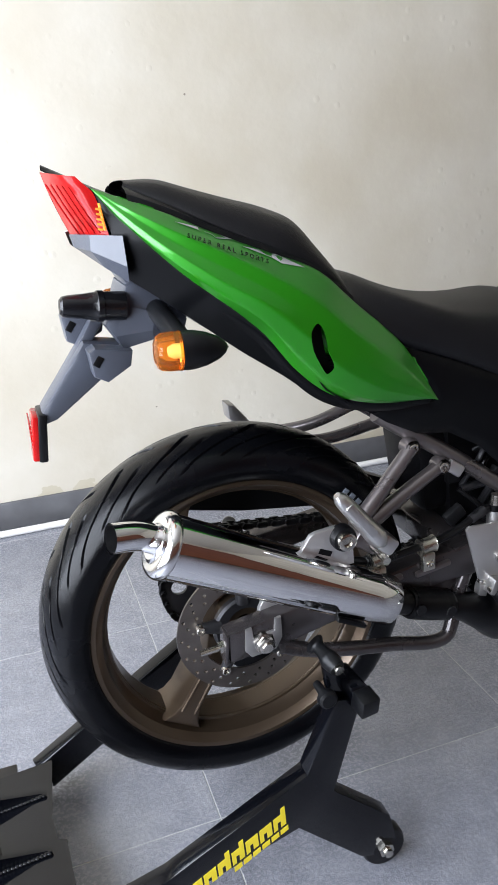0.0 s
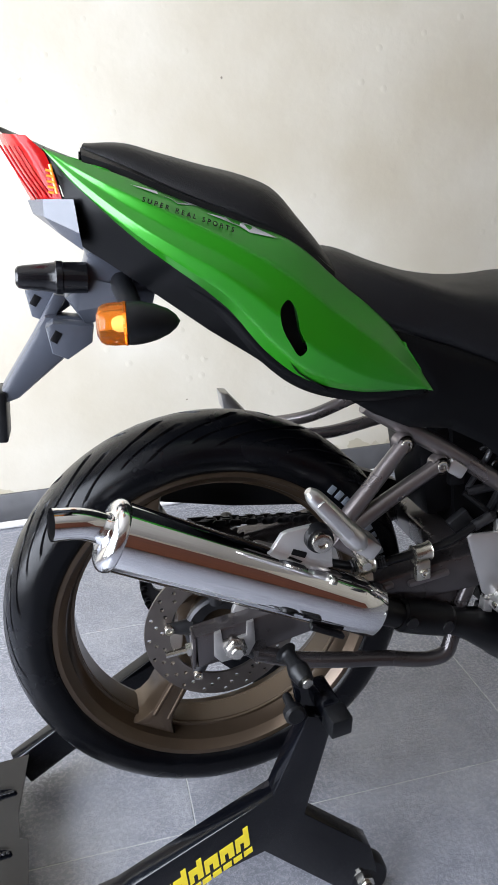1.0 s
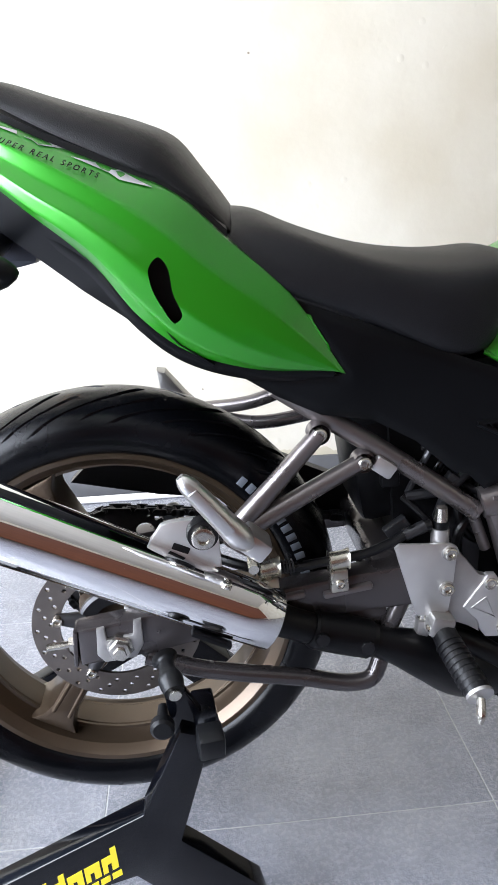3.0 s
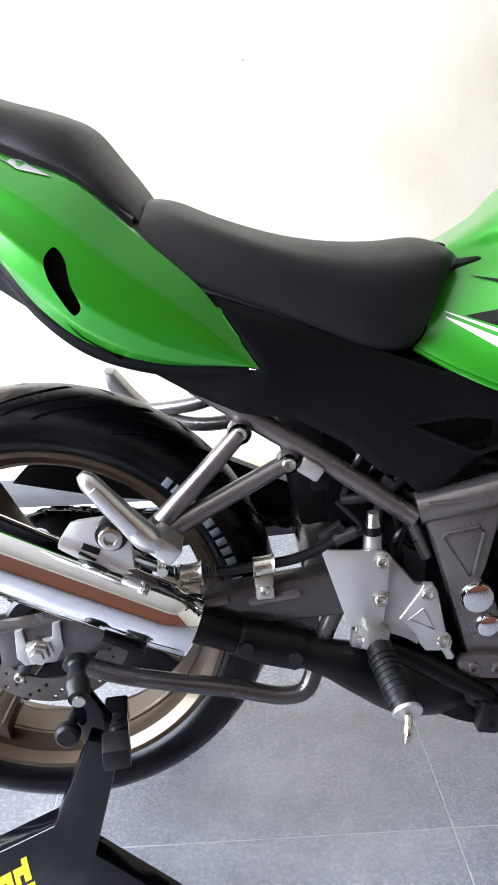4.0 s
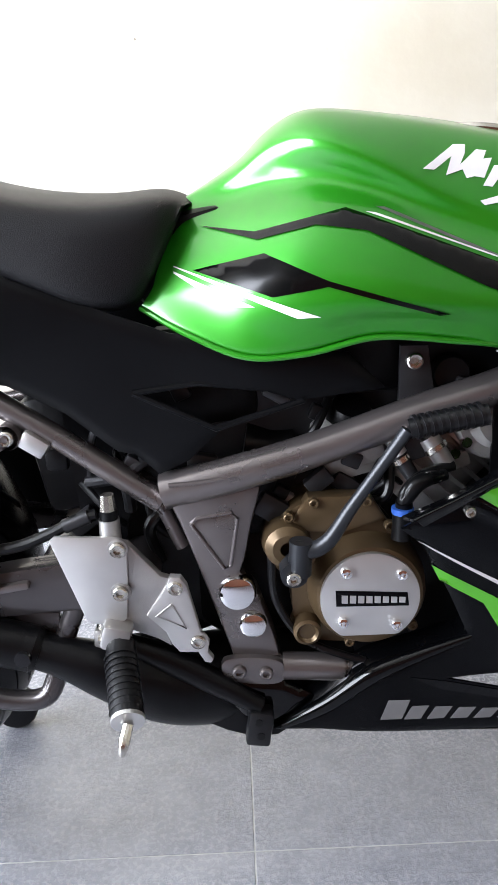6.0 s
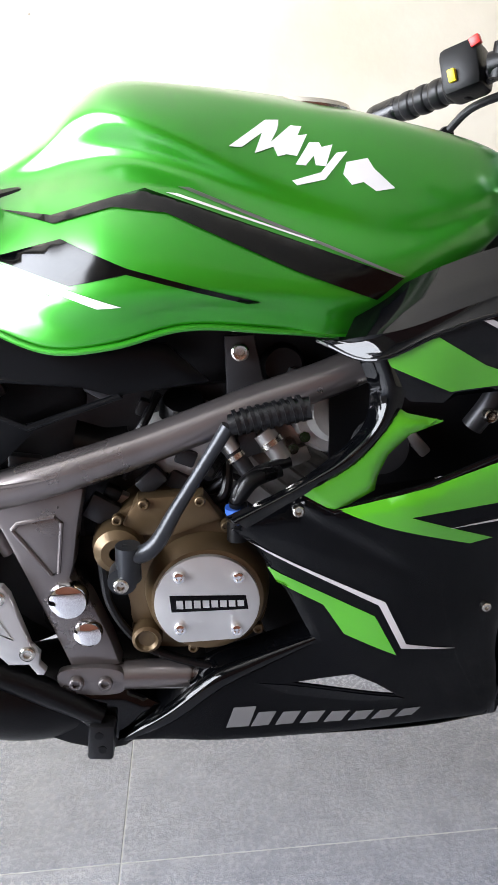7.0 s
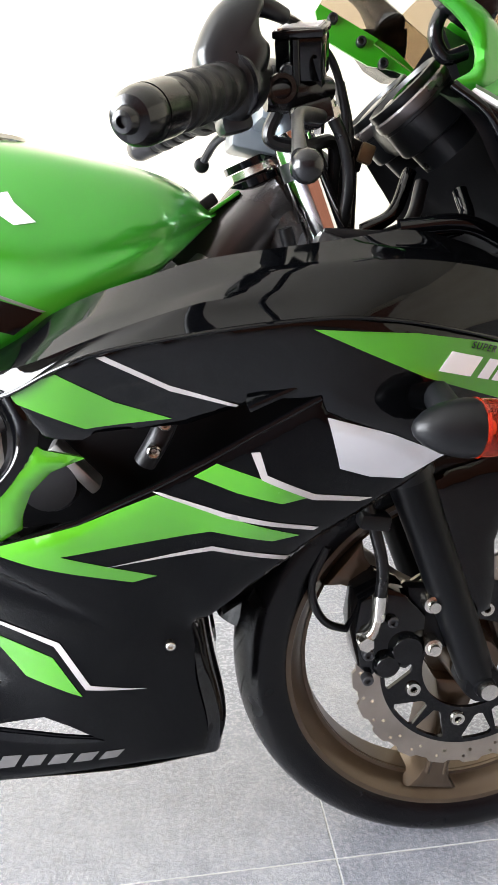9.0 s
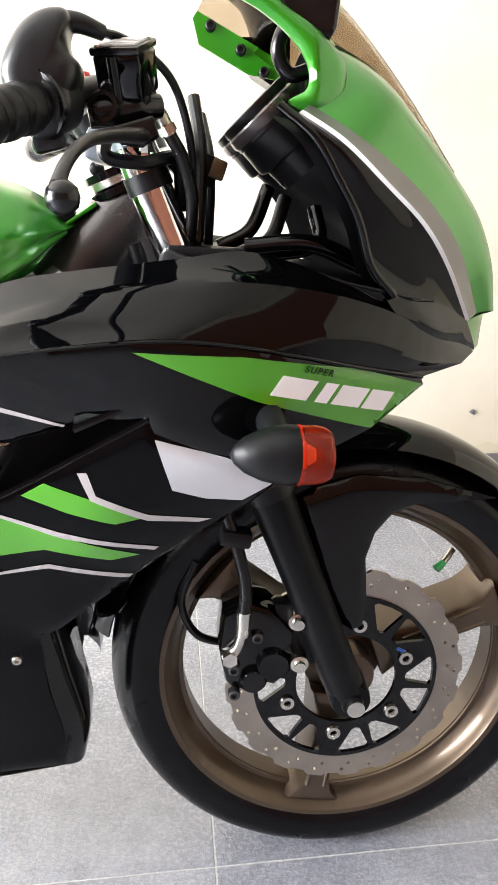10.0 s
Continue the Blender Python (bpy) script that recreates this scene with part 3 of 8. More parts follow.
SEAT_EDGE = [(0.137, -0.11, 0.874), (0.149, -0.125, 0.855), (0.178, -0.13, 0.827), (0.216, -0.132, 0.809), (0.298, -0.13, 0.777), (0.413, -0.125, 0.732), (0.438, -0.12, 0.736), (0.488, -0.09, 0.823)]
SEAT_MID = [(0.144, -0.07, 0.885), (0.184, -0.1, 0.877), (0.23, -0.115, 0.861), (0.297, -0.125, 0.836), (0.358, -0.125, 0.821), (0.415, -0.12, 0.817), (0.471, -0.1, 0.825), (0.495, -0.06, 0.826)]
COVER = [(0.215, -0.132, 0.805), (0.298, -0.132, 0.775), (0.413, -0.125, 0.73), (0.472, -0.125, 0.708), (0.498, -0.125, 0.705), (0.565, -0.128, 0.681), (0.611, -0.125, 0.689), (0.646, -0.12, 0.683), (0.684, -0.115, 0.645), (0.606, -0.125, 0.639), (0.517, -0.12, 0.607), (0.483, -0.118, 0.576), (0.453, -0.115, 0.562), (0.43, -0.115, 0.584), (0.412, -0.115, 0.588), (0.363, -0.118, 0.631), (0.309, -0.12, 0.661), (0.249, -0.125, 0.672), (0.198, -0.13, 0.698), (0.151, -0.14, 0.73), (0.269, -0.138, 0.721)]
COVER_HOLE = [(0.433, -0.122, 0.651), (0.497, -0.122, 0.659), (0.566, -0.122, 0.651), (0.601, -0.122, 0.638), (0.513, -0.122, 0.612)]
PIVOT = [(0.456, -0.105, 0.54), (0.477, -0.105, 0.556), (0.557, -0.105, 0.545), (0.547, -0.105, 0.506), (0.538, -0.105, 0.462), (0.533, -0.105, 0.448), (0.55, -0.105, 0.423), (0.567, -0.105, 0.371), (0.574, -0.105, 0.34), (0.55, -0.105, 0.335), (0.522, -0.105, 0.338), (0.505, -0.105, 0.395), (0.487, -0.105, 0.454), (0.471, -0.105, 0.503)]
PIVOT_REC = [(0.482, -0.105, 0.506), (0.488, -0.105, 0.512), (0.525, -0.105, 0.518), (0.531, -0.105, 0.511), (0.522, -0.105, 0.456), (0.515, -0.105, 0.453)]
PEGPLATE = [(0.045, -0.165, 0.547), (0.061, -0.165, 0.57), (0.07, -0.165, 0.573), (0.101, -0.165, 0.576), (0.125, -0.165, 0.546), (0.127, -0.165, 0.513), (0.098, -0.165, 0.513), (0.063, -0.165, 0.528), (0.048, -0.165, 0.542)]
L1 = [(0.781, -0.142, 0.685), (0.82, -0.185, 0.674), (0.871, -0.202, 0.697), (0.905, -0.209, 0.71), (0.985, -0.218, 0.724), (1.072, -0.221, 0.732), (1.109, -0.218, 0.732), (1.163, -0.207, 0.725), (1.223, -0.191, 0.711), (1.278, -0.169, 0.696), (1.347, -0.136, 0.678)]
L2 = [(0.819, -0.136, 0.709), (0.857, -0.174, 0.716), (0.9, -0.186, 0.732), (0.977, -0.19, 0.752), (1.037, -0.191, 0.767), (1.098, -0.192, 0.772), (1.167, -0.19, 0.774), (1.243, -0.18, 0.763), (1.3, -0.165, 0.746), (1.35, -0.138, 0.722), (1.422, -0.076, 0.689)]
L3 = [(0.835, -0.131, 0.717), (0.868, -0.142, 0.736), (0.905, -0.153, 0.752), (0.952, -0.162, 0.766), (0.986, -0.165, 0.776), (1.028, -0.166, 0.782), (1.076, -0.166, 0.787), (1.124, -0.166, 0.792), (1.172, -0.165, 0.797), (1.217, -0.163, 0.787), (1.259, -0.161, 0.772), (1.306, -0.157, 0.761), (1.353, -0.131, 0.75)]
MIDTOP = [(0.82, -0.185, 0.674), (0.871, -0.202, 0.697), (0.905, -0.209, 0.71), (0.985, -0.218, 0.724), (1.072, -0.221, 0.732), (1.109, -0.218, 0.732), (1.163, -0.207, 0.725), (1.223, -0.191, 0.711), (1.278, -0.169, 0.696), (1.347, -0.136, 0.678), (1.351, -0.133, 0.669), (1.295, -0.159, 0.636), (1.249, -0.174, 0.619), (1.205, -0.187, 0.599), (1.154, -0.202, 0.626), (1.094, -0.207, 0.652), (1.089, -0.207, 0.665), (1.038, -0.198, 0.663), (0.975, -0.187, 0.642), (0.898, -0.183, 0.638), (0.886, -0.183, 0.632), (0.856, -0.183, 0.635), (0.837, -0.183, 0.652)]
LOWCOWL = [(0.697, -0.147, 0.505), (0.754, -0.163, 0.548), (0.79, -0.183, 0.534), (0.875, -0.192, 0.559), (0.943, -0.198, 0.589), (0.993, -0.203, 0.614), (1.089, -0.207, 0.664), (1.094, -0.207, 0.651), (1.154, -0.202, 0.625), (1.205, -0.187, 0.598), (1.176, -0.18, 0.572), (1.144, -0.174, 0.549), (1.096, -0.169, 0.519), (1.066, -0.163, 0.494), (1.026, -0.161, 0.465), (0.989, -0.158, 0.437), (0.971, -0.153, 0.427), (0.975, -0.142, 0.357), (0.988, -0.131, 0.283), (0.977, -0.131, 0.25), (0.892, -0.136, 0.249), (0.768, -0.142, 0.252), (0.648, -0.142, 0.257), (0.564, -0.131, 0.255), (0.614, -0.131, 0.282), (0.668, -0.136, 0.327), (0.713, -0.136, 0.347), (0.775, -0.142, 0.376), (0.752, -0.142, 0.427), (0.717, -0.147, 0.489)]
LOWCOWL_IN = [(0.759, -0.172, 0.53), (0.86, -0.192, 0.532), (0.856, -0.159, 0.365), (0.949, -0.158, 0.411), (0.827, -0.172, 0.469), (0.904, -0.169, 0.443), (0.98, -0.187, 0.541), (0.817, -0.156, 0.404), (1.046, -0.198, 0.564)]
LOW_SLOT = [(0.754, -0.147, 0.322), (0.817, -0.147, 0.333), (0.841, -0.147, 0.32), (0.865, -0.147, 0.301), (0.811, -0.147, 0.312)]
ARM = [(0.821, -0.18, 0.673), (0.837, -0.18, 0.651), (0.853, -0.18, 0.625), (0.887, -0.18, 0.616), (0.857, -0.18, 0.605), (0.838, -0.18, 0.587), (0.829, -0.18, 0.567), (0.827, -0.18, 0.553), (0.791, -0.18, 0.533), (0.756, -0.18, 0.556), (0.804, -0.18, 0.586), (0.837, -0.18, 0.619), (0.845, -0.18, 0.631), (0.828, -0.18, 0.647), (0.813, -0.18, 0.665)]
NA = [(1.213, -0.109, 0.916), (1.242, -0.12, 0.891), (1.26, -0.131, 0.858), (1.277, -0.142, 0.821), (1.286, -0.153, 0.783), (1.306, -0.158, 0.757)]
NB = [(1.229, -0.12, 0.909), (1.264, -0.131, 0.886), (1.304, -0.136, 0.849), (1.34, -0.131, 0.816), (1.368, -0.12, 0.78), (1.404, -0.093, 0.723)]
NC = [(1.236, -0.109, 0.914), (1.277, -0.118, 0.889), (1.316, -0.114, 0.862), (1.358, -0.107, 0.825), (1.389, -0.093, 0.788), (1.423, -0.065, 0.724)]
ND = [(1.263, 0.0, 0.993), (1.31, 0.0, 0.964), (1.36, 0.0, 0.907), (1.401, 0.0, 0.855), (1.437, 0.0, 0.806), (1.45, 0.0, 0.764), (1.456, 0.0, 0.714)]
GREENUP = [(1.161, -0.15, 0.994), (1.189, -0.15, 0.979), (1.21, -0.15, 0.964), (1.224, -0.15, 0.949), (1.23, -0.15, 0.933), (1.228, -0.15, 0.923), (1.213, -0.15, 0.914), (1.226, -0.15, 0.907), (1.245, -0.15, 0.906), (1.262, -0.15, 0.923), (1.262, -0.15, 0.945), (1.243, -0.15, 0.962), (1.21, -0.15, 0.982), (1.189, -0.15, 0.996)]
TDEC1 = [(-0.078, -0.108, 0.984), (-0.05, -0.108, 0.976), (-0.045, -0.108, 0.979), (-0.018, -0.108, 0.963), (-0.004, -0.108, 0.958), (-0.03, -0.108, 0.962), (-0.036, -0.108, 0.967)]
TDEC2 = [(0.0, -0.112, 0.951), (0.022, -0.112, 0.945), (0.028, -0.112, 0.948), (0.055, -0.112, 0.932), (0.078, -0.112, 0.92), (0.046, -0.112, 0.928), (0.036, -0.112, 0.935)]
T_BAND1 = [(0.506, -0.152, 0.805), (0.556, -0.152, 0.799), (0.638, -0.152, 0.818), (0.754, -0.145, 0.775), (0.858, -0.145, 0.736), (0.833, -0.145, 0.719), (0.762, -0.145, 0.747), (0.655, -0.145, 0.798), (0.61, -0.152, 0.804), (0.558, -0.152, 0.792)]
T_BAND2 = [(0.497, -0.165, 0.765), (0.564, -0.165, 0.78), (0.619, -0.165, 0.756), (0.73, -0.165, 0.723), (0.72, -0.165, 0.722), (0.619, -0.165, 0.751), (0.57, -0.165, 0.742)]
T_W1 = [(0.467, -0.16, 0.768), (0.475, -0.16, 0.769), (0.613, -0.16, 0.724), (0.592, -0.16, 0.723)]
T_W2 = [(0.462, -0.16, 0.762), (0.467, -0.16, 0.764), (0.554, -0.16, 0.733), (0.529, -0.16, 0.732)]
T_W3 = [(0.655, -0.15, 0.813), (0.665, -0.15, 0.814), (0.781, -0.15, 0.771), (0.776, -0.15, 0.77)]
T_GREY = [(0.665, -0.145, 0.817), (0.675, -0.145, 0.819), (0.861, -0.145, 0.738), (0.854, -0.145, 0.736)]
T_EMA = [(0.71, -0.118, 0.849), (0.744, -0.118, 0.871), (0.756, -0.118, 0.871), (0.754, -0.118, 0.863), (0.747, -0.118, 0.852), (0.766, -0.118, 0.866), (0.776, -0.118, 0.865), (0.762, -0.118, 0.842), (0.752, -0.118, 0.84), (0.749, -0.118, 0.848), (0.732, -0.118, 0.843), (0.74, -0.118, 0.86), (0.721, -0.118, 0.848)]
T_EMB = [(0.769, -0.118, 0.857), (0.78, -0.118, 0.858), (0.769, -0.118, 0.84), (0.758, -0.118, 0.842)]
T_EMC = [(0.781, -0.118, 0.851), (0.79, -0.118, 0.851), (0.792, -0.118, 0.847), (0.802, -0.118, 0.849), (0.794, -0.118, 0.831), (0.785, -0.118, 0.832), (0.784, -0.118, 0.84), (0.776, -0.118, 0.832), (0.767, -0.118, 0.833)]
T_EMD = [(0.805, -0.118, 0.842), (0.815, -0.118, 0.843), (0.792, -0.118, 0.82), (0.767, -0.118, 0.816), (0.763, -0.118, 0.82), (0.789, -0.118, 0.826)]
T_EME = [(0.813, -0.118, 0.834), (0.833, -0.118, 0.837), (0.838, -0.118, 0.828), (0.856, -0.118, 0.811), (0.838, -0.118, 0.809), (0.827, -0.118, 0.817), (0.816, -0.118, 0.815), (0.809, -0.118, 0.824)]
D_G1 = [(0.821, -0.195, 0.675), (0.872, -0.195, 0.694), (0.916, -0.195, 0.667), (0.963, -0.195, 0.649), (0.921, -0.195, 0.646), (0.89, -0.195, 0.643)]
D_W1 = [(0.906, -0.205, 0.707), (0.913, -0.205, 0.708), (0.963, -0.205, 0.68), (1.02, -0.205, 0.659), (1.018, -0.205, 0.657), (0.963, -0.205, 0.675)]
D_G5 = [(1.079, -0.185, 0.724), (1.171, -0.175, 0.715), (1.277, -0.175, 0.695), (1.351, -0.135, 0.67), (1.293, -0.155, 0.636), (1.181, -0.175, 0.676), (1.123, -0.175, 0.703)]
D_G2 = [(0.793, -0.19, 0.537), (0.876, -0.19, 0.557), (0.946, -0.19, 0.584), (0.996, -0.19, 0.562), (1.075, -0.19, 0.527), (1.049, -0.19, 0.524), (0.992, -0.19, 0.542), (0.858, -0.19, 0.529), (0.941, -0.19, 0.497), (0.919, -0.19, 0.493), (0.835, -0.19, 0.52)]
D_G3 = [(0.999, -0.2, 0.611), (1.041, -0.2, 0.593), (1.086, -0.2, 0.572), (1.056, -0.2, 0.568), (1.016, -0.2, 0.582), (0.979, -0.2, 0.6)]
D_G4 = [(0.73, -0.155, 0.463), (0.835, -0.155, 0.409), (0.859, -0.155, 0.36), (0.806, -0.155, 0.385), (0.785, -0.155, 0.42), (0.74, -0.155, 0.444)]
D_W2 = [(0.942, -0.195, 0.587), (0.95, -0.195, 0.586), (1.006, -0.195, 0.562), (1.093, -0.195, 0.534), (1.088, -0.195, 0.531), (1.006, -0.195, 0.556)]
D_W3 = [(0.897, -0.178, 0.513), (0.993, -0.178, 0.525), (1.067, -0.178, 0.501), (1.063, -0.178, 0.497), (0.993, -0.178, 0.52)]
D_W4 = [(1.028, -0.2, 0.62), (1.036, -0.2, 0.62), (1.042, -0.2, 0.598), (1.086, -0.2, 0.574), (1.142, -0.2, 0.561), (1.13, -0.2, 0.559), (1.084, -0.2, 0.568), (1.037, -0.2, 0.594)]
D_W5 = [(0.713, -0.155, 0.492), (0.722, -0.155, 0.489), (0.844, -0.155, 0.427), (0.868, -0.155, 0.374), (0.922, -0.155, 0.36), (0.863, -0.155, 0.369), (0.838, -0.155, 0.423)]
D_SILVER = [(1.094, -0.196, 0.647), (1.154, -0.196, 0.627), (1.207, -0.196, 0.601), (1.169, -0.196, 0.58), (1.136, -0.196, 0.586), (1.107, -0.196, 0.598)]
FENDSIDE = [(1.242, -0.062, 0.522), (1.264, -0.062, 0.536), (1.314, -0.062, 0.549), (1.385, -0.062, 0.542), (1.475, -0.062, 0.514), (1.42, -0.062, 0.512), (1.381, -0.062, 0.512), (1.355, -0.062, 0.503), (1.334, -0.062, 0.479), (1.324, -0.062, 0.448), (1.327, -0.062, 0.396), (1.323, -0.062, 0.362), (1.31, -0.062, 0.357), (1.292, -0.062, 0.372), (1.274, -0.062, 0.414)]

# ---- the motorcycle ----
bike = base("motorcycle", (0.65, 0, 0), "green and gloss black sport motorcycle, rear wheel on a stand", "motorcycle")
RC, FC, FW = Vector((-0.008, -0.004, 0.388)), Vector((1.308, 0.0, 0.284)), Vector((1.311, 0.0, 0.288))


def tyre(c, prof, pitches, sets, sweep, bend, width, depth, fine=15):
    """A tyre: a cross-section turned about the axle; the mesh follows the sweep of the tread grooves."""
    P = cr(prof, 84)
    half, top = max(abs(P[:, 1])), P[:, 0].max()
    seg = pitches * len(sets) * 2 * fine
    per = seg // pitches
    rows = []
    for i in range(seg):
        row = []
        for r, y in P:
            v = abs(y) / half
            d = 0.0
            if r > top - 0.045:
                for k, (lo, hi) in enumerate(sets):
                    ph = (i + (per // 2 if y > 0 else 0) + k * per // len(sets)) % per
                    gap = min(ph, per - ph) * 2 * math.pi / seg * r
                    w = width * (1.0 - 0.45 * max(0.0, (v - lo) / (hi - lo)))
                    if lo < v < hi and gap < w:
                        d = max(d, depth * min(1, 2.2 * (1 - gap / w)) * min(1, 14 * (v - lo), 14 * (hi - v)))
            a = 2 * math.pi * i / seg + sweep * v + bend * v * v
            row.append((c.x + (r - d) * math.cos(a), c.y + y, c.z + (r - d) * math.sin(a)))
        rows.append(row)
    bm = bmesh.new()
    grid_faces(bm, rows, close_u=True)
    bmesh.ops.recalc_face_normals(bm, faces=bm.faces)
    return bm


def rim_bm(c, w, lip):
    h = w / 2
    prof = [(lip, -h), (lip + 0.003, -h + 0.003), (lip - 0.001, -h + 0.008), (lip - 0.010, -h + 0.012), (lip - 0.013, -h * 0.45), (lip - 0.021, -h * 0.3), (lip - 0.021, h * 0.3), (lip - 0.013, h * 0.45), (lip - 0.010, h - 0.012), (lip - 0.001, h - 0.008), (lip + 0.003, h - 0.003), (lip, h),
            (lip - 0.006, h - 0.001), (lip - 0.01, h - 0.006), (lip - 0.017, h - 0.012), (lip - 0.021, h * 0.5), (lip - 0.029, h * 0.32), (lip - 0.029, -h * 0.32), (lip - 0.021, -h * 0.5), (lip - 0.017, -h + 0.012), (lip - 0.01, -h + 0.006), (lip - 0.006, -h + 0.001)]
    return turned(prof, c, "y", 128, closed=True)


def spoke(c, ang, r0, r1, y0, y1):
    a = radians(ang)
    pts = [(r0, 0.034), (r0 + 0.03, 0.023), (r0 + 0.07, 0.0175), (r1 - 0.03, 0.0175), (r1 - 0.012, 0.023), (r1 + 0.004, 0.036)]
    loop = pts + [(r, -w) for r, w in reversed(pts)]
    return plate([(c.x + r * math.cos(a) - w * math.sin(a), 0, c.z + r * math.sin(a) + w * math.cos(a)) for r, w in loop], y0, y1, 0.006)


def wheel(c, w, lip, angles, hub_r):
    rim = part("wheel", rim_bm(c, w, lip), BRONZE, bike, "bronze-painted cast three-spoke wheel", 30)
    for a in angles:
        part("spoke", spoke(c, a, hub_r - 0.01, lip - 0.025, c.y - 0.042, c.y + 0.03), BRONZE, rim)
        # the sunken web between the two ribs of a spoke
        rr = radians(a)
        p0 = c + Vector((math.cos(rr), 0, math.sin(rr))) * (hub_r + 0.03)
        p1 = c + Vector((math.cos(rr), 0, math.sin(rr))) * (lip - 0.046)
        for s in (-1, 1):
            off = Vector((-math.sin(rr), 0, math.cos(rr))) * 0.009 * s
            part("rib", tube([p0 + off + Vector((0, -0.04, 0)), p1 + off * 1.3 + Vector((0, -0.04, 0))], 0.0035, 10), BRONZE, rim)
    for rr_, yy in ((lip - 0.0145, w * 0.30), (lip - 0.024, w * 0.19)):
        for s in (-1, 1):
            part("rim_ridge", turned([(rr_ + 0.002, s * yy - 0.003), (rr_ - 0.004, s * yy - 0.0018), (rr_ - 0.004, s * yy + 0.0018), (rr_ + 0.002, s * yy + 0.003)], c, "y", 96), BRONZE, rim)
    part("hub", turned([(0.014, -0.062), (hub_r * 0.62, -0.062), (hub_r * 0.66, -0.056), (hub_r * 0.7, -0.03), (hub_r, -0.022), (hub_r, 0.022), (hub_r * 0.7, 0.03), (hub_r * 0.7, 0.06), (0.014, 0.062)], c, "y", 48), BRONZE, rim)
    return rim


rear = wheel(RC, 0.118, 0.231, (-3, 117, 239), 0.056)
REAR_TYRE = [(0.226, -0.05), (0.236, -0.062), (0.251, -0.068), (0.267, -0.066), (0.282, -0.055), (0.292, -0.036), (0.298, -0.015), (0.299, 0.0), (0.298, 0.015), (0.292, 0.036), (0.282, 0.055), (0.267, 0.066), (0.251, 0.068), (0.236, 0.062), (0.226, 0.05)]
part("tyre", tyre(RC, REAR_TYRE, 18, ((0.05, 0.93), (0.34, 0.86)), 0.17, 0.36, 0.0066, 0.0075), RUBBER, rear, "worn black road tyre with curved tread grooves", 25)
for k in range(12):
    a = radians(12 + 3.3 * k)
    p = RC + Vector((math.cos(a) * 0.252, -0.0697, math.sin(a) * 0.252))
    part("tyre_mark", block(tuple(p), (0.0095, 0.0012, 0.0125), (0, -math.degrees(a) + 90, 0), 0.0004), TYREMARK, rear, "grey moulded tyre lettering as plain bars")


def drilled(c, ro, ri, y, th, holes, wave=0, amp=0.0):
    n = 180
    out = []
    for i in range(n):
        a = 2 * math.pi * i / n
        k = ro + (amp * (1 if math.sin(wave * a) > -0.2 else -1.0) if wave else 0)
        out.append((c.x + k * math.cos(a), 0, c.z + k * math.sin(a)))
    inner = ring(c.x, c.z, ri, 64)
    hl = [inner] + [ring(c.x + r * math.cos(a), c.z + r * math.sin(a), q, 8) for r, a, q in holes]
    return sheet(out, lambda x, z: y, 0.03, th, hl, fill=False)


part("brake_disc", drilled(RC, 0.109, 0.074, -0.078, 0.004, [(0.1025 - 0.009 * j, 2 * math.pi * (i + 0.33 * j) / 20, 0.003) for i in range(20) for j in (0, 1, 2)]), REARDISC, rear, "drilled brown-grey steel brake disc", 30)
part("disc_carrier", turned([(0.03, -0.07), (0.048, -0.075), (0.052, -0.072), (0.052, -0.064), (0.03, -0.06)], RC, "y", 48), DARKSTEEL, rear)
for i in range(5):
    a = 2 * math.pi * i / 5 + 0.4
    d = Vector((math.cos(a), 0, math.sin(a)))
    part("carrier_arm", tube([RC + d * 0.045 + Vector((0, -0.07, 0)), RC + d * 0.064 + Vector((0, -0.074, 0)), RC + d * 0.08 + Vector((0, -0.0735, 0))], [0.012, 0.009, 0.007], 12), DARKSTEEL, rear)
for i in range(5):
    a = 2 * math.pi * i / 5 + 0.4
    bolt("disc_bolt", RC + Vector((0.076 * math.cos(a), -0.08, 0.076 * math.sin(a))), 0.007, rear)
# chain and sprocket on the far side
teeth = []
for i in range(42 * 4):
    a = 2 * math.pi * i / (42 * 4)
    k = 0.093 + (0.005 if i % 4 in (0, 1) else -0.002)
    teeth.append((RC.x + k * math.cos(a), 0, RC.z + k * math.sin(a)))
part("sprocket", sheet(teeth, lambda x, z: 0.07, 0.03, 0.006, [ring(RC.x + 0.068 * math.cos(a), RC.z + 0.068 * math.sin(a), 0.014, 14) for a in np.arange(0, 6.28, 1.047)], fill=False), DARKSTEEL, rear, "dark steel rear sprocket", 30)
sp = Vector((0.40, 0.073, 0.405))
loop = [(RC.x + 0.096 * math.cos(a), RC.z + 0.096 * math.sin(a)) for a in np.linspace(radians(98), radians(262), 26)]
loop += [(RC.x + (sp.x - RC.x) * t, RC.z - 0.095 + (sp.z - 0.035 - RC.z + 0.095) * t) for t in np.linspace(0.05, 1, 30)]
loop += [(sp.x + 0.035 * math.cos(a), sp.z + 0.035 * math.sin(a)) for a in np.linspace(radians(-80), radians(80), 8)]
loop += [(sp.x + (RC.x - sp.x) * t, sp.z + 0.035 + (RC.z + 0.095 - sp.z - 0.035) * t) for t in np.linspace(0.05, 0.97, 30)]
cb = bmesh.new()
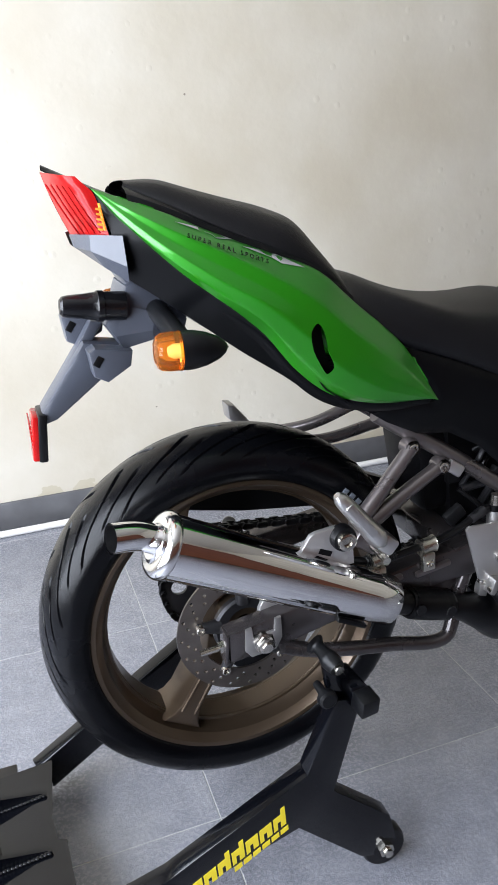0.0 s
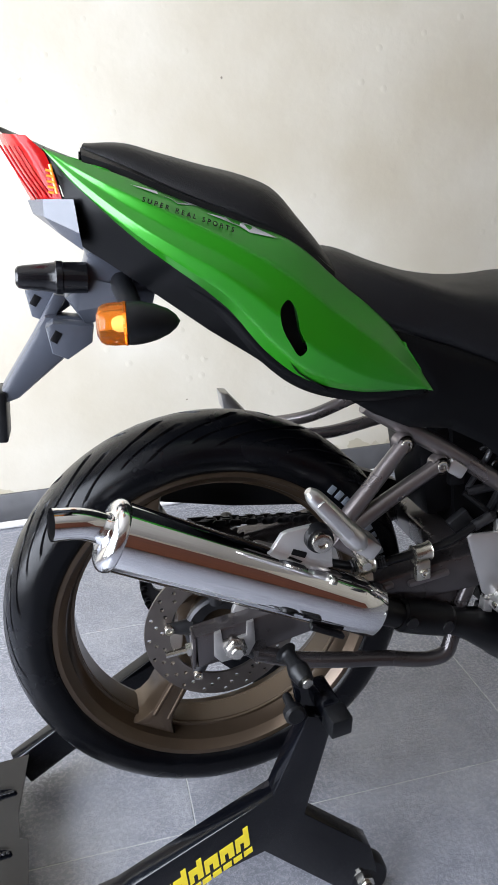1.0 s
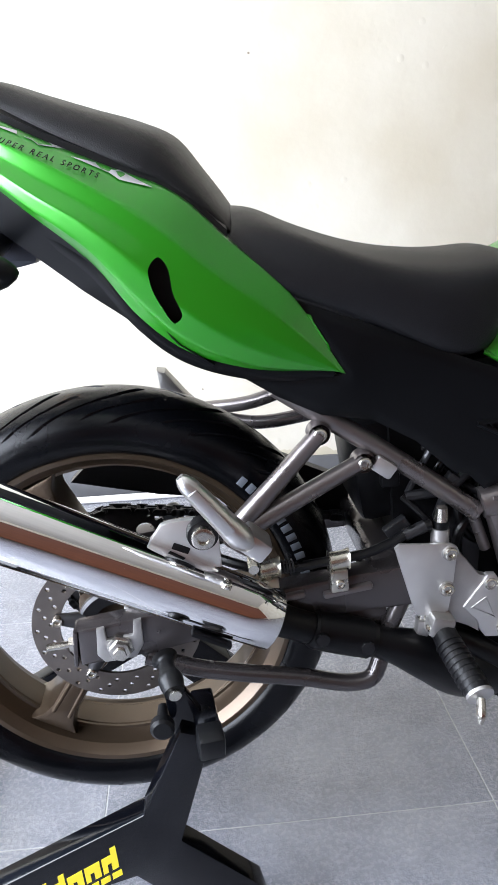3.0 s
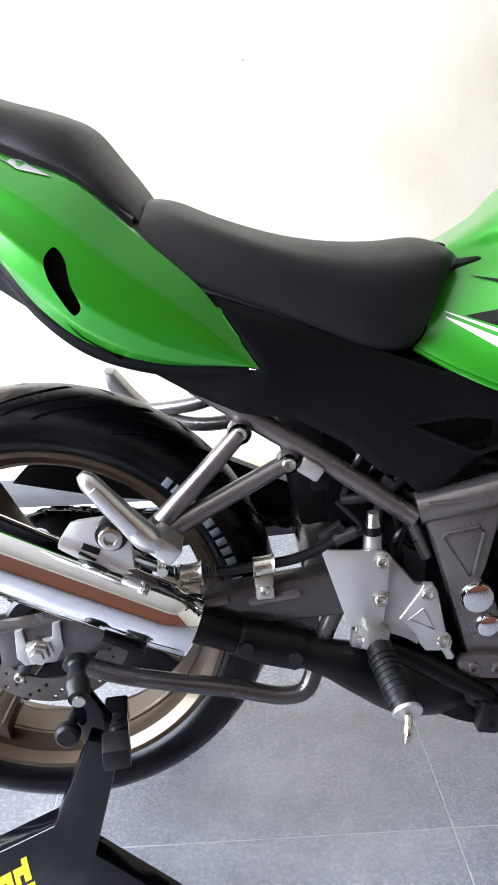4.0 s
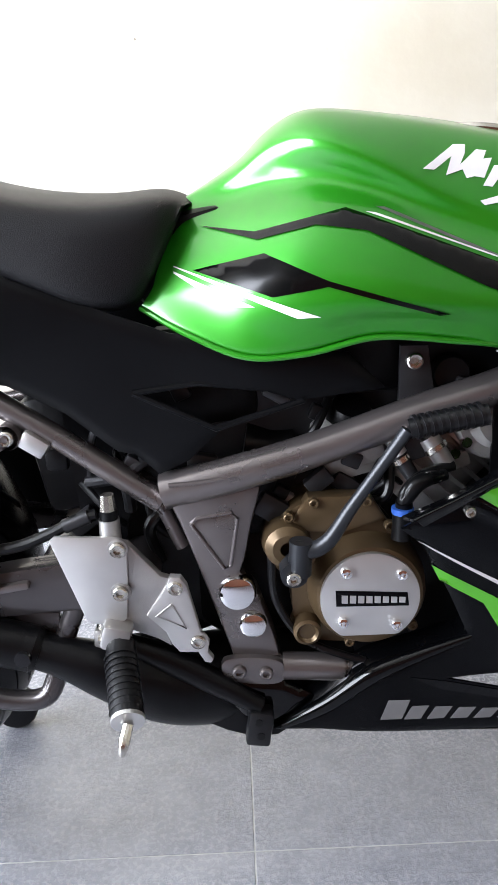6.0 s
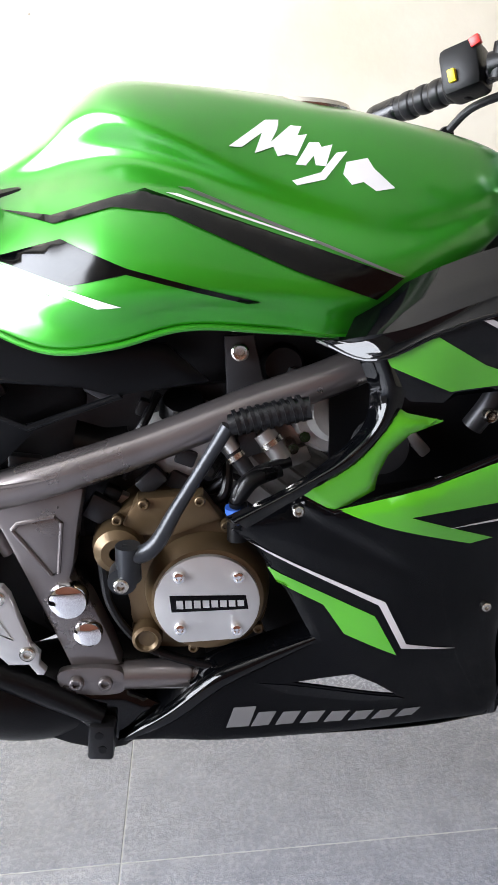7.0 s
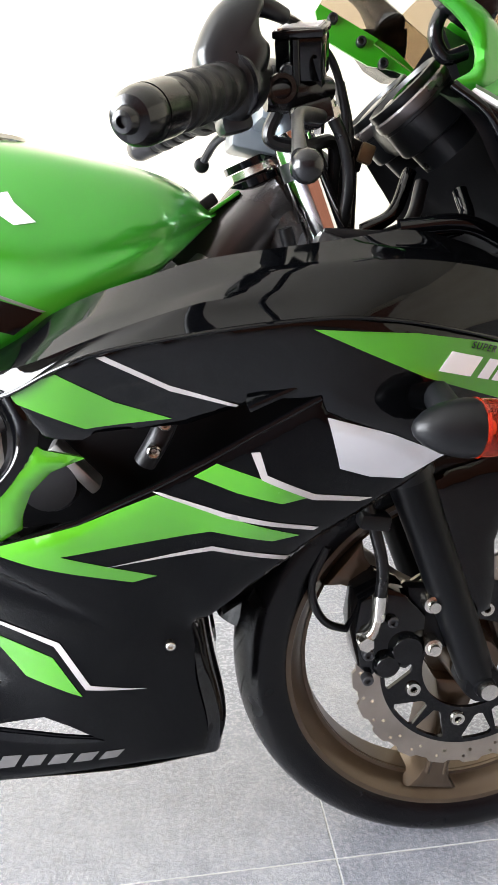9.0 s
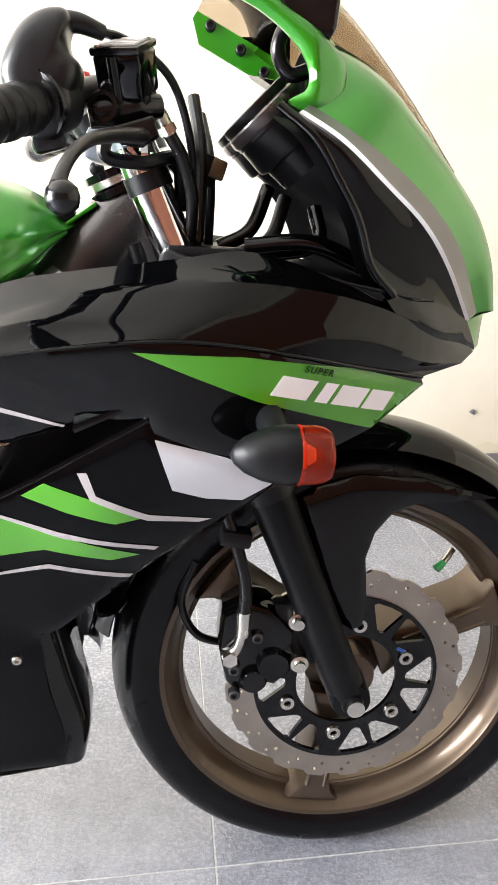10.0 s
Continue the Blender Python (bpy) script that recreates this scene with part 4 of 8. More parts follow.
for i in range(len(loop)):
    (xa, za), (xb, zb) = loop[i], loop[(i + 1) % len(loop)]
    yy = 0.066 if i % 2 else 0.078
    for q in (yy, 0.146 - yy + 0.003):
        block(((xa + xb) / 2, q, (za + zb) / 2), (math.hypot(xb - xa, zb - za) * 1.25, 0.002, 0.011), (0, -math.degrees(math.atan2(zb - za, xb - xa)), 0), 0.0, cb)
    turned([(0.0, -0.008), (0.0045, -0.008), (0.0045, 0.008), (0, 0.008)], (xa, 0.073, za), "y", 8, cb)
part("chain", cb, DARKSTEEL, bike, "dark steel drive chain")
part("chain_guard", sheet([(0.33, 0, 0.50), (0.2, 0, 0.56), (0.05, 0, 0.572), (-0.05, 0, 0.55), (-0.075, 0, 0.525), (-0.03, 0, 0.515), (0.05, 0, 0.498), (0.2, 0, 0.478), (0.33, 0, 0.44)], lambda x, z: 0.085, 0.02, 0.02), PLASTIC, bike, "black plastic chain guard")

# swingarm
for s in (-1, 1):
    y = 0.115 * s
    a0, a1 = (y - 0.014, y + 0.014)
    part("swingarm", plate([(-0.052, 0, 0.418), (0.035, 0, 0.432), (0.19, 0, 0.452), (0.30, 0, 0.468), (0.375, 0, 0.476), (0.40, 0, 0.45), (0.39, 0, 0.418), (0.29, 0, 0.412), (0.17, 0, 0.405), (0.035, 0, 0.376), (-0.052, 0, 0.366)], a0, a1, 0.006), SWINGM, bike, "titanium-grey box-section swingarm")
part("swingarm_pivot", tube([(0.42, -0.1, 0.44), (0.42, 0.1, 0.44)], 0.024, 20), SWINGM, bike)
part("swingarm_bridge", block((0.345, 0, 0.45), (0.05, 0.21, 0.05), (0, -8, 0), 0.01), SWINGM, bike)
part("brace_tube", tube([(0.03, -0.125, 0.372), (0.085, -0.128, 0.352), (0.15, -0.13, 0.338), (0.22, -0.13, 0.325), (0.29, -0.13, 0.309), (0.315, -0.13, 0.315), (0.326, -0.125, 0.335), (0.336, -0.118, 0.372), (0.355, -0.115, 0.42)], 0.0115, 14, 60), SWINGM, bike, "bent titanium-grey brace tube")
part("brace_gusset", plate([(0.27, 0, 0.415), (0.335, 0, 0.41), (0.334, 0, 0.345), (0.31, 0, 0.345)], -0.118, -0.108, 0.002), SWINGM, bike)
adj = part("axle_adjuster", plate([(-0.027, 0, 0.421), (-0.018, 0, 0.423), (-0.016, 0, 0.405), (0.016, 0, 0.41), (0.018, 0, 0.429), (0.027, 0, 0.431), (0.028, 0, 0.396), (0.018, 0, 0.378), (-0.02, 0, 0.374), (-0.029, 0, 0.385)], -0.134, -0.129, 0.001), CASTALU, bike, "dull steel chain adjuster plate")
part("axle_nut", turned([(0, 0.016), (0.008, 0.016), (0.008, 0.012), (0.013, 0.011), (0.0135, 0.003), (0.017, 0.002), (0.017, -0.004)], (0.0, -0.134, 0.394), (0, -1, 0), 6), STEEL, adj, "hexagonal steel axle nut", 20)
part("adjuster_screw", tube([(-0.05, -0.115, 0.392), (-0.092, -0.115, 0.388)], 0.005, 10), STEEL, adj)
part("adjuster_locknut", tube([(-0.054, -0.115, 0.392), (-0.064, -0.115, 0.391)], 0.0095, 6), STEEL, adj, smooth=20)
part("end_cap", block((-0.055, -0.115, 0.392), (0.006, 0.03, 0.05), (0, 4, 0), 0.002), SWINGM, adj)
# rear caliper and its stay
cal = part("rear_caliper", block((0.075, -0.085, 0.475), (0.085, 0.06, 0.05), (0, 25, 0), 0.01), CASTALU, bike, "cast aluminium rear brake caliper")
part("caliper_bracket", plate([(0.0, 0, 0.405), (0.03, 0, 0.41), (0.07, 0, 0.47), (0.06, 0, 0.495), (0.03, 0, 0.48), (0.005, 0, 0.43)], -0.103, -0.094, 0.002), ALU, cal)
bolt("caliper_bolt", Vector((0.045, -0.104, 0.475)), 0.007, cal)

# exhaust: silencer, tail pipe and black header
def along(p0, p1, prof):
    p0, p1 = Vector(p0), Vector(p1)
    return turned(prof, p0, p1 - p0, 64)


M0, M1 = Vector((-0.146, -0.178, 0.611)), Vector((0.182, -0.162, 0.436))
ML = (M1 - M0).length
muf = part("silencer", along(M0, M1, [(0.038, 0.0085), (0.0412, 0.0095), (0.0415, 0.016), (0.0405, ML * 0.3), (0.0395, ML * 0.6), (0.0375, ML * 0.9), (0.037, ML), (0.036, ML + 0.001), (0.02, ML + 0.001)]), CHROME, bike, "polished chrome silencer with reflections of the room", 50)
part("end_flange", along(M0, M1, [(0.0, -0.0105), (0.021, -0.0105), (0.0225, -0.0075), (0.027, -0.0062), (0.033, -0.0068), (0.0375, -0.0058), (0.0412, -0.003), (0.0436, 0.001), (0.0443, 0.005), (0.0438, 0.0085), (0.0425, 0.0105), (0.038, 0.0108)]), POLISHED, muf, "bright rounded end flange", 60)
part("pipe_weld", along(M0 + Vector((-0.004, -0.002, 0.006)), M0 + Vector((0.02, 0.008, -0.006)), [(0.018, -0.004), (0.0212, -0.003), (0.0222, 0.0), (0.0212, 0.003), (0.018, 0.005)]), POLISHED, muf)
part("tail_pipe", tube([M0 + Vector((0.012, 0, -0.004)), M0 + Vector((-0.012, -0.005, 0.014)), M0 + Vector((-0.03, -0.012, 0.024)), M0 + Vector((-0.06, -0.02, 0.031))], [0.019, 0.0185, 0.018, 0.0185], 28, 24, caps=False), CHROME, muf, "curved chrome tail pipe")
part("tail_pipe_bore", tube([M0 + Vector((0.0, -0.003, 0.006)), M0 + Vector((-0.03, -0.012, 0.024)), M0 + Vector((-0.0595, -0.02, 0.031))], 0.0168, 20, 12, caps=False), DARKSTEEL, muf)
part("silencer_clip", block((0.11, -0.19, 0.435), (0.05, 0.012, 0.007), (0, 28, 0), 0.002), PIPEBLACK, muf)
pip = part("header_pipe", tube([(0.165, -0.15, 0.442), (0.19, -0.145, 0.425), (0.24, -0.135, 0.398), (0.33, -0.13, 0.366), (0.39, -0.12, 0.335), (0.45, -0.09, 0.3), (0.54, -0.05, 0.28), (0.66, -0.03, 0.29)], [0.027, 0.0215, 0.0195, 0.0215, 0.034, 0.05, 0.055, 0.05], 24, 70), PIPEBLACK, bike, "black-painted two-stroke expansion chamber")
part("pipe_sleeve", tube([(0.232, -0.1365, 0.402), (0.236, -0.136, 0.4), (0.31, -0.131, 0.374), (0.314, -0.131, 0.3725)], [0.021, 0.0235, 0.0235, 0.0215], 28, 12), PIPEBLACK, pip, "black clamp sleeve with two bands")
for q in ((0.245, -0.1355, 0.397), (0.302, -0.1315, 0.377)):
    part("sleeve_band", tube([(q[0] - 0.006, q[1], q[2] + 0.002), (q[0] + 0.006, q[1], q[2] - 0.002)], 0.0248, 28), PIPEBLACK, pip)
    part("sleeve_pad", turned([(0, 0.004), (0.008, 0.0035), (0.0095, 0.001), (0.0095, -0.006)], (q[0], q[1] - 0.0235, q[2] + 0.002), (0, -1, 0.1), 20), SEMI, pip)

# tail section

def tuck(line, inward, lift):
    """The upper edge carried in and up under the seat, fading out at both ends."""
    out = []
    for x, y, z in line:
        g = min(1.0, max(0.0, (0.22 - x) / 0.1), max(0.0, (x + 0.09) / 0.06))
        out.append((x, y * (1 - inward * g), z + lift * g))
    return out


# nine stations from the lamp forwards: lower edge, mid crease, upper crease, upper edge
TAIL = stations(
    ((-0.164, -0.135, -0.095, -0.045, 0.012, 0.055, 0.10, 0.165, 0.262), (-0.074, -0.092, -0.11, -0.125, -0.138, -0.146, -0.147, -0.146, -0.138), (1.023, 0.984, 0.942, 0.897, 0.851, 0.797, 0.76, 0.737, 0.7265)),
    ((-0.164, -0.136, -0.097, -0.046, 0.011, 0.056, 0.101, 0.167, 0.264), (-0.077, -0.104, -0.124, -0.141, -0.154, -0.159, -0.159, -0.153, -0.139), (1.0235, 0.988, 0.949, 0.908, 0.865, 0.815, 0.774, 0.743, 0.726)),
    ((-0.164, -0.133, -0.093, -0.043, 0.014, 0.062, 0.106, 0.172, 0.266), (-0.077, -0.105, -0.127, -0.145, -0.158, -0.165, -0.166, -0.158, -0.1395), (1.0238, 0.992, 0.957, 0.921, 0.886, 0.845, 0.80, 0.758, 0.7255)),
    ((-0.164, -0.13, -0.089, -0.04, 0.018, 0.07, 0.118, 0.185, 0.268), (-0.0768, -0.103, -0.121, -0.137, -0.15, -0.159, -0.162, -0.156, -0.1395), (1.024, 0.996, 0.966, 0.936, 0.903, 0.866, 0.822, 0.772, 0.725)),
    ((-0.164, -0.128, -0.085, -0.035, 0.025, 0.08, 0.13, 0.20, 0.269), (-0.0765, -0.103, -0.122, -0.136, -0.148, -0.155, -0.157, -0.151, -0.139), (1.0242, 1.0, 0.976, 0.951, 0.919, 0.884, 0.842, 0.788, 0.7245)),
    ((-0.164, -0.125, -0.085, -0.03, 0.035, 0.098, 0.15, 0.214, 0.272), (-0.075, -0.087, -0.097, -0.109, -0.118, -0.123, -0.127, -0.132, -0.138), (1.0245, 1.009, 0.993, 0.967, 0.94, 0.914, 0.868, 0.81, 0.7235)))
TAIL.append(tuck(TAIL[-1], 0.4, 0.006))
tailbm = skin(TAIL, 150, 9, smooth=False, mirror=False)
for k in range(2):
    bmesh.ops.smooth_vert(tailbm, verts=[v for v in tailbm.verts if not v.is_boundary], factor=0.5, use_axis_x=True, use_axis_y=True, use_axis_z=True)
tail_bvh = BVHTree.FromBMesh(tailbm)
left_tail = mirror_bm(tailbm)


def gt(x, z):
    hit = tail_bvh.ray_cast(Vector((x, -1, z)), Vector((0, 1, 0)))[0]
    return hit.y if hit else -0.13


TAIL_VENT = [(x + 0.894 * 0.7 * (0.894 * (x - 0.084) + 0.447 * (z - 0.822)), y, z + 0.447 * 0.7 * (0.894 * (x - 0.084) + 0.447 * (z - 0.822))) for x, y, z in TAIL_VENT]
VENT2 = [(p[0], p[2]) for p in TAIL_VENT]
VENT2 = densify(VENT2, 0.0015, True)
bmesh.ops.delete(tailbm, geom=[f for f in tailbm.faces if inside(VENT2, f.calc_center_median().x, f.calc_center_median().z)], context="FACES")
VN = np.array(VENT2)
for v in tailbm.verts:
    if v.is_boundary:
        d = VN - np.array([v.co.x, v.co.z])
        k = int((d ** 2).sum(1).argmin())
        if (d[k] ** 2).sum() < 0.007 ** 2:
            v.co.x, v.co.z = VN[k]
bmesh.ops.solidify(tailbm, geom=tailbm.faces[:], thickness=0.0012)
panel = part("tail_panel", tailbm, GREEN, bike, "glossy green tail panel with a dark vent", 24)
part("tail_panel", left_tail, GREEN, bike, "glossy green tail panel", 24)
part("vent_well", sheet([(x + (x - 0.084) * 0.25, 0, z + (z - 0.825) * 0.25) for x, y, z in TAIL_VENT], lambda x, z: -0.148, 0.01, 0.002), DARK, panel)
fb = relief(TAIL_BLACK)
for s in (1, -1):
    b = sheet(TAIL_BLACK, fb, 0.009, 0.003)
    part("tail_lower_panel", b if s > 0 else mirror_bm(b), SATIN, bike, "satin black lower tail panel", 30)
for s in (1, -1):
    b = skin([[(x, y * 0.985, z + 0.003) for x, y, z in TAIL[0]], [(x - 0.002, y * 0.98, z - 0.006) for x, y, z in TAIL[0]], [(x - 0.004, y * 0.93, z - 0.014) for x, y, z in TAIL[0]]], 60, 6, mirror=False, thick=0.003)
    part("tail_trim", b if s > 0 else mirror_bm(b), SATIN, bike, "satin black trim under the green panel", 40)
deck = [(x, y, z - 0.014 * min(1, max(0, (x + 0.13) / 0.05))) for x, y, z in TAIL_DECK]
part("tail_deck", skin([deck, [(x, y * 0.55, z + 0.004) for x, y, z in deck], [(x, 0, z + 0.006) for x, y, z in deck]], 30, 8), SATIN, bike, "satin black tail cover")
under = [(-0.175, -0.03, 0.962), (-0.158, -0.055, 0.95), (-0.138, -0.078, 0.923), (-0.108, -0.088, 0.901), (-0.063, -0.098, 0.867), (-0.002, -0.106, 0.819), (0.048, -0.112, 0.784), (0.093, -0.118, 0.75), (0.135, -0.122, 0.735)]
part("undertray", skin([under, [(x, y * 0.5, z + 0.004) for x, y, z in under], [(x, 0, z + 0.006) for x, y, z in under]], 30, 6), PLASTIC, bike, "black plastic undertray")
for s in (1, -1):
    b = skin([[(x, y * 0.93, z - 0.002) for x, y, z in TAIL[5][1:7]], [(x, y * 0.9, z + 0.008) for x, y, z in TAIL[5][1:7]], [(x, y * 0.6, z + 0.016) for x, y, z in TAIL[5][1:7]]], 30, 5, mirror=False)
    part("seat_base", b if s > 0 else mirror_bm(b), PLASTIC, bike, "black plastic base under the pillion seat")
# tail lamp
lc0, lc1 = Vector((-0.213, 0, 1.045)), Vector((-0.184, 0, 0.966))
SIDE = [Vector(p) for p in ((-0.18, -0.07, 1.038), (-0.163, -0.077, 1.02), (-0.156, -0.081, 1.0), (-0.151, -0.086, 0.972))]
lines = []
for t in np.linspace(0, 1, 7):
    a, b = lc0.lerp(lc1, t), SIDE[min(2, int(t * 3))].lerp(SIDE[min(2, int(t * 3)) + 1], t * 3 - min(2, int(t * 3)))
    bow = Vector((-0.002, -0.003, 0)) * (1 - (2 * t - 1) ** 2)
    lines.append([b, b.lerp(a, 0.2) + bow + Vector((-0.004, -0.009, 0)), b.lerp(a, 0.6) + bow + Vector((-0.004, -0.011, 0)), a + bow])
lamp = part("tail_lamp", skin(lines, 20, 18), REDLENS, bike, "faceted red tail lamp lens", 25)
for k in range(5):
    # moulded ribs that fan out from the lamp's foot
    b0 = SIDE[3].lerp(lc1, 0.12 + 0.14 * k) + Vector((-0.006, -0.011, 0.004))
    b1 = SIDE[0].lerp(lc0, 0.1 + 0.16 * k) + Vector((-0.006, -0.0115, -0.012))
    part("lens_rib", tube([b0, b0.lerp(b1, 0.5) + Vector((-0.001, -0.0025, 0)), b1], 0.0011, 6, 12), REDLENS, lamp)
# amber reflector bars; their faint glow is an added emission
for k in range(5):
    z = 0.979 + 0.0055 * k
    part("lamp_reflector", tube([(-0.158, -0.0925, z), (-0.164, -0.0925, z + 0.0015)], 0.0013, 8), GLOWLENS, lamp, "amber lamp reflector bar, given a faint glow")
part("lamp_reflector", tube([(-0.1555, -0.0915, 0.978), (-0.159, -0.0885, 1.008)], 0.0017, 8), GLOWLENS, lamp, "amber lamp reflector bar, given a faint glow")
# facets of the black panel; grey colour stands in for reflected window light
lit_facets = skin([[(-0.19, -0.02, 0.972), (-0.163, -0.088, 0.9735), (-0.139, -0.107, 0.972)], [(-0.186, -0.02, 0.957), (-0.168, -0.083, 0.953), (-0.137, -0.1065, 0.937)], [(-0.17, -0.02, 0.946), (-0.155, -0.066, 0.932), (-0.135, -0.098, 0.918)]], 3, 2, smooth=False, mirror=True)
part("lamp_lit_facet", lit_facets, GREYPLASTIC, lamp, "black panel facets below the lamp, window light coloured in as grey", 10)
# plate holder
hold = part("plate_holder", plate(BRKT_TOP, -0.045, 0.045, 0.008), GREYPLASTIC, bike, "grey plastic rear mudguard and plate holder")
part("holder_neck", block((-0.10, 0, 0.915), (0.06, 0.075, 0.07), (0, -30, 0), 0.008), GREYPLASTIC, hold)
part("holder_facet", skin([[(-0.138, -0.046, 0.884), (-0.10, -0.05, 0.872), (-0.056, -0.046, 0.858)], [(-0.15, -0.046, 0.845), (-0.105, -0.058, 0.85), (-0.06, -0.046, 0.846)], [(-0.142, -0.046, 0.828), (-0.10, -0.046, 0.836), (-0.062, -0.046, 0.844)]], 3, 2, smooth=False, mirror=False), GREYPLASTIC, hold, "", 10)
part("holder_arm", plate(BRKT_ARM, -0.024, 0.02, 0.007), GREYPLASTIC, hold)
part("holder_rib", plate([(-0.176, 0, 0.862), (-0.160, 0, 0.858), (-0.235, 0, 0.752), (-0.25, 0, 0.752)], -0.010, 0.014, 0.003), GREYPLASTIC, hold)
for yy, dx, dz in ((-0.062, 0.0, 0.0), (0.012, -0.022, 0.034)):
    part("plate_boss", plate([(x + dx, y, z + dz) for x, y, z in BRKT_BOX], yy, yy + 0.034, 0.004), GREYPLASTIC, hold)
    # raised black chip stands in for the shade of a slot
    part("boss_slot_shade", block((-0.178 + dx, yy - 0.0002, 0.819 + dz), (0.009, 0.0012, 0.014), (0, 35, 0), 0.0004), DARK, hold)
refl = part("rear_reflector", block((-0.266, -0.002, 0.717), (0.011, 0.05, 0.062), (0, 6, 0), 0.003), REDLENS, bike, "red rectangular rear reflector")
part("reflector_frame", block((-0.258, -0.002, 0.717), (0.012, 0.054, 0.066), (0, 6, 0), 0.003), PLASTIC, refl)
for k in range(9):
    part("reflector_rib", block((-0.2722, -0.002, 0.692 + 0.006 * k), (0.002, 0.046, 0.0022), (0, 6, 0), 0.0), REDLENS, refl)
lk = part("damper_cap", along((-0.214, -0.043, 0.889), (-0.135, -0.04, 0.882), [(0.004, 0.004), (0.004, 0.0), (0.009, -0.001), (0.0125, 0.002), (0.014, 0.009), (0.016, 0.03), (0.0178, 0.043), (0.0195, 0.045), (0.0195, 0.052), (0.018, 0.053), (0.0185, 0.08), (0.0, 0.08)]), SEMI, bike, "black plastic cylindrical cap with a centre screw")


def signal(c, tip, r, lensm, lens_dir, stalk_to, label):
    """A teardrop turn signal with its lens at one end."""
    c = Vector(c)
    d = Vector(tip).normalized()
    L = 0.075
    body = part("turn_signal", turned([(r * 0.98, 0), (r * 1.0, 0.006), (r * 0.97, 0.014), (r * 0.84, 0.028), (r * 0.58, 0.042), (r * 0.3, 0.05), (0.0, 0.054)], c, d, 36), PLASTIC, bike, label)
    lens = part("signal_lens", turned([(r * 0.97, 0.001), (r * 0.98, -0.014), (r * 0.93, -0.023), (r * 0.8, -0.028), (r * 0.5, -0.031), (0.0, -0.032)], c, d, 36), lensm, body)
    lens.visible_shadow = False
    part("reflector", turned([(r * 0.9, -0.001), (r * 0.6, 0.004), (r * 0.25, 0.008), (0.0, 0.009)], c, d, 32), POLISHED, body)
    part("bulb", turned([(0.0, -0.016), (0.004, -0.015), (0.0065, -0.01), (0.0065, 0.0), (0.004, 0.008)], c, d, 16), WHITEV, body)
    part("lens_rim", turned([(r * 0.99, -0.0005), (r * 1.015, -0.002), (r * 0.985, -0.004)], c, d, 36), lensm, body)
    part("signal_stalk", tube([c + d * 0.01, stalk_to], [0.012, 0.014], 14), PLASTIC, body)
    return body


signal((-0.101, -0.19, 0.851), (1, -0.08, -0.02), 0.0225, AMBERLENS, -1, (-0.095, -0.03, 0.875), "black rear turn signal with an amber lens")
signal((-0.101, 0.19, 0.851), (1, 0.08, -0.02), 0.0225, AMBERLENS, -1, (-0.095, 0.03, 0.875), "black rear turn signal with an amber lens")

# seats
pt, pe = cr([(x - 0.05 * max(0, x - 0.1), y, z - 0.09 * max(0, x - 0.08)) for x, y, z in PIL_TOP], 9), cr(PIL_EDGE, 9)
def blend(a, b, t, w, lift):
    return [(p[0] + (q[0] - p[0]) * t, p[1] * w, p[2] + (q[2] - p[2]) * lift) for p, q in zip(a, b)]


pill = skin([[(x, y * 0.8, z - 0.004) for x, y, z in pe], [tuple(p) for p in pe], blend(pe, pt, 0.2, 0.98, 0.42), blend(pe, pt, 0.5, 0.8, 0.78), blend(pe, pt, 0.8, 0.45, 0.95), [tuple(p) for p in pt]], 50, 30)
part("pillion_seat", pill, LEATHER, bike, "black vinyl pillion seat pad", 60)
st, se, sm = cr(SEAT_TOP, 10), cr(SEAT_EDGE, 10), cr(SEAT_MID, 10)
seatbm = skin([[(x, y * 0.85, z - 0.004) for x, y, z in se], [tuple(p) for p in se], [((a[0] + b[0]) / 2, (a[1] + b[1]) / 2 - 0.006, (a[2] + b[2]) / 2) for a, b in zip(se, sm)], [tuple(p) for p in sm], blend(sm, st, 0.5, 0.62, 0.72), blend(sm, st, 0.8, 0.3, 0.95), [tuple(p) for p in st]], 60, 36)
for k in range(10):
    bmesh.ops.smooth_vert(seatbm, verts=[v for v in seatbm.verts if not v.is_boundary], factor=0.5, use_axis_x=True, use_axis_y=True, use_axis_z=True)
seat = part("rider_seat", seatbm, LEATHER, bike, "black vinyl rider seat, smooth and slightly dished", 60)

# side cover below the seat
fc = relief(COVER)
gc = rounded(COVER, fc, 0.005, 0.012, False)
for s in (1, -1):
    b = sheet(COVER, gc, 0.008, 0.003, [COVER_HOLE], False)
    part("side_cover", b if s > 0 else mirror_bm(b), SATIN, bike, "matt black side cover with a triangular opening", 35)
part("cover_lip", tube([(x, -0.121, z) for x, y, z in COVER_HOLE + COVER_HOLE[:1]], 0.0035, 8, 40, smooth=False), SATIN, bike)

# tank
def drop_back(line):
    """Orders the guide points of a line by x and drops close pairs."""
    out = []
    for p in sorted(line, key=lambda q: q[0]):
        if not out or p[0] - out[-1][0] > 0.012:
            out.append(p)
    return out


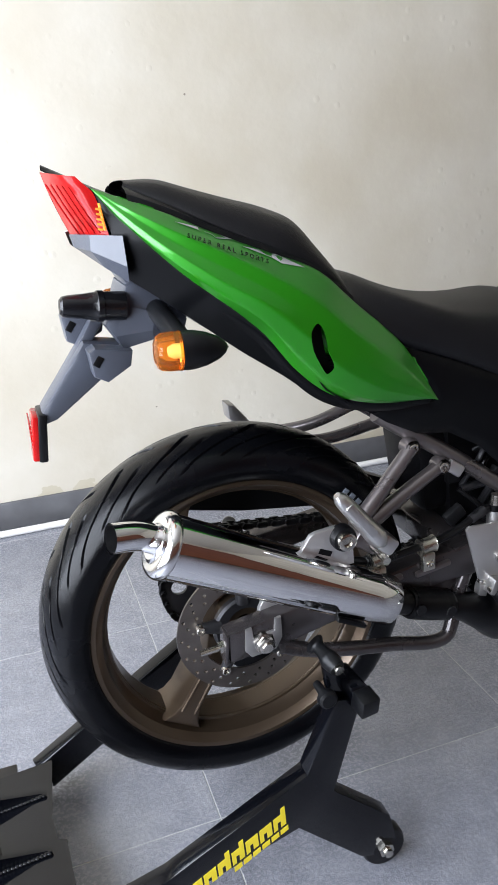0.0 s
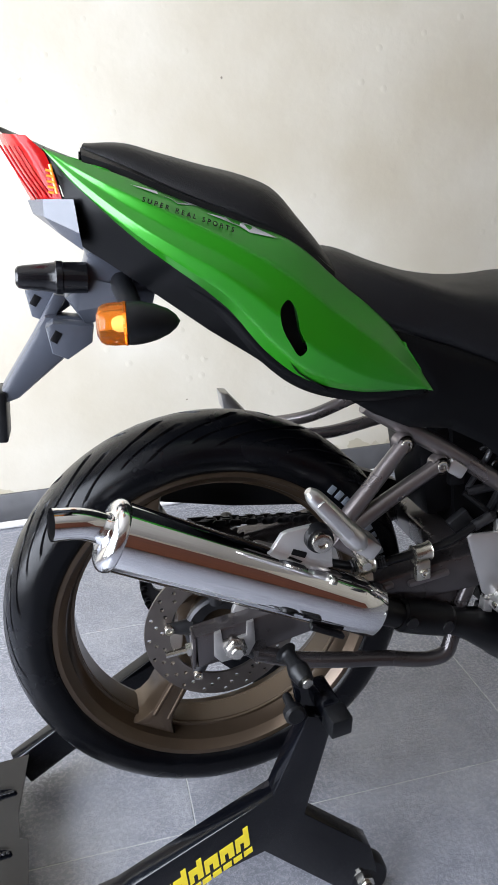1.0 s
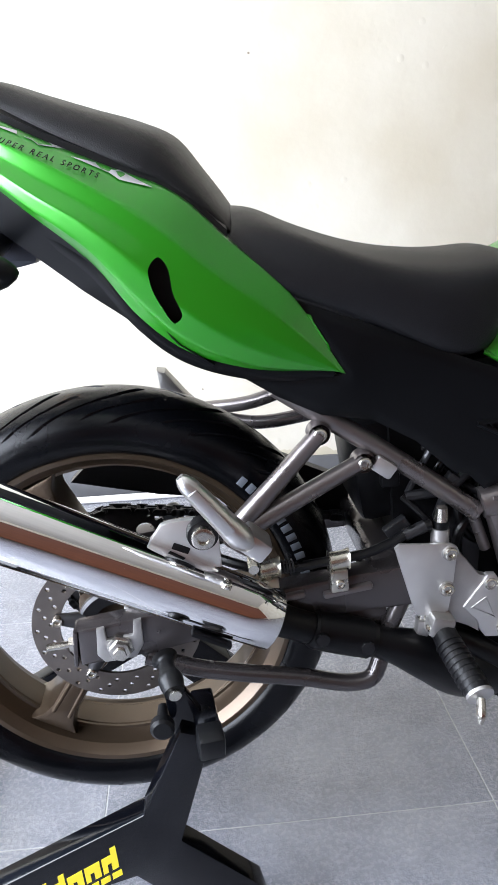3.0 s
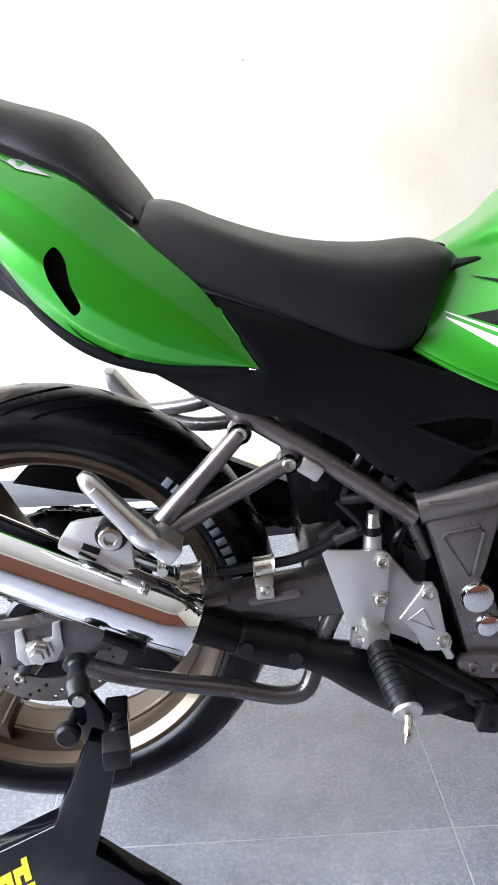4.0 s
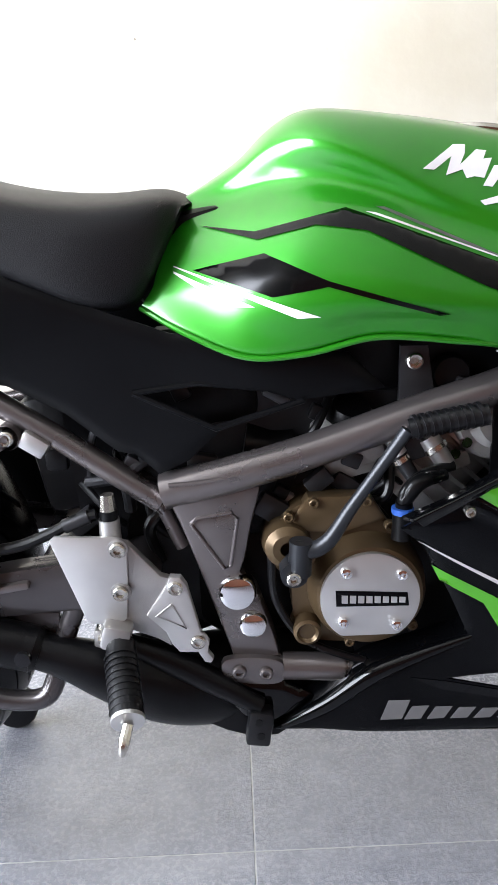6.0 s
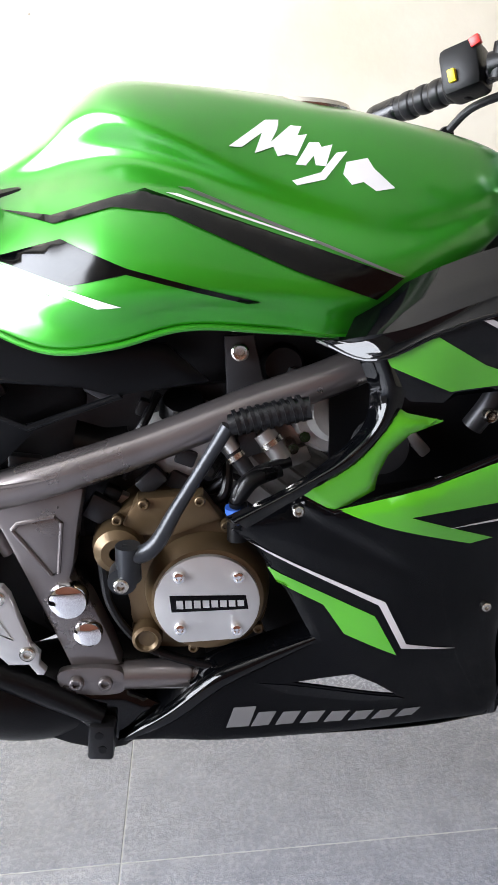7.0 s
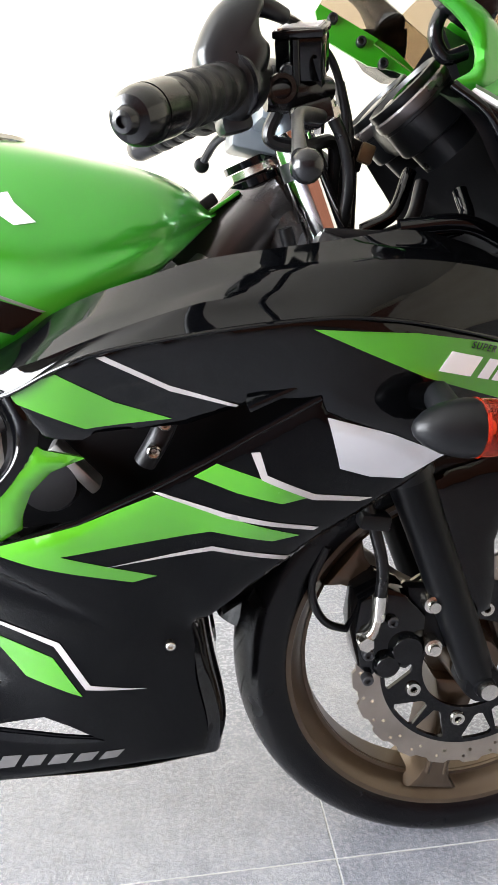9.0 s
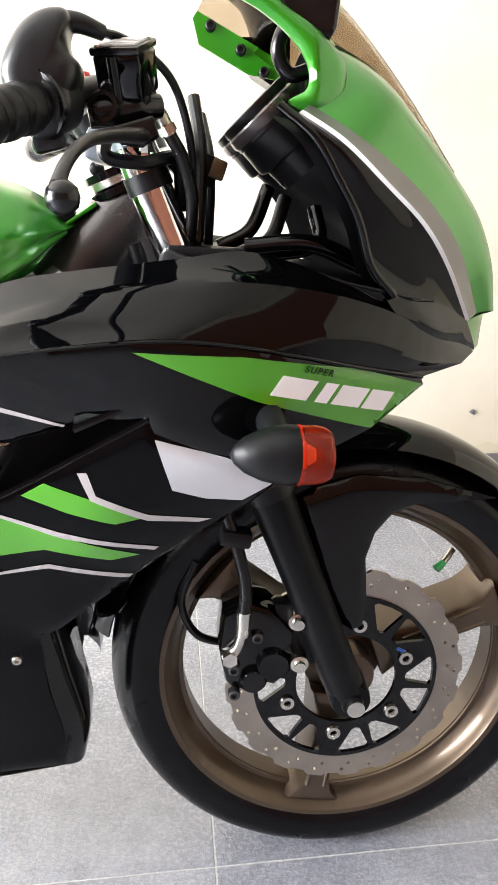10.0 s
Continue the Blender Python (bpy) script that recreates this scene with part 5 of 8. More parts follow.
# nine stations from the seat to the steering head: seam, fold, widest line, stripe, knee recess, ridge, dome, crest
TANK = stations(
    ((0.446, 0.49, 0.545, 0.60, 0.665, 0.745, 0.81, 0.938, 1.006), (-0.092, -0.112, -0.13, -0.14, -0.142, -0.14, -0.13, -0.098, -0.033), (0.733, 0.711, 0.69, 0.693, 0.706, 0.70, 0.691, 0.752, 0.803)),
    ((0.444, 0.488, 0.545, 0.60, 0.665, 0.745, 0.81, 0.938, 1.006), (-0.097, -0.12, -0.14, -0.149, -0.152, -0.149, -0.138, -0.103, -0.035), (0.731, 0.708, 0.687, 0.69, 0.704, 0.697, 0.688, 0.750, 0.803)),
    ((0.456, 0.50, 0.55, 0.602, 0.665, 0.745, 0.822, 0.945, 1.010), (-0.098, -0.121, -0.142, -0.152, -0.156, -0.153, -0.141, -0.103, -0.035), (0.747, 0.725, 0.707, 0.707, 0.718, 0.713, 0.704, 0.757, 0.805)),
    ((0.462, 0.508, 0.555, 0.605, 0.665, 0.745, 0.84, 0.955, 1.014), (-0.088, -0.116, -0.144, -0.162, -0.168, -0.162, -0.145, -0.10, -0.035), (0.765, 0.752, 0.742, 0.737, 0.735, 0.728, 0.722, 0.768, 0.808)),
    ((0.482, 0.524, 0.562, 0.61, 0.668, 0.748, 0.848, 0.95, 1.013), (-0.066, -0.088, -0.113, -0.136, -0.146, -0.146, -0.139, -0.099, -0.035), (0.812, 0.806, 0.806, 0.810, 0.800, 0.772, 0.750, 0.782, 0.810)),
    ((0.486, 0.531, 0.57, 0.614, 0.668, 0.748, 0.852, 0.957, 1.016), (-0.05, -0.06, -0.075, -0.096, -0.113, -0.124, -0.127, -0.09, -0.034), (0.824, 0.832, 0.843, 0.847, 0.834, 0.803, 0.773, 0.794, 0.812)),
    ((0.490, 0.539, 0.578, 0.615, 0.664, 0.744, 0.856, 0.962, 1.018), (-0.042, -0.056, -0.08, -0.108, -0.122, -0.125, -0.12, -0.083, -0.03), (0.832, 0.853, 0.876, 0.8755, 0.858, 0.821, 0.793, 0.807, 0.813)),
    ((0.493, 0.541, 0.576, 0.613, 0.672, 0.757, 0.862, 0.967, 1.020), (-0.03, -0.036, -0.052, -0.068, -0.074, -0.076, -0.07, -0.048, -0.017), (0.835, 0.863, 0.8915, 0.905, 0.899, 0.882, 0.864, 0.842, 0.815)),
    ((0.494, 0.542, 0.576, 0.613, 0.678, 0.768, 0.868, 0.97, 1.022), (0.0,) * 9, (0.836, 0.865, 0.896, 0.913, 0.9125, 0.9015, 0.881, 0.852, 0.8155)))
rows = []
for i in np.linspace(0, 8, 110):
    col = []
    for q in TANK:
        # a smooth curve by station number, so that the lines keep step
        k = min(int(i), 7)
        p = [np.array(q[min(max(k + d, 0), 8)]) for d in (-1, 0, 1, 2)]
        u = i - k
        col.append(0.5 * (2 * p[1] + (p[2] - p[0]) * u + (2 * p[0] - 5 * p[1] + 4 * p[2] - p[3]) * u * u + (3 * p[1] - p[0] - 3 * p[2] + p[3]) * u ** 3))
    rows.append(cr(col, 72))
tankbm = bmesh.new()
grid_faces(tankbm, rows)
grid_faces(tankbm, [r * np.array([1, -1, 1]) for r in rows])
bmesh.ops.remove_doubles(tankbm, verts=tankbm.verts, dist=0.0004)
for k in range(4):
    bmesh.ops.smooth_vert(tankbm, verts=[v for v in tankbm.verts if not v.is_boundary], factor=0.5, use_axis_x=True, use_axis_y=True, use_axis_z=True)
bmesh.ops.recalc_face_normals(tankbm, faces=tankbm.faces)
tank_bvh = BVHTree.FromBMesh(tankbm)


def on_tank(x, z):
    hit = tank_bvh.ray_cast(Vector((x, -1, z)), Vector((0, 1, 0)))[0]
    return hit.y if hit else -0.12


tank = part("fuel_tank", tankbm, GREEN, bike, "glossy green fuel tank with black, white and grey stripes", 60)


def decal(name, poly, f, material, parent, off=0.0008, curve=False, label="", step=0.007):
    bm = sheet(poly, f, step, 0.0006, (), curve, off)
    if f in (on_tank, gt):
        hull = tank_bvh if f is on_tank else tail_bvh
        gone = [v for v in bm.verts if hull.ray_cast(Vector((v.co.x, -1, v.co.z)), Vector((0, 1, 0)))[0] is None]
        bmesh.ops.delete(bm, geom=gone, context="VERTS")
    return part(name, bm, material, parent, label, 60)


def thin(poly, k):
    """The same strip, narrowed about its own length."""
    P = np.array([(p[0], p[2]) for p in poly])
    m = P.mean(0)
    u = np.linalg.svd(P - m)[2][0]
    a = (P - m) @ u
    q = (P - m) - np.outer(a, u)
    return [(float(x), 0.0, float(z)) for x, z in m + np.outer(a, u) + q * k]


for q in (TDEC1, TDEC2):
    decal("graphic", q, gt, SILVERV, panel, 0.0022, label="silver streak graphic")
decal("stripe", T_BAND1, on_tank, STRIPE, tank, 0.002, label="black zigzag stripe")
decal("stripe", T_BAND2, on_tank, STRIPE, tank, 0.0012, label="black zigzag stripe")
for q in (T_W1, T_W2, thin(T_W3, 0.5)):
    decal("stripe", [(max(x, 0.478), y, z) for x, y, z in q], on_tank, WHITEV, tank, 0.0012, label="thin white stripe")
decal("stripe", thin(T_GREY, 0.5), on_tank, GREYV, tank, label="thin grey stripe")
for q in (T_EMA, T_EMB, T_EMC, T_EMD, T_EME):
    decal("emblem", q, on_tank, WHITEV, tank, 0.0012, curve=False, label="white brush-stroke emblem shape", step=0.004)
# seam bead along the tank's lower edge
part("tank_seam", tube([(x, y - 0.0005, z - 0.001) for x, y, z in TANK[1][:7]], 0.003, 8, 60), GREEN, tank)
part("fuel_cap_hinge", block((1.012, -0.02, 0.826), (0.018, 0.02, 0.012), (0, -32, 0), 0.003), PLASTIC, tank)
part("front_tab", block((1.022, -0.015, 0.822), (0.05, 0.03, 0.004), (0, -32, 0), 0.0015), GREEN, tank)
part("filler_lid", turned([(0.0, 0.006), (0.036, 0.006), (0.039, 0.002), (0.039, -0.004)], (0.80, 0, 0.888), (0.12, 0, 1), 32), STEEL, tank)

# main frame
FT = [(0.455, -0.098, 0.538), (0.532, -0.105, 0.558), (0.617, -0.105, 0.582), (0.72, -0.105, 0.617), (0.83, -0.102, 0.652), (0.93, -0.075, 0.70), (1.01, -0.04, 0.76)]
for s in (1, -1):
    fr = part("frame_tube", tube([(x, s * y, z) for x, y, z in FT], [0.02, 0.0195, 0.0185, 0.0185, 0.0185, 0.019, 0.022], 24, 50), TITAN, bike, "titanium-grey main frame tube")
    part("subframe_tube", tube([(x, s * y, z) for x, y, z in ((0.20, -0.09, 0.70), (0.257, -0.093, 0.662), (0.345, -0.095, 0.603), (0.451, -0.097, 0.526))], 0.0125, 16, 24), TITAN, bike, "titanium-grey subframe tube")
    part("subframe_strut", tube([(x, s * y, z) for x, y, z in ((0.47, -0.09, 0.47), (0.44, -0.09, 0.535), (0.40, -0.09, 0.57))], 0.0075, 12), TITAN, bike)
    piv = part("pivot_plate", plate(PIVOT, -0.113 if s > 0 else 0.088, -0.088 if s > 0 else 0.113, 0.006, False), TITAN, bike, "titanium-grey cast swingarm pivot plate")
    if s > 0:
        part("plate_recess", plate([(0.507 + (x - 0.507) * 0.97, 0, 0.49 + (z - 0.49) * 0.97) for x, y, z in PIVOT_REC], -0.1134, -0.112, 0.0003), TITAN, piv)
        part("recess_rim", tube([(x, -0.1135, z) for x, y, z in PIVOT_REC + PIVOT_REC[:1]], 0.0022, 8, 40, smooth=False), TITAN, piv)
        part("weld_bead", tube([(0.462, -0.118, 0.552), (0.50, -0.121, 0.556), (0.55, -0.122, 0.566), (0.59, -0.12, 0.58)], 0.0025, 8, 30), TITAN, piv)
        for (cx, cz, r, m) in ((0.528, 0.424, 0.0205, CHROME), (0.544, 0.384, 0.0155, CHROME)):
            part("pivot_cap", turned([(0, 0.009), (r * 0.6, 0.008), (r * 0.9, 0.0055), (r, 0.002), (r, -0.006)], (cx, -0.114, cz), (0, -1, 0), 36), m, piv, "polished round pivot cap")
lowt = part("engine_mount_tube", tube([(0.52, -0.108, 0.329), (0.60, -0.107, 0.322), (0.67, -0.1, 0.314), (0.72, -0.09, 0.31)], 0.0135, 16, 20), TITAN, bike)
part("mount_sleeve", tube([(0.575, -0.107, 0.3245), (0.645, -0.103, 0.317)], 0.0158, 18), TITAN, lowt)
for q in ((0.527, -0.121, 0.329), (0.557, -0.121, 0.326)):
    bolt("mount_bolt", Vector(q), 0.008, lowt, material=TITAN)
part("mount_flange", plate([(0.51, 0, 0.342), (0.575, 0, 0.337), (0.575, 0, 0.313), (0.52, 0, 0.316), (0.508, 0, 0.328)], -0.121, -0.112, 0.003, True), TITAN, lowt)

# pillion peg bracket
pb = part("peg_bracket", tube([(0.248, -0.11, 0.646), (0.195, -0.118, 0.590), (0.15, -0.125, 0.543)], [0.0105, 0.0115, 0.013], 16), TITAN, bike, "titanium-grey tubular pillion peg bracket")
part("bracket_leg", tube([(0.302, -0.107, 0.608), (0.222, -0.115, 0.568), (0.155, -0.125, 0.535)], [0.0105, 0.0115, 0.013], 16), TITAN, pb)
for q in ((0.248, -0.1115, 0.646), (0.302, -0.1105, 0.607)):
    part("mount_eye", turned([(0.0125, 0.004), (0.0138, 0.0), (0.0138, -0.014), (0.0, -0.014)], q, (0, -1, 0), 24), TITAN, pb)
    bolt("mount_bolt", Vector(q) + Vector((0, -0.002, 0)), 0.0085, pb)
part("tube_lug", block((0.327, -0.104, 0.598), (0.03, 0.018, 0.02), (0, 35, 0), 0.004), ALU, pb)
pp = part("peg_plate", plate(PEGPLATE, -0.168, -0.16, 0.002), ALU, bike, "bright cast plate holding the silencer bolt")
part("rubber_bush", turned([(0.010, 0.012), (0.017, 0.012), (0.0185, 0.006), (0.0185, -0.004)], (0.107, -0.168, 0.56), (0, -1, 0), 28), SOFTRUBBER, pp)
bolt("flange_bolt", Vector((0.107, -0.182, 0.56)), 0.0135, pp, h=0.007)
# black block on the plate's face, its colour gives a slot's shade
part("plate_slot_shade", block((0.082, -0.1685, 0.541), (0.02, 0.002, 0.008), (0, 25, 0), 0.0008), DARK, pp)
part("bracket_foot", block((0.155, -0.14, 0.535), (0.045, 0.04, 0.03), (0, 35, 0), 0.006), TITAN, pp)
peg = part("pillion_peg", tube([(0.086, -0.196, 0.638), (0.091, -0.196, 0.632), (0.105, -0.197, 0.615), (0.13, -0.196, 0.584), (0.148, -0.194, 0.562), (0.156, -0.192, 0.552)], [0.005, 0.0095, 0.0115, 0.013, 0.0145, 0.009], 18, 30), PEGALU, bike, "folded bright cast aluminium pillion footpeg")
part("peg_fork", block((0.163, -0.178, 0.548), (0.034, 0.04, 0.026), (0, 40, 0), 0.006), PEGALU, peg)
part("peg_pin", tube([(0.16, -0.2, 0.525), (0.16, -0.15, 0.53)], 0.006, 10), STEEL, peg)
part("peg_face", block((0.117, -0.2085, 0.6), (0.062, 0.003, 0.012), (0, 52, 0), 0.0012), PEGALU, peg)
# far pillion peg
far = part("pillion_peg", plate([(0.055, 0, 0.662), (0.068, 0, 0.66), (0.10, 0, 0.62), (0.12, 0, 0.60), (0.105, 0, 0.59), (0.058, 0, 0.635)], 0.165, 0.195, 0.006), CASTALU, bike, "folded cast aluminium pillion footpeg")
part("far_bracket", tube([(0.11, 0.165, 0.60), (0.19, 0.12, 0.62), (0.26, 0.1, 0.65)], 0.0105, 12), TITAN, far)
part("far_bracket_leg", tube([(0.11, 0.165, 0.595), (0.2, 0.115, 0.59), (0.31, 0.1, 0.61)], 0.0105, 12), TITAN, far)

# heel plate, brake master cylinder, rider's peg
heel = part("heel_guard", plate([(0.337, 0, 0.501), (0.343, 0, 0.506), (0.407, 0, 0.502), (0.413, 0, 0.499), (0.416, 0, 0.491), (0.414, 0, 0.446), (0.41, 0, 0.408), (0.403, 0, 0.402), (0.372, 0, 0.403), (0.367, 0, 0.408)], -0.133, -0.129, 0.0015), ALU, bike, "satin aluminium heel guard plate")
part("guard_bracket", plate([(0.392, 0, 0.497), (0.416, 0, 0.493), (0.448, 0, 0.454), (0.46, 0, 0.45), (0.434, 0, 0.408), (0.452, 0, 0.394), (0.455, 0, 0.369), (0.44, 0, 0.379), (0.408, 0, 0.393)], -0.128, -0.118, 0.002), CASTALU, heel)
part("hanger", plate([(0.453, 0, 0.444), (0.458, 0, 0.454), (0.469, 0, 0.453), (0.475, 0, 0.443), (0.488, 0, 0.384), (0.496, 0, 0.373), (0.494, 0, 0.361), (0.5, 0, 0.352), (0.497, 0, 0.347), (0.49, 0, 0.348), (0.483, 0, 0.361), (0.463, 0, 0.362), (0.455, 0, 0.373), (0.45, 0, 0.387), (0.43, 0, 0.409)], -0.131, -0.122, 0.003), ALU, heel, "satin aluminium footrest hanger")
part("hanger_recess", tube([(x, -0.1312, z) for x, y, z in [(0.458, 0, 0.422), (0.441, 0, 0.409), (0.472, 0, 0.393), (0.458, 0, 0.422)]], 0.0014, 6, 30, smooth=False), CASTALU, heel)
for q in [(0.407, -0.133, 0.49), (0.406, -0.133, 0.44), (0.463, -0.128, 0.441), (0.484, -0.128, 0.375)]:
    part("bolt_washer", turned([(0, 0.001), (0.0105, 0.001), (0.011, -0.002)], q, (0, -1, 0), 24), CASTALU, heel)
    bolt("guard_bolt", Vector(q), 0.0085, heel)
mc = part("brake_master_cylinder", tube([(0.398, -0.118, 0.495), (0.398, -0.118, 0.518)], [0.0115, 0.011], 16), CASTALU, bike, "cast aluminium brake master cylinder")
part("dust_band", tube([(0.398, -0.118, 0.518), (0.398, -0.118, 0.528)], 0.0095, 16), DARK, mc)
part("banjo_bolt", tube([(0.398, -0.118, 0.528), (0.398, -0.118, 0.545)], [0.0088, 0.007], 10), STEEL, mc, smooth=20)
part("brake_hose", tube([(0.385, -0.118, 0.523), (0.365, -0.12, 0.519), (0.34, -0.123, 0.507), (0.305, -0.125, 0.494), (0.27, -0.126, 0.489), (0.20, -0.127, 0.482), (0.165, -0.125, 0.485), (0.12, -0.1, 0.49)], 0.0062, 10, 60), HOSEM, mc, "black rubber brake hose")
part("hose_ferrule", tube([(0.378, -0.119, 0.522), (0.352, -0.121, 0.512)], 0.0078, 12), DARKSTEEL, mc)
spr = bmesh.new()
tube([(0.165 + 0.05 * k / 90, -0.127 + 0.0085 * math.cos(k * 0.9), 0.4845 + 0.0085 * math.sin(k * 0.9)) for k in range(91)], 0.0012, 6, smooth=False, bm=spr)
part("hose_spring", spr, DARKSTEEL, mc)
for q in ((0.185, -0.13, 0.474), (0.269, -0.13, 0.479)):
    part("hose_clamp", tube([(q[0] - 0.0125, -0.129, q[2] + 0.009), (q[0] - 0.011, -0.129, q[2] + 0.009), (q[0] + 0.011, -0.129, q[2] + 0.012), (q[0] + 0.0125, -0.129, q[2] + 0.012)], [0.0135, 0.012, 0.012, 0.0135], 20, 10), CLAMPM, mc, "bright steel hose clamp")
    part("clamp_tab", block((q[0], -0.135, q[2] - 0.014), (0.022, 0.01, 0.03), (0, -4, 0), 0.003), CLAMPM, mc)
    bolt("clamp_bolt", Vector((q[0], -0.1405, q[2] - 0.016)), 0.0058, mc)
    part("clamp_foot", block((q[0] + 0.012, -0.128, q[2] - 0.031), (0.062, 0.016, 0.009), (0, -9, 0), 0.003), TITAN, mc)
pegr = part("rider_peg", tube([(0.402, -0.14, 0.383), (0.406, -0.165, 0.372), (0.418, -0.222, 0.352)], [0.0155, 0.0165, 0.0165], 20, 12), SOFTRUBBER, bike, "ribbed black rubber rider footpeg")
for k in range(9):
    t = k / 8
    a = Vector((0.404 + 0.012 * t, -0.158 - 0.055 * t, 0.3755 - 0.021 * t))
    d = Vector((0.012, -0.055, -0.021)).normalized()
    part("peg_ridge", tube([a - d * 0.0016, a + d * 0.0016], 0.0175, 18), SOFTRUBBER, pegr)
part("peg_end", tube([(0.418, -0.222, 0.352), (0.4185, -0.226, 0.3505)], 0.0168, 20), ALU, pegr)
part("peg_feeler", tube([(0.4185, -0.226, 0.348), (0.415, -0.239, 0.336), (0.413, -0.243, 0.326)], [0.0055, 0.0055, 0.003], 10), STEEL, pegr)
part("peg_clevis", block((0.398, -0.135, 0.392), (0.032, 0.03, 0.03), (0, 15, 0), 0.006), CASTALU, pegr)
part("peg_clevis_pin", tube([(0.38, -0.142, 0.39), (0.415, -0.142, 0.394)], 0.005, 10), STEEL, pegr)
bl = part("brake_pushrod", tube([(0.383, -0.12, 0.405), (0.38, -0.121, 0.372)], 0.0075, 12), STEEL, bike)
part("clevis", block((0.38, -0.123, 0.38), (0.016, 0.016, 0.026), (0, 5, 0), 0.003), CASTALU, bl)
part("brake_pedal", tube([(0.40, -0.118, 0.37), (0.45, -0.118, 0.345), (0.50, -0.12, 0.315), (0.55, -0.125, 0.285)], [0.012, 0.016, 0.014, 0.01], 12, 24), PIPEBLACK, bike, "black brake pedal")

# engine
eng = part("engine", plate([(0.56, 0, 0.47), (0.575, 0, 0.50), (0.606, 0, 0.522), (0.664, 0, 0.522), (0.70, 0, 0.485), (0.73, 0, 0.43), (0.732, 0, 0.39), (0.712, 0, 0.358), (0.66, 0, 0.35), (0.605, 0, 0.358), (0.59, 0, 0.385), (0.587, 0, 0.42)], -0.102, 0.09, 0.01, True), CASEM, bike, "bronze-painted two-stroke engine case")
part("case_top", plate([(0.582, 0, 0.49), (0.606, 0, 0.529), (0.672, 0, 0.529), (0.69, 0, 0.50), (0.64, 0, 0.485)], -0.108, -0.09, 0.004), CASEM, eng)
part("case_dome", turned([(0, 0.03), (0.045, 0.03), (0.057, 0.026), (0.062, 0.018), (0.066, 0.0), (0.066, -0.02)], (0.6705, -0.1, 0.42), (0, -1, 0), 56), CASEM, eng)
part("kick_boss", turned([(0.008, 0.022), (0.016, 0.022), (0.024, 0.016), (0.027, 0.0), (0.028, -0.02)], (0.583, -0.1, 0.476), (0, -1, 0), 32), CASEM, eng)
part("oil_plug_boss", turned([(0, 0.01), (0.009, 0.01), (0.012, 0.014), (0.0155, 0.012), (0.017, 0.0), (0.017, -0.02)], (0.604, -0.105, 0.372), (0, -1, 0), 28), CASEM, eng)
cc = [(0.6695 + 0.0535 * math.cos(a), 0, max(0.42 + 0.0535 * math.sin(a), 0.376)) for a in np.linspace(0, 2 * math.pi, 60, endpoint=False)]
cov = part("clutch_cover", plate(cc, -0.1335, -0.128, 0.0015), ALU, bike, "round satin aluminium clutch cover with four screws")
for q in ((0.643, 0.453), (0.702, 0.449), (0.6405, 0.394), (0.698, 0.389)):
    part("cover_screw", turned([(0, 0.0035), (0.002, 0.0035), (0.003, 0.0055), (0.0055, 0.0045), (0.0062, 0.002), (0.0062, -0.004)], (q[0], -0.1335, q[1]), (0, -1, 0), 20), CHROME, cov)
part("name_plate", plate([(0.632, 0, 0.432), (0.709, 0, 0.427), (0.711, 0, 0.411), (0.633, 0, 0.413)], -0.1343, -0.1332, 0.0003), BLACKVINYL, cov, "black name plate")
for k in range(8):
    x = 0.6385 + 0.0088 * k
    part("emblem", plate([(x, 0, 0.4265 - 0.0006 * k), (x + 0.0066, 0, 0.426 - 0.0006 * k), (x + 0.0066, 0, 0.4165 - 0.0002 * k), (x, 0, 0.417 - 0.0002 * k)], -0.1348, -0.1342, 0), ALU, cov)
kick = part("kick_starter", tube([(0.590, -0.135, 0.484), (0.608, -0.138, 0.483), (0.622, -0.14, 0.492), (0.645, -0.143, 0.529), (0.67, -0.146, 0.568), (0.698, -0.15, 0.612)], [0.009, 0.009, 0.0085, 0.007, 0.0062, 0.0068], 14, 40), KICKM, bike, "grey steel kick-start lever with a ribbed rubber")
part("kick_knuckle", tube([(0.588, -0.118, 0.456), (0.588, -0.142, 0.456)], 0.0145, 18), KICKM, kick)
part("kick_hinge", tube([(0.594, -0.135, 0.455), (0.596, -0.135, 0.492)], 0.0125, 16), KICKM, kick)
bolt("kick_bolt", Vector((0.587, -0.143, 0.454)), 0.008, kick)
kp = part("kick_rubber", tube([(0.7, -0.15, 0.613), (0.735, -0.155, 0.622), (0.772, -0.16, 0.628)], [0.0098, 0.0108, 0.0105], 18, 10), SOFTRUBBER, kick)
for k in range(9):
    a = Vector((0.704 + 0.0072 * k, -0.1505 - 0.001 * k, 0.6145 + 0.0016 * k))
    part("rubber_ridge", tube([a, a + Vector((0.0034, 0.0004, 0.0008))], 0.0124, 18), SOFTRUBBER, kick)
for q in ((0.585, 0.508), (0.612, 0.523), (0.668, 0.523), (0.693, 0.494), (0.724, 0.44), (0.722, 0.372), (0.652, 0.354)):
    bolt("case_screw", Vector((q[0], -0.109, q[1])), 0.0058, eng, material=CASEM)
plug = part("sensor_plug", tube([(0.704, -0.118, 0.483), (0.704, -0.118, 0.512)], [0.011, 0.0105], 18), DARK, eng, "black sensor plug with a blue collar")
part("plug_collar", tube([(0.704, -0.118, 0.512), (0.704, -0.118, 0.518)], 0.0118, 18), BLUEM, plug)
part("plug_lead", tube([(0.704, -0.118, 0.518), (0.706, -0.118, 0.535), (0.724, -0.112, 0.55), (0.76, -0.1, 0.556)], 0.006, 12, 24), HOSEM, plug)
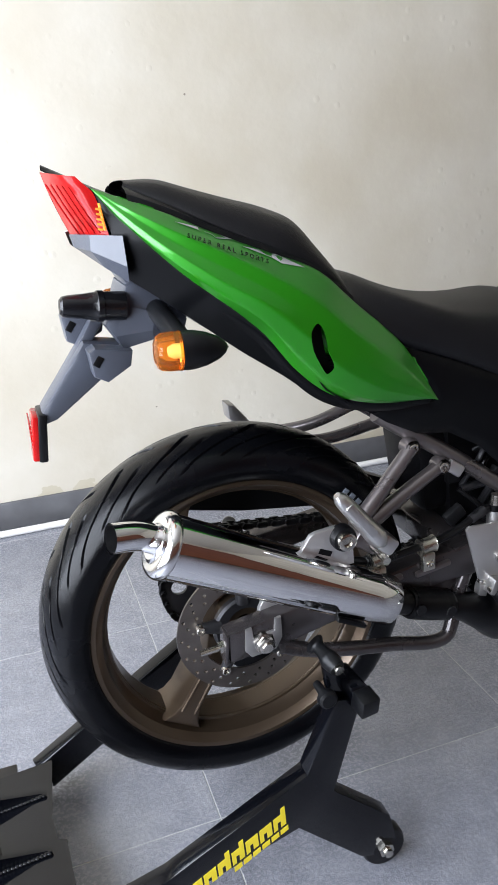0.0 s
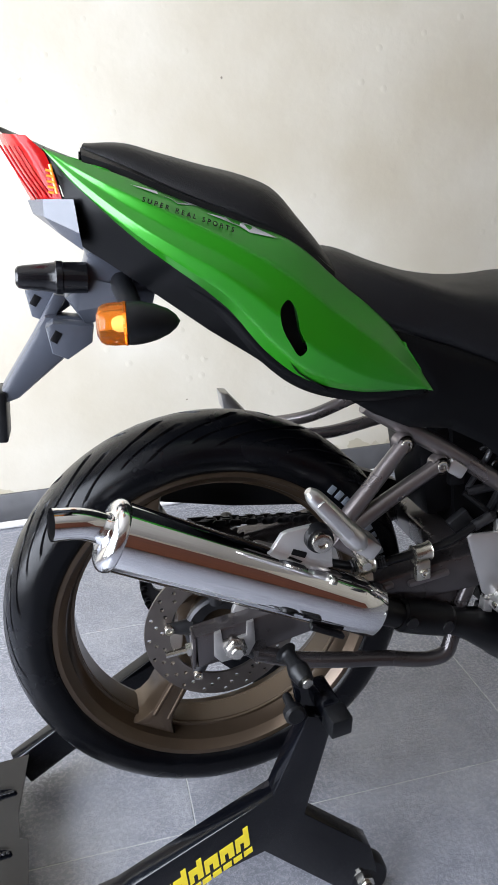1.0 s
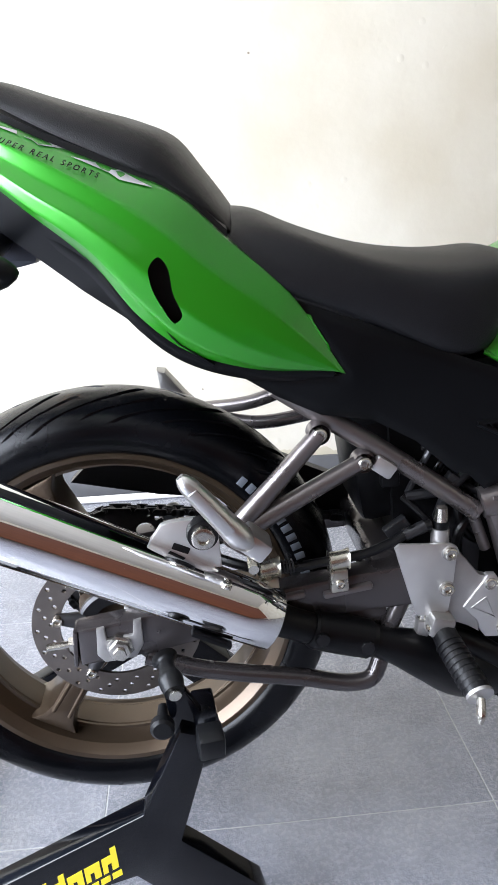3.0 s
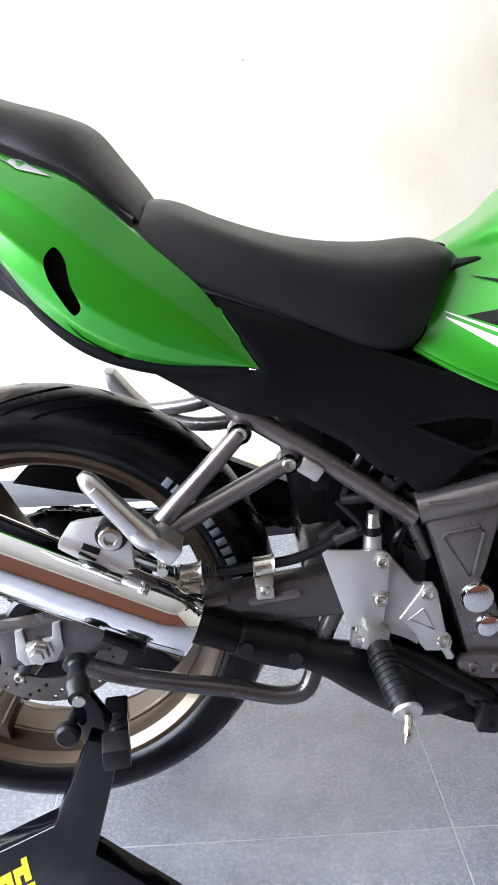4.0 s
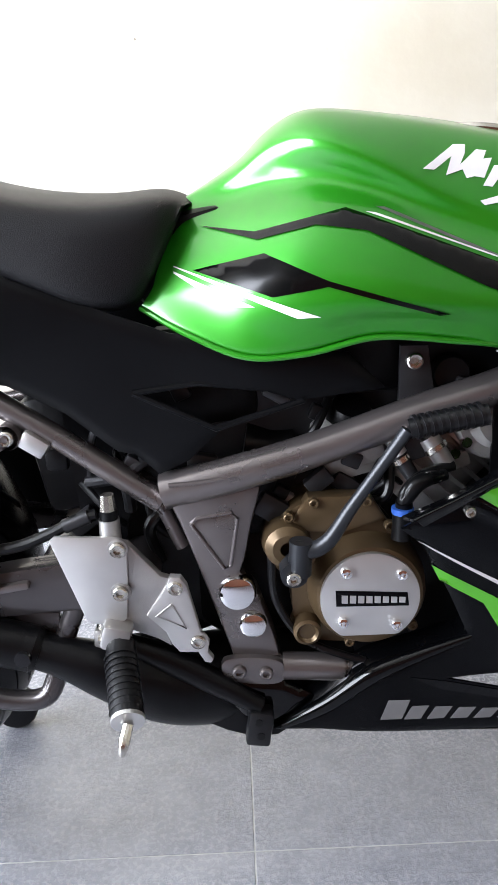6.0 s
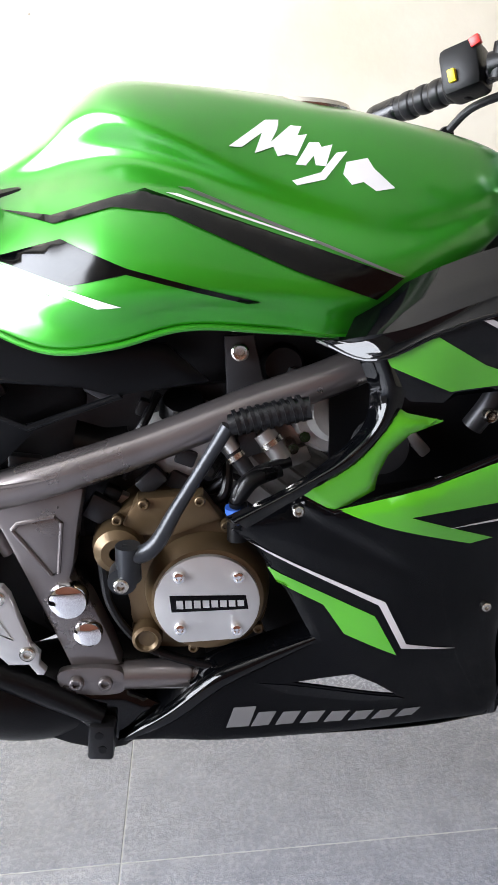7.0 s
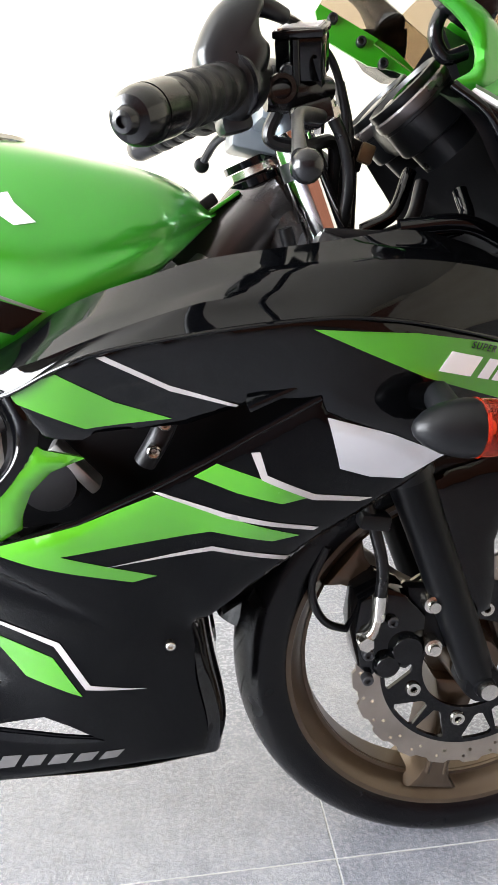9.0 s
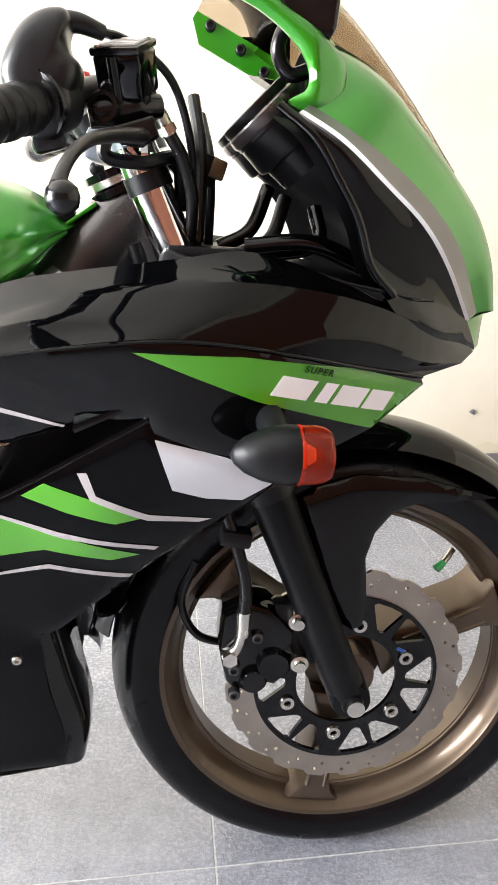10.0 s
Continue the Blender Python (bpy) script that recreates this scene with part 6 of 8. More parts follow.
for k, (q, r) in enumerate((((0.735, -0.088, 0.585), 0.012), ((0.70, -0.085, 0.572), 0.010), ((0.685, -0.09, 0.6), 0.009))):
    part("hose_union", tube([q, (q[0] + 0.02, q[1] - 0.008, q[2] - 0.03)], [r, r * 0.8], 14), (CASTALU, DARKSTEEL, CASTALU)[k], eng)
    part("union_clip", tube([(q[0] + 0.006, q[1] - 0.0024, q[2] - 0.009), (q[0] + 0.009, q[1] - 0.0036, q[2] - 0.0135)], r * 1.15, 16), STEEL, eng)
# cylinder, head and what hangs about them
cyl = part("cylinder", tube([(0.72, -0.01, 0.50), (0.80, -0.01, 0.585), (0.86, -0.01, 0.645)], 0.058, 32, 10), FINM, bike, "cast aluminium cylinder")
for k in range(9):
    a = Vector((0.735, -0.01, 0.516)).lerp(Vector((0.83, -0.01, 0.616)), k / 8)
    d = Vector((0.095, 0, 0.1)).normalized() * 0.0022
    part("fin", tube([a - d, a + d], 0.071, 40), CASTALU, cyl, smooth=30)
part("cylinder_head", tube([(0.825, -0.02, 0.61), (0.855, -0.02, 0.64)], 0.068, 32), FINM, cyl)
part("side_port_cover", turned([(0, 0.012), (0.03, 0.012), (0.034, 0.004), (0.036, -0.03)], (0.812, -0.08, 0.602), (0.2, -1, 0.2), 32), FINM, cyl)
part("port_flange", turned([(0.036, 0.004), (0.046, 0.004), (0.048, 0.0), (0.048, -0.02)], (0.812, -0.072, 0.602), (0.2, -1, 0.2), 36), FINM, cyl)
for k in range(4):
    a = Vector((0.765 + 0.012 * k, -0.06, 0.565 + 0.012 * k))
    part("stud", tube([a, a + Vector((0.0, -0.03, 0.0))], 0.006, 8), STEEL, cyl)
carb = part("carburettor", block((0.655, -0.035, 0.575), (0.075, 0.09, 0.06), (0, -15, 0), 0.012), FINM, bike, "cast aluminium carburettor")
part("float_bowl", block((0.66, -0.04, 0.548), (0.05, 0.07, 0.025), (0, -15, 0), 0.008), FINM, carb)
part("carb_cap", turned([(0, 0.02), (0.02, 0.02), (0.024, 0.012), (0.024, -0.01)], (0.655, -0.06, 0.60), (0.1, -0.5, 1), 24), DARK, carb)
part("carb_bell", tube([(0.60, -0.03, 0.565), (0.57, -0.03, 0.56), (0.54, -0.03, 0.565)], [0.026, 0.03, 0.034], 24), HOSEM, carb)
rnd = random.Random(4)
# Added dark filler blocks and sheets close the see-through gaps around the engine.
bay = part("engine_bay", block((0.64, 0.02, 0.44), (0.24, 0.13, 0.17), (0, 0, 0), 0.02), DARK, bike, "dark filler of the engine bay, with hoses and brackets")
part("inner_filler", sheet([(0.39, 0, 0.66), (0.45, 0, 0.70), (0.80, 0, 0.72), (0.86, 0, 0.68), (0.84, 0, 0.44), (0.83, 0, 0.30), (0.70, 0, 0.27), (0.58, 0, 0.28), (0.47, 0, 0.36), (0.41, 0, 0.42), (0.40, 0, 0.5)], lambda x, z: -0.045, 0.03, 0.03), DARKSTEEL, bay)
part("pivot_filler", block((0.46, 0.02, 0.385), (0.11, 0.12, 0.13), (0, -20, 0), 0.02), DARK, bay)
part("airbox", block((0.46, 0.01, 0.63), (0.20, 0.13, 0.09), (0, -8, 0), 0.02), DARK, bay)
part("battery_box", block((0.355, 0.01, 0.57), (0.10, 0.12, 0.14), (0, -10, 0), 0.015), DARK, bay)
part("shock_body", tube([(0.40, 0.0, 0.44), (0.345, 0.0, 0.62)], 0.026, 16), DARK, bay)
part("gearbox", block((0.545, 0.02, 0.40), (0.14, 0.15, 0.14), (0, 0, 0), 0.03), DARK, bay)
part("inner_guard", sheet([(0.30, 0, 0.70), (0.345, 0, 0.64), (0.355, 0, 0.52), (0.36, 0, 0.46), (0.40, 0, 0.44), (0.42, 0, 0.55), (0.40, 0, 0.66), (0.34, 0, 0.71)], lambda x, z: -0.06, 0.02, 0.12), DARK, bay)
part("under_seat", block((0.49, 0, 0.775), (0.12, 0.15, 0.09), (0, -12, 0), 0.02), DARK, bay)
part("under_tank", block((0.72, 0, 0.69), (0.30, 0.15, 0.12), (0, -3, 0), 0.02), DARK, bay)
part("cowl_filler", block((0.84, 0, 0.40), (0.26, 0.12, 0.20), (0, -25, 0), 0.02), DARK, bay)
for k in range(16):
    x0, z0 = rnd.uniform(0.36, 0.80), rnd.uniform(0.50, 0.64)
    x1, z1 = x0 + rnd.uniform(-0.1, 0.1), z0 + rnd.uniform(-0.09, 0.03)
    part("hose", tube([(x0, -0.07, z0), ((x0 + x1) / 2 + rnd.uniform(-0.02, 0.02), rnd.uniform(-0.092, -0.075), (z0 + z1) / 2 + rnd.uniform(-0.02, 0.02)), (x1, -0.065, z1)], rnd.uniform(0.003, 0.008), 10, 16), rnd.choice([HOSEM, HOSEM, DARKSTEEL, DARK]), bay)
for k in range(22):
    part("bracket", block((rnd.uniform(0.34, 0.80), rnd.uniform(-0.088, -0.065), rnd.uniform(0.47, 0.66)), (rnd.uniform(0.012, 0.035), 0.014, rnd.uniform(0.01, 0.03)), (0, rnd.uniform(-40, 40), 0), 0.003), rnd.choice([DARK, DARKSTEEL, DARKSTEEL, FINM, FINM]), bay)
part("tank_bracket", plate([(0.70, 0, 0.685), (0.728, 0, 0.685), (0.738, 0, 0.63), (0.70, 0, 0.628)], -0.1, -0.094, 0.002), DARKSTEEL, bay)
bolt("bracket_bolt", Vector((0.714, -0.101, 0.67)), 0.009, bay)
part("coil", turned([(0, 0.01), (0.018, 0.01), (0.022, 0.0), (0.022, -0.05)], (0.757, -0.08, 0.65), (0, -1, 0.1), 24), DARK, bay)
part("cable", tube([(0.565, -0.112, 0.47), (0.57, -0.11, 0.41), (0.60, -0.108, 0.36), (0.65, -0.11, 0.335), (0.70, -0.115, 0.325)], 0.0045, 8, 40), HOSEM, bay)
part("spark_cap", tube([(0.71, -0.11, 0.49), (0.705, -0.118, 0.525)], [0.011, 0.009], 14), DARK, bay)
part("spark_boot", tube([(0.705, -0.118, 0.525), (0.72, -0.118, 0.545), (0.75, -0.11, 0.55)], [0.008, 0.009, 0.006], 12), HOSEM, bay)
belly = part("belly_pipe", sheet([(0.40, 0, 0.345), (0.47, 0, 0.33), (0.57, 0, 0.30), (0.60, 0, 0.27), (0.57, 0, 0.235), (0.52, 0, 0.24), (0.45, 0, 0.28), (0.40, 0, 0.31)], lambda x, z: -0.112, 0.02, 0.05, curve=True), PIPEBLACK, bike, "black belly bracket")
part("belly_cover", sheet([(0.494, 0, 0.319), (0.535, 0, 0.314), (0.577, 0, 0.309), (0.612, 0, 0.287), (0.585, 0, 0.25), (0.562, 0, 0.247), (0.532, 0, 0.262), (0.505, 0, 0.296)], rounded([(0.494, 0, 0.319), (0.577, 0, 0.309), (0.612, 0, 0.287), (0.585, 0, 0.25), (0.562, 0, 0.247), (0.532, 0, 0.262), (0.505, 0, 0.296)], lambda x, z: -0.119 - 0.1 * max(0, 0.30 - z) * 0.3, 0.006, 0.012, False), 0.006, 0.004), GLOSS, belly, "gloss black end of the belly cover", 50)
rub = part("belly_rubber", block((0.548, -0.128, 0.262), (0.028, 0.022, 0.044), (0, 8, 0), 0.004), SOFTRUBBER, belly, "black rubber stop with two holes")
# dark discs on the face, coloured as the shade inside two holes
for k in (0, 1):
    part("hole_shade", turned([(0, 0.0008), (0.0045, 0.0008), (0.0048, -0.002)], (0.547 + 0.002 * k, -0.1392, 0.273 - 0.018 * k), (0, -1, 0), 16), DARK, rub)

# ---- front wheel and fork ----
front = wheel(FW, 0.088, 0.229, (20, 140, 260), 0.05)
FRONT_TYRE = [(0.223, -0.038), (0.233, -0.046), (0.247, -0.051), (0.262, -0.050), (0.274, -0.041), (0.283, -0.025), (0.2875, -0.01), (0.288, 0.0), (0.2875, 0.01), (0.283, 0.025), (0.274, 0.041), (0.262, 0.050), (0.247, 0.051), (0.233, 0.046), (0.223, 0.038)]
part("tyre", tyre(FW, FRONT_TYRE, 14, ((0.1, 0.6), (0.3, 0.7)), -0.1, -0.3, 0.003, 0.003, 10), RUBBER, front, "black road tyre with a smooth sidewall", 25)
dr = part("brake_disc", drilled(FC, 0.1455, 0.112, -0.058, 0.0045, [(0.138 - 0.009 * j, 2 * math.pi * (i + 0.25 * j) / 24, 0.0024) for i in range(24) for j in (0, 1)], 20, 0.0022), DISCM, front, "wave-edged drilled brake disc", 25)
# black carrier: a ring with six windows
win = []
for i in range(6):
    a0 = radians(-160 + 60 * i)
    for (w0, w1) in ((6, 29), (31, 54)):
        b0, b1 = a0 + radians(w0), a0 + radians(w1)
        ro, ri = 0.109, 0.074
        bm_, lean = (b0 + b1) / 2, 0.07 if w0 < 30 else -0.07
        win.append([(FC.x + r * math.cos(b), 0, FC.z + r * math.sin(b)) for r, b in ((ro - 0.003, b0 + 0.01), (ro, b0 + 0.05), (ro, bm_), (ro, b1 - 0.05), (ro - 0.003, b1 - 0.01), (ri + 0.002, bm_ + lean + 0.07), (ri, bm_ + lean), (ri + 0.002, bm_ + lean - 0.07))])
out = ring(FC.x, FC.z, 0.114, 90)
part("disc_carrier", sheet(out, lambda x, z: -0.0605, 0.03, 0.005, [ring(FC.x, FC.z, 0.062, 48)] + win, fill=False), GLOSS, front, "black disc carrier with cut-outs", 30)
for i in range(6):
    a = radians(-160 + 60 * i)
    part("disc_bolt", turned([(0.0035, 0.001), (0.0045, 0.004), (0.0085, 0.004), (0.0095, 0.001), (0.0095, -0.004)], FC + Vector((0.077 * math.cos(a), -0.0605, 0.077 * math.sin(a))), (0, -1, 0), 20), STEEL, front)
    if i == 3:
        part("paint_mark", block(tuple(FC + Vector((0.077 * math.cos(a) - 0.006, -0.0612, 0.077 * math.sin(a) + 0.011))), (0.012, 0.0012, 0.004), (0, 30, 0), 0), BLUEM, front)
part("valve", tube([(1.452, -0.005, 0.424), (1.442, -0.012, 0.416), (1.436, -0.016, 0.412)], 0.004, 10), STEEL, front)
part("valve_cap", tube([(1.437, -0.016, 0.4125), (1.426, -0.02, 0.406)], [0.0045, 0.0055], 12), GREENCAP, front, "green valve cap")
for s in (-1, 1):
    y = 0.089 * s
    top, low = Vector((1.083, y, 0.888)), Vector((1.303, y, 0.287))
    lo = part("fork_leg", tube([low, low.lerp(top, 0.1), low.lerp(top, 0.3), low.lerp(top, 0.44)], [0.0215, 0.0225, 0.023, 0.025], 28, 20), SATIN, bike, "satin black fork leg with a chrome upper tube")
    part("fork_seal", tube([low.lerp(top, 0.43), low.lerp(top, 0.455)], 0.0285, 28), PLASTIC, lo)
    part("fork_tube", tube([low.lerp(top, 0.44), top + (top - low).normalized() * 0.04], 0.0195, 28), CHROME, lo, "chrome fork tube")
    part("fork_collar", tube([low.lerp(top, 0.93), low.lerp(top, 0.955)], 0.0212, 28), PLASTIC, lo)
    part("fork_foot", turned([(0, 0.024), (0.012, 0.024), (0.0135, 0.018), (0.022, 0.016), (0.024, 0.008), (0.025, -0.02)], (1.304, y, 0.286), (0, s, 0), 28), SATIN, lo)
part("axle", tube([(1.306, -0.118, 0.285), (1.306, 0.11, 0.285)], 0.0105, 18), STEEL, bike, "steel front axle")
cal = part("front_caliper", plate([(1.158, 0, 0.40), (1.185, 0, 0.418), (1.212, 0, 0.405), (1.237, 0, 0.375), (1.236, 0, 0.325), (1.215, 0, 0.305), (1.19, 0, 0.315), (1.172, 0, 0.298), (1.158, 0, 0.315), (1.152, 0, 0.36)], -0.092, -0.04, 0.008), GLOSS, bike, "black two-piston front brake caliper")
part("piston_cover", turned([(0, 0.006), (0.017, 0.006), (0.02, 0.002), (0.021, -0.01)], (1.213, -0.094, 0.337), (0, -1, 0), 28), GLOSS, cal)
part("piston_cover", turned([(0, 0.006), (0.013, 0.006), (0.016, 0.002), (0.017, -0.01)], (1.19, -0.094, 0.318), (0, -1, 0), 28), GLOSS, cal)
part("caliper_bracket", plate([(1.215, 0, 0.41), (1.262, 0, 0.405), (1.27, 0, 0.33), (1.24, 0, 0.32), (1.22, 0, 0.36)], -0.085, -0.072, 0.003), SATIN, cal)
for q in ((1.239, -0.1, 0.395), (1.242, -0.1, 0.34)):
    part("flange_bolt", turned([(0, 0.009), (0.0065, 0.009), (0.007, 0.003), (0.0105, 0.002), (0.0105, -0.015)], q, (0, -1, 0), 12), STEEL, cal)
for q in ((1.168, -0.095, 0.335), (1.168, -0.095, 0.302), (1.195, -0.095, 0.375)):
    bolt("caliper_pin", Vector(q), 0.007, cal, material=DARKSTEEL)
part("banjo", tube([(1.160, -0.097, 0.352), (1.172, -0.099, 0.366), (1.178, -0.097, 0.385)], [0.009, 0.006, 0.006], 12), STEEL, cal)
part("banjo_bolt", tube([(1.163, -0.108, 0.355), (1.163, -0.09, 0.355)], 0.009, 6), STEEL, cal, smooth=20)
part("hose_end", tube([(1.178, -0.097, 0.38), (1.18, -0.096, 0.41)], [0.0075, 0.0085], 12), STEEL, cal)
part("brake_hose", tube([(1.18, -0.096, 0.405), (1.182, -0.095, 0.44), (1.172, -0.09, 0.49), (1.15, -0.08, 0.56), (1.12, -0.07, 0.66), (1.08, -0.08, 0.80)], 0.007, 12, 50), HOSEM, cal, "black rubber brake hose")
part("hose_guide", block((1.172, -0.088, 0.497), (0.034, 0.025, 0.018), (0, 10, 0), 0.004), PLASTIC, cal)
part("speedo_cable", tube([(1.13, -0.05, 0.45), (1.112, -0.05, 0.40), (1.13, -0.045, 0.35), (1.18, -0.04, 0.33)], 0.005, 10, 30), HOSEM, cal)

# front mudguard
rows = []
for a in np.linspace(radians(22), radians(167), 60):
    t = (math.degrees(a) - 22) / 145
    R = 0.313 + 0.006 * math.sin(math.pi * t)
    w = 0.058 * min(1, 0.35 + 3.2 * min(t, 1 - t) + 0.3)
    row = []
    for u in np.linspace(-1, 1, 17):
        r = R - 0.022 * abs(u) ** 2.6
        row.append((FC.x + r * math.cos(a), w * u, FC.z + r * math.sin(a)))
    rows.append(row)
fb_ = bmesh.new()
grid_faces(fb_, rows)
bmesh.ops.recalc_face_normals(fb_, faces=fb_.faces)
bmesh.ops.solidify(fb_, geom=fb_.faces[:], thickness=0.003)
mud = part("front_mudguard", fb_, GLOSS, bike, "gloss black front mudguard", 50)
for s in (1, -1):
    b = sheet(FENDSIDE, rounded(FENDSIDE, lambda x, z: -0.062 - 0.05 * max(0, 0.53 - z) + (0.03 * max(0, z - 0.52)), 0.005, 0.012, False), 0.008, 0.003, (), False)
    part("mudguard_cheek", b if s > 0 else mirror_bm(b), GLOSS, mud, smooth=45)

# ---- fairing ----
def pair(name, bm, material, parent, label="", smooth=35):
    """A part and its mirror image on the far side, as two objects."""
    other = mirror_bm(bm)
    a = part(name, bm, material, parent, label, smooth)
    part(name, other, material, parent, label, smooth)
    return a



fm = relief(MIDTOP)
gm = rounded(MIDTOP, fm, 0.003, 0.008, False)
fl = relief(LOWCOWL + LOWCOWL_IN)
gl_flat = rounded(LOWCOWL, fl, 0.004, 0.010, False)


def above(a, b, x, z):
    """Distance of (x, z) to the left of the line from a to b."""
    dx, dz = b[0] - a[0], b[1] - a[1]
    return (dx * (z - a[1]) - dz * (x - a[0])) / math.hypot(dx, dz)


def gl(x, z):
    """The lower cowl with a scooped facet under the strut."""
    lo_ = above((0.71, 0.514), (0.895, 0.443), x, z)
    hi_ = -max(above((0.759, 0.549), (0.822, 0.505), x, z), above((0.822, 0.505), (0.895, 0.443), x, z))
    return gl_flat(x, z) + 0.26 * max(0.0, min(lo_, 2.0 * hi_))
L1s, L2s, L3s = (drop_back(q) for q in (L1, L2, L3))
La = [(0.80, -0.168, 0.69), (0.845, -0.19, 0.7), (0.90, -0.2, 0.72), (0.95, -0.204, 0.736), (1.005, -0.207, 0.749), (1.096, -0.208, 0.75), (1.153, -0.203, 0.751), (1.216, -0.192, 0.738), (1.282, -0.174, 0.718), (1.345, -0.143, 0.694), (1.40, -0.1, 0.682)]
up = skin([L1s, La, L2s, L3s], 60, 6, smooth=False, mirror=False, thick=0.002)
upper = pair("upper_cowl", up, GLOSS, bike, "gloss black upper cowl with sharp creases", 25)
inn = skin([L3s, [(x, y * 0.86, z - 0.012) for x, y, z in L3s], [(x, y * 0.8, z - 0.05) for x, y, z in L3s]], 50, 5, mirror=False, thick=0.002)
pair("cowl_inner", inn, PLASTIC, upper, smooth=35)
bolt("cowl_bolt", Vector((0.953, -0.158, 0.758)), 0.0055, upper, axis=(0, -0.8, 0.6), material=CHROME)
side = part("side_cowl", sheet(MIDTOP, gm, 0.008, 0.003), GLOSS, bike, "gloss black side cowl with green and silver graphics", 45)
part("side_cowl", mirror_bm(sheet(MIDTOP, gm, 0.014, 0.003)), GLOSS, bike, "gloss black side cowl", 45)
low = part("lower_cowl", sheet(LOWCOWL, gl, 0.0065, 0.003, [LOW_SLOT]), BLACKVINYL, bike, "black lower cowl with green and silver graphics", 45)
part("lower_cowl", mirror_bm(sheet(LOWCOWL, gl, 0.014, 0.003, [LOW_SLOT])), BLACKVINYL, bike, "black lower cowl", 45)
ARM = [p for p in ARM if p[2] < 0.645]
arm_ = part("cowl_arm", sheet(ARM, rounded(ARM, lambda x, z: -0.186 + 0.05 * max(0, 0.61 - z), 0.004, 0.007, False), 0.006, 0.004), LIME, bike, "green cowl strut beside the air opening", 45)
part("cowl_strut", skin([[(0.81, -0.172, 0.678), (0.822, -0.172, 0.643), (0.817, -0.172, 0.614), (0.791, -0.172, 0.587), (0.75, -0.172, 0.559), (0.69, -0.172, 0.532)], [(0.827, -0.188, 0.68), (0.837, -0.188, 0.647), (0.83, -0.188, 0.618), (0.801, -0.188, 0.588), (0.757, -0.188, 0.563), (0.699, -0.188, 0.534)], [(0.845, -0.182, 0.675), (0.851, -0.182, 0.644), (0.842, -0.182, 0.616), (0.811, -0.182, 0.579), (0.764, -0.182, 0.555), (0.709, -0.182, 0.524)]], 60, 12, mirror=False, thick=0.004), GLOSS, arm_, "gloss black curved strut", 60)
# edge trims that catch the light
part("cowl_edge", tube([(x, gl(x, z) - 0.0005, z) for x, y, z in LOWCOWL[1:7]], 0.0028, 8, 50, smooth=False), GLOSS, low)
part("cowl_edge", tube([(x, y - 0.001, z) for x, y, z in L1s], 0.0018, 8, 60), GLOSS, upper)
part("cowl_lip", tube([(0.572, -0.125, 0.256), (0.622, -0.128, 0.285), (0.678, -0.133, 0.329), (0.723, -0.134, 0.349), (0.789, -0.139, 0.377)], [0.004, 0.0095, 0.010, 0.0075, 0.003], 14, 40), GLOSS, low)
part("cowl_return", skin([[(0.565, -0.124, 0.254), (0.62, -0.128, 0.284), (0.677, -0.133, 0.328), (0.723, -0.134, 0.348), (0.788, -0.14, 0.376)], [(0.56, -0.10, 0.262), (0.612, -0.10, 0.296), (0.665, -0.10, 0.338), (0.72, -0.10, 0.356), (0.785, -0.11, 0.384)]], 30, 5, mirror=False), GLOSS, low)
pair("belly_pan", skin([[(0.567, -0.125, 0.256), (0.66, -0.136, 0.257), (0.78, -0.138, 0.252), (0.90, -0.134, 0.247), (0.972, -0.128, 0.25)], [(0.567, -0.115, 0.245), (0.66, -0.122, 0.246), (0.78, -0.124, 0.241), (0.90, -0.12, 0.238), (0.972, -0.114, 0.244)], [(0.567, -0.10, 0.245), (0.66, -0.105, 0.244), (0.78, -0.105, 0.24), (0.90, -0.10, 0.24), (0.972, -0.10, 0.246)]], 30, 8, mirror=False), SATIN, low)
pair("front_return", skin([[(0.97, -0.15, 0.43), (0.974, -0.142, 0.36), (0.982, -0.131, 0.285), (0.972, -0.13, 0.252)], [(0.984, -0.13, 0.428), (0.992, -0.118, 0.36), (1.002, -0.11, 0.28), (0.994, -0.11, 0.24)], [(0.986, -0.05, 0.43), (0.994, -0.05, 0.36), (1.004, -0.05, 0.28), (0.996, -0.05, 0.242)]], 40, 12, mirror=False), GLOSS, low)
bolt("cowl_bolt", Vector((0.949, gl(0.949, 0.41) - 0.001, 0.41)), 0.005, low, material=STEEL)
bolt("cowl_bolt", Vector((0.759, gl(0.759, 0.531) - 0.001, 0.531)), 0.0058, low, material=STEEL)
decal("scoop_face", [(0.715, 0, 0.324), (0.754, 0, 0.319), (0.811, 0, 0.309), (0.866, 0, 0.298), (0.874, 0, 0.294), (0.82, 0, 0.297), (0.75, 0, 0.309)], gl, GLOSS, low, 0.001, label="gloss black scoop below the slot")
part("pan_bolt", turned([(0, 0.001), (0.005, 0.001), (0.006, -0.002)], (0.664, -0.1405, 0.266), (0, -1, 0), 16), DARK, low)
decal("graphic", D_G1, gm, LIME, side, label="green graphic")
decal("graphic", D_W1, gm, PINKWHITE, side, label="thin silver line")
decal("graphic", D_G5, gm, LIME, side, label="green graphic")
decal("graphic", D_G2, gl, LIME, low, label="green arrow graphic")
decal("graphic", D_G3, gl, LIME, low, label="green graphic")
decal("graphic", D_G4, gl, LIME, low, label="green graphic")
for q in (D_W2, D_W3, D_W4, D_W5):
    decal("graphic", q, gl, PINKWHITE, low, 0.0012, label="thin silver line")
decal("graphic", D_SILVER, gl, SILVERV, low, 0.0012, label="silver grey panel graphic")
